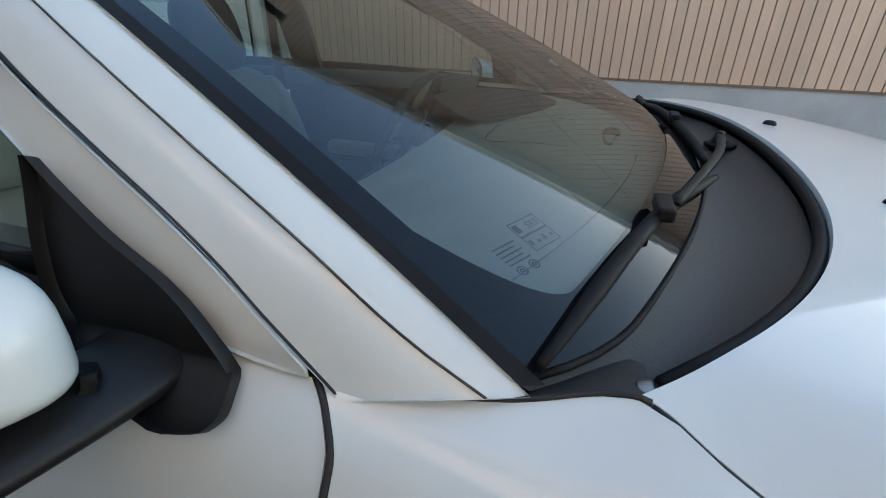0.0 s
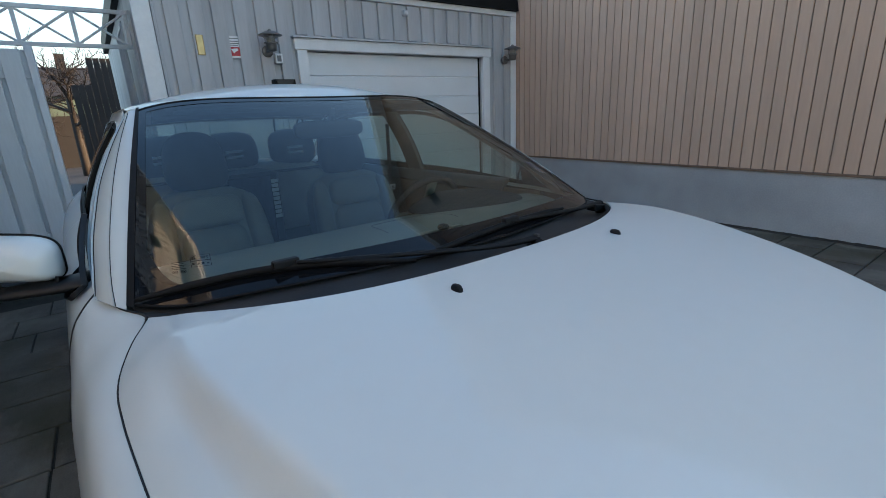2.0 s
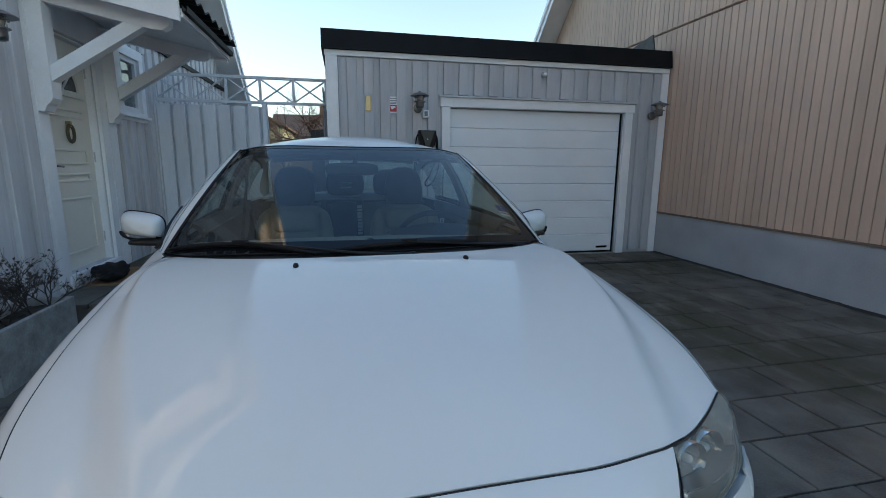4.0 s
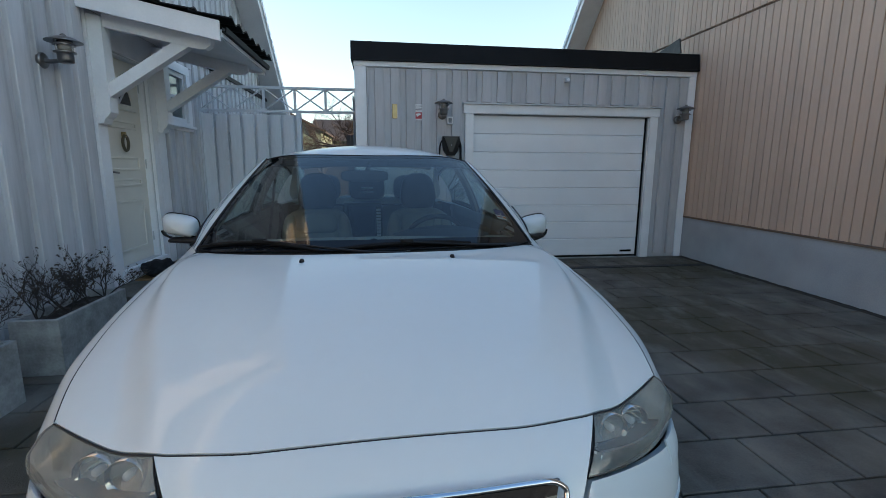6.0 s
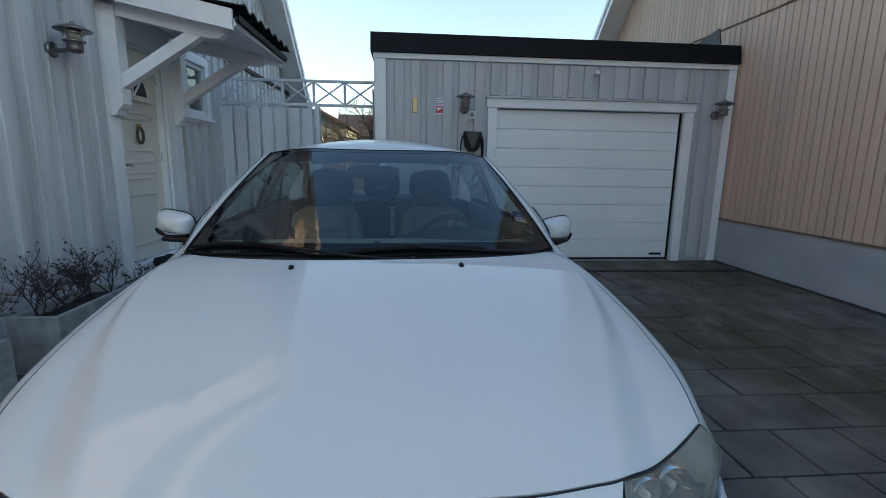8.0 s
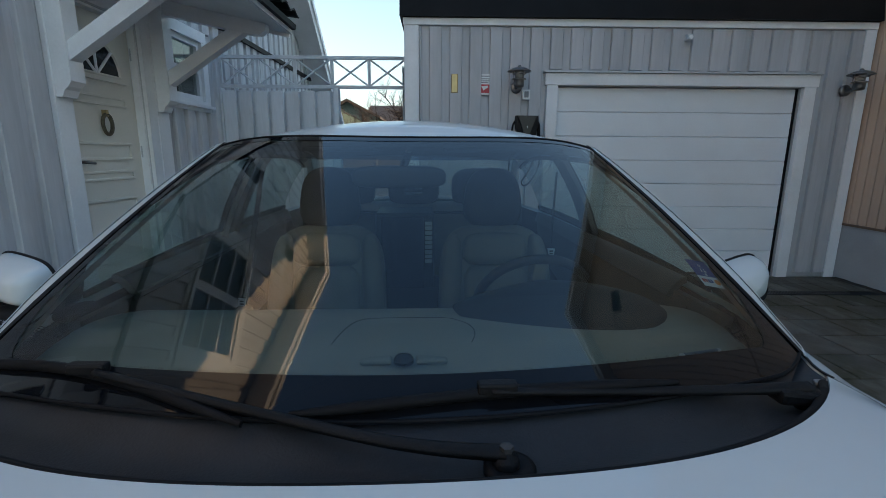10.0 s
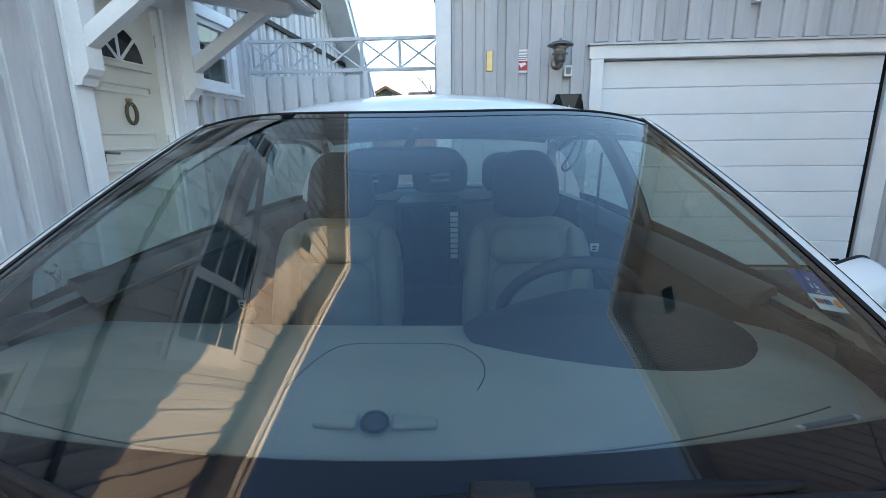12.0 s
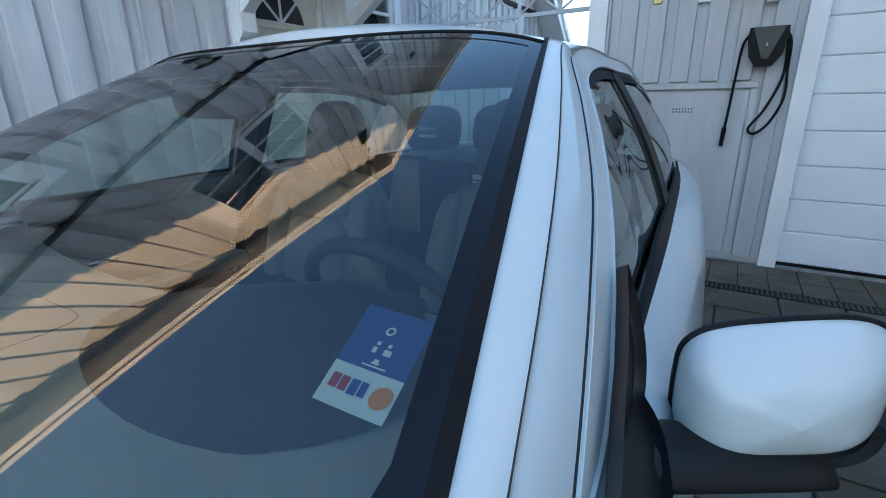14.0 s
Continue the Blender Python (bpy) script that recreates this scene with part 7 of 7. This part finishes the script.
def slab_mesh(w, d):
    key = (round(w, 2), round(d, 2))
    if key not in slab_cache:
        bm = boxed(-key[0] / 2 + 0.006, key[0] / 2 - 0.006, -key[1] / 2 + 0.006, key[1] / 2 - 0.006, -0.03, 0.0)
        top = [e for e in bm.edges if all(v.co.z > -0.01 for v in e.verts)]
        bmesh.ops.bevel(bm, geom=top, offset=0.004, segments=1, affect="EDGES")
        me = bpy.data.meshes.new("slab")
        bm.to_mesh(me)
        bm.free()
        me.materials.append(M["slab"])
        slab_cache[key] = me
    return slab_cache[key]


structure("gravel_strip", sheet(lambda a, b: Vector((RX - 0.034 - (0.085 + 0.03 * noise.noise(Vector((0.3, b * 30, 2.5))) + 0.02 * noise.noise(Vector((0.3, b * 150, 2.5)))) * (1 - a), -1.5 + 8.3 * b, 0.0035 + 0.006 * a + 0.006 * a * noise.noise(Vector((a * 3, b * 160, 0.5))))), 4, 160), M["soil"], "dark damp gravel and moss along the foot of the wall", "gravel")
rest = bmesh.new()
row, y = 0, -1.55
while y < 6.1:
    x = -2.44 - rng.choice((0.0, 0.17, 0.30))
    while x < RX - 0.1:
        w = rng.choice(SLABS)
        a, b = max(x, -2.44), min(x + w, RX - 0.05)
        if b - a > 0.06:
            tilt = pose((a + b) / 2, y + 0.175, rng.uniform(-0.002, 0.002), rng.uniform(-0.25, 0.25), rng.uniform(-0.25, 0.25), rng.uniform(-0.2, 0.2))
            if (a > 0.9 and y > 0.9) or (b < -0.9 and 2.0 < y < 4.6):
                piece("slab", slab_mesh(b - a, 0.35), paving, tilt)
            else:
                box(rest, a + 0.006, b - 0.006, y + 0.006, y + 0.344, -0.03, rng.uniform(-0.002, 0.002))
        x += w
    y += 0.35
tagged(part("slab_rest", rest, M["slab"], paving), kind="stuff")
strip = bmesh.new()
for i in range(26):
    box(strip, -0.27 + i * 0.19, -0.27 + i * 0.19 + 0.182, 6.27, 6.53, -0.03, 0.0)
    box(strip, -0.27 + i * 0.19, -0.27 + i * 0.19 + 0.182, 6.54, 6.82, -0.03, 0.0)
tagged(part("edge_stone", strip, M["slab"], paving), kind="stuff")
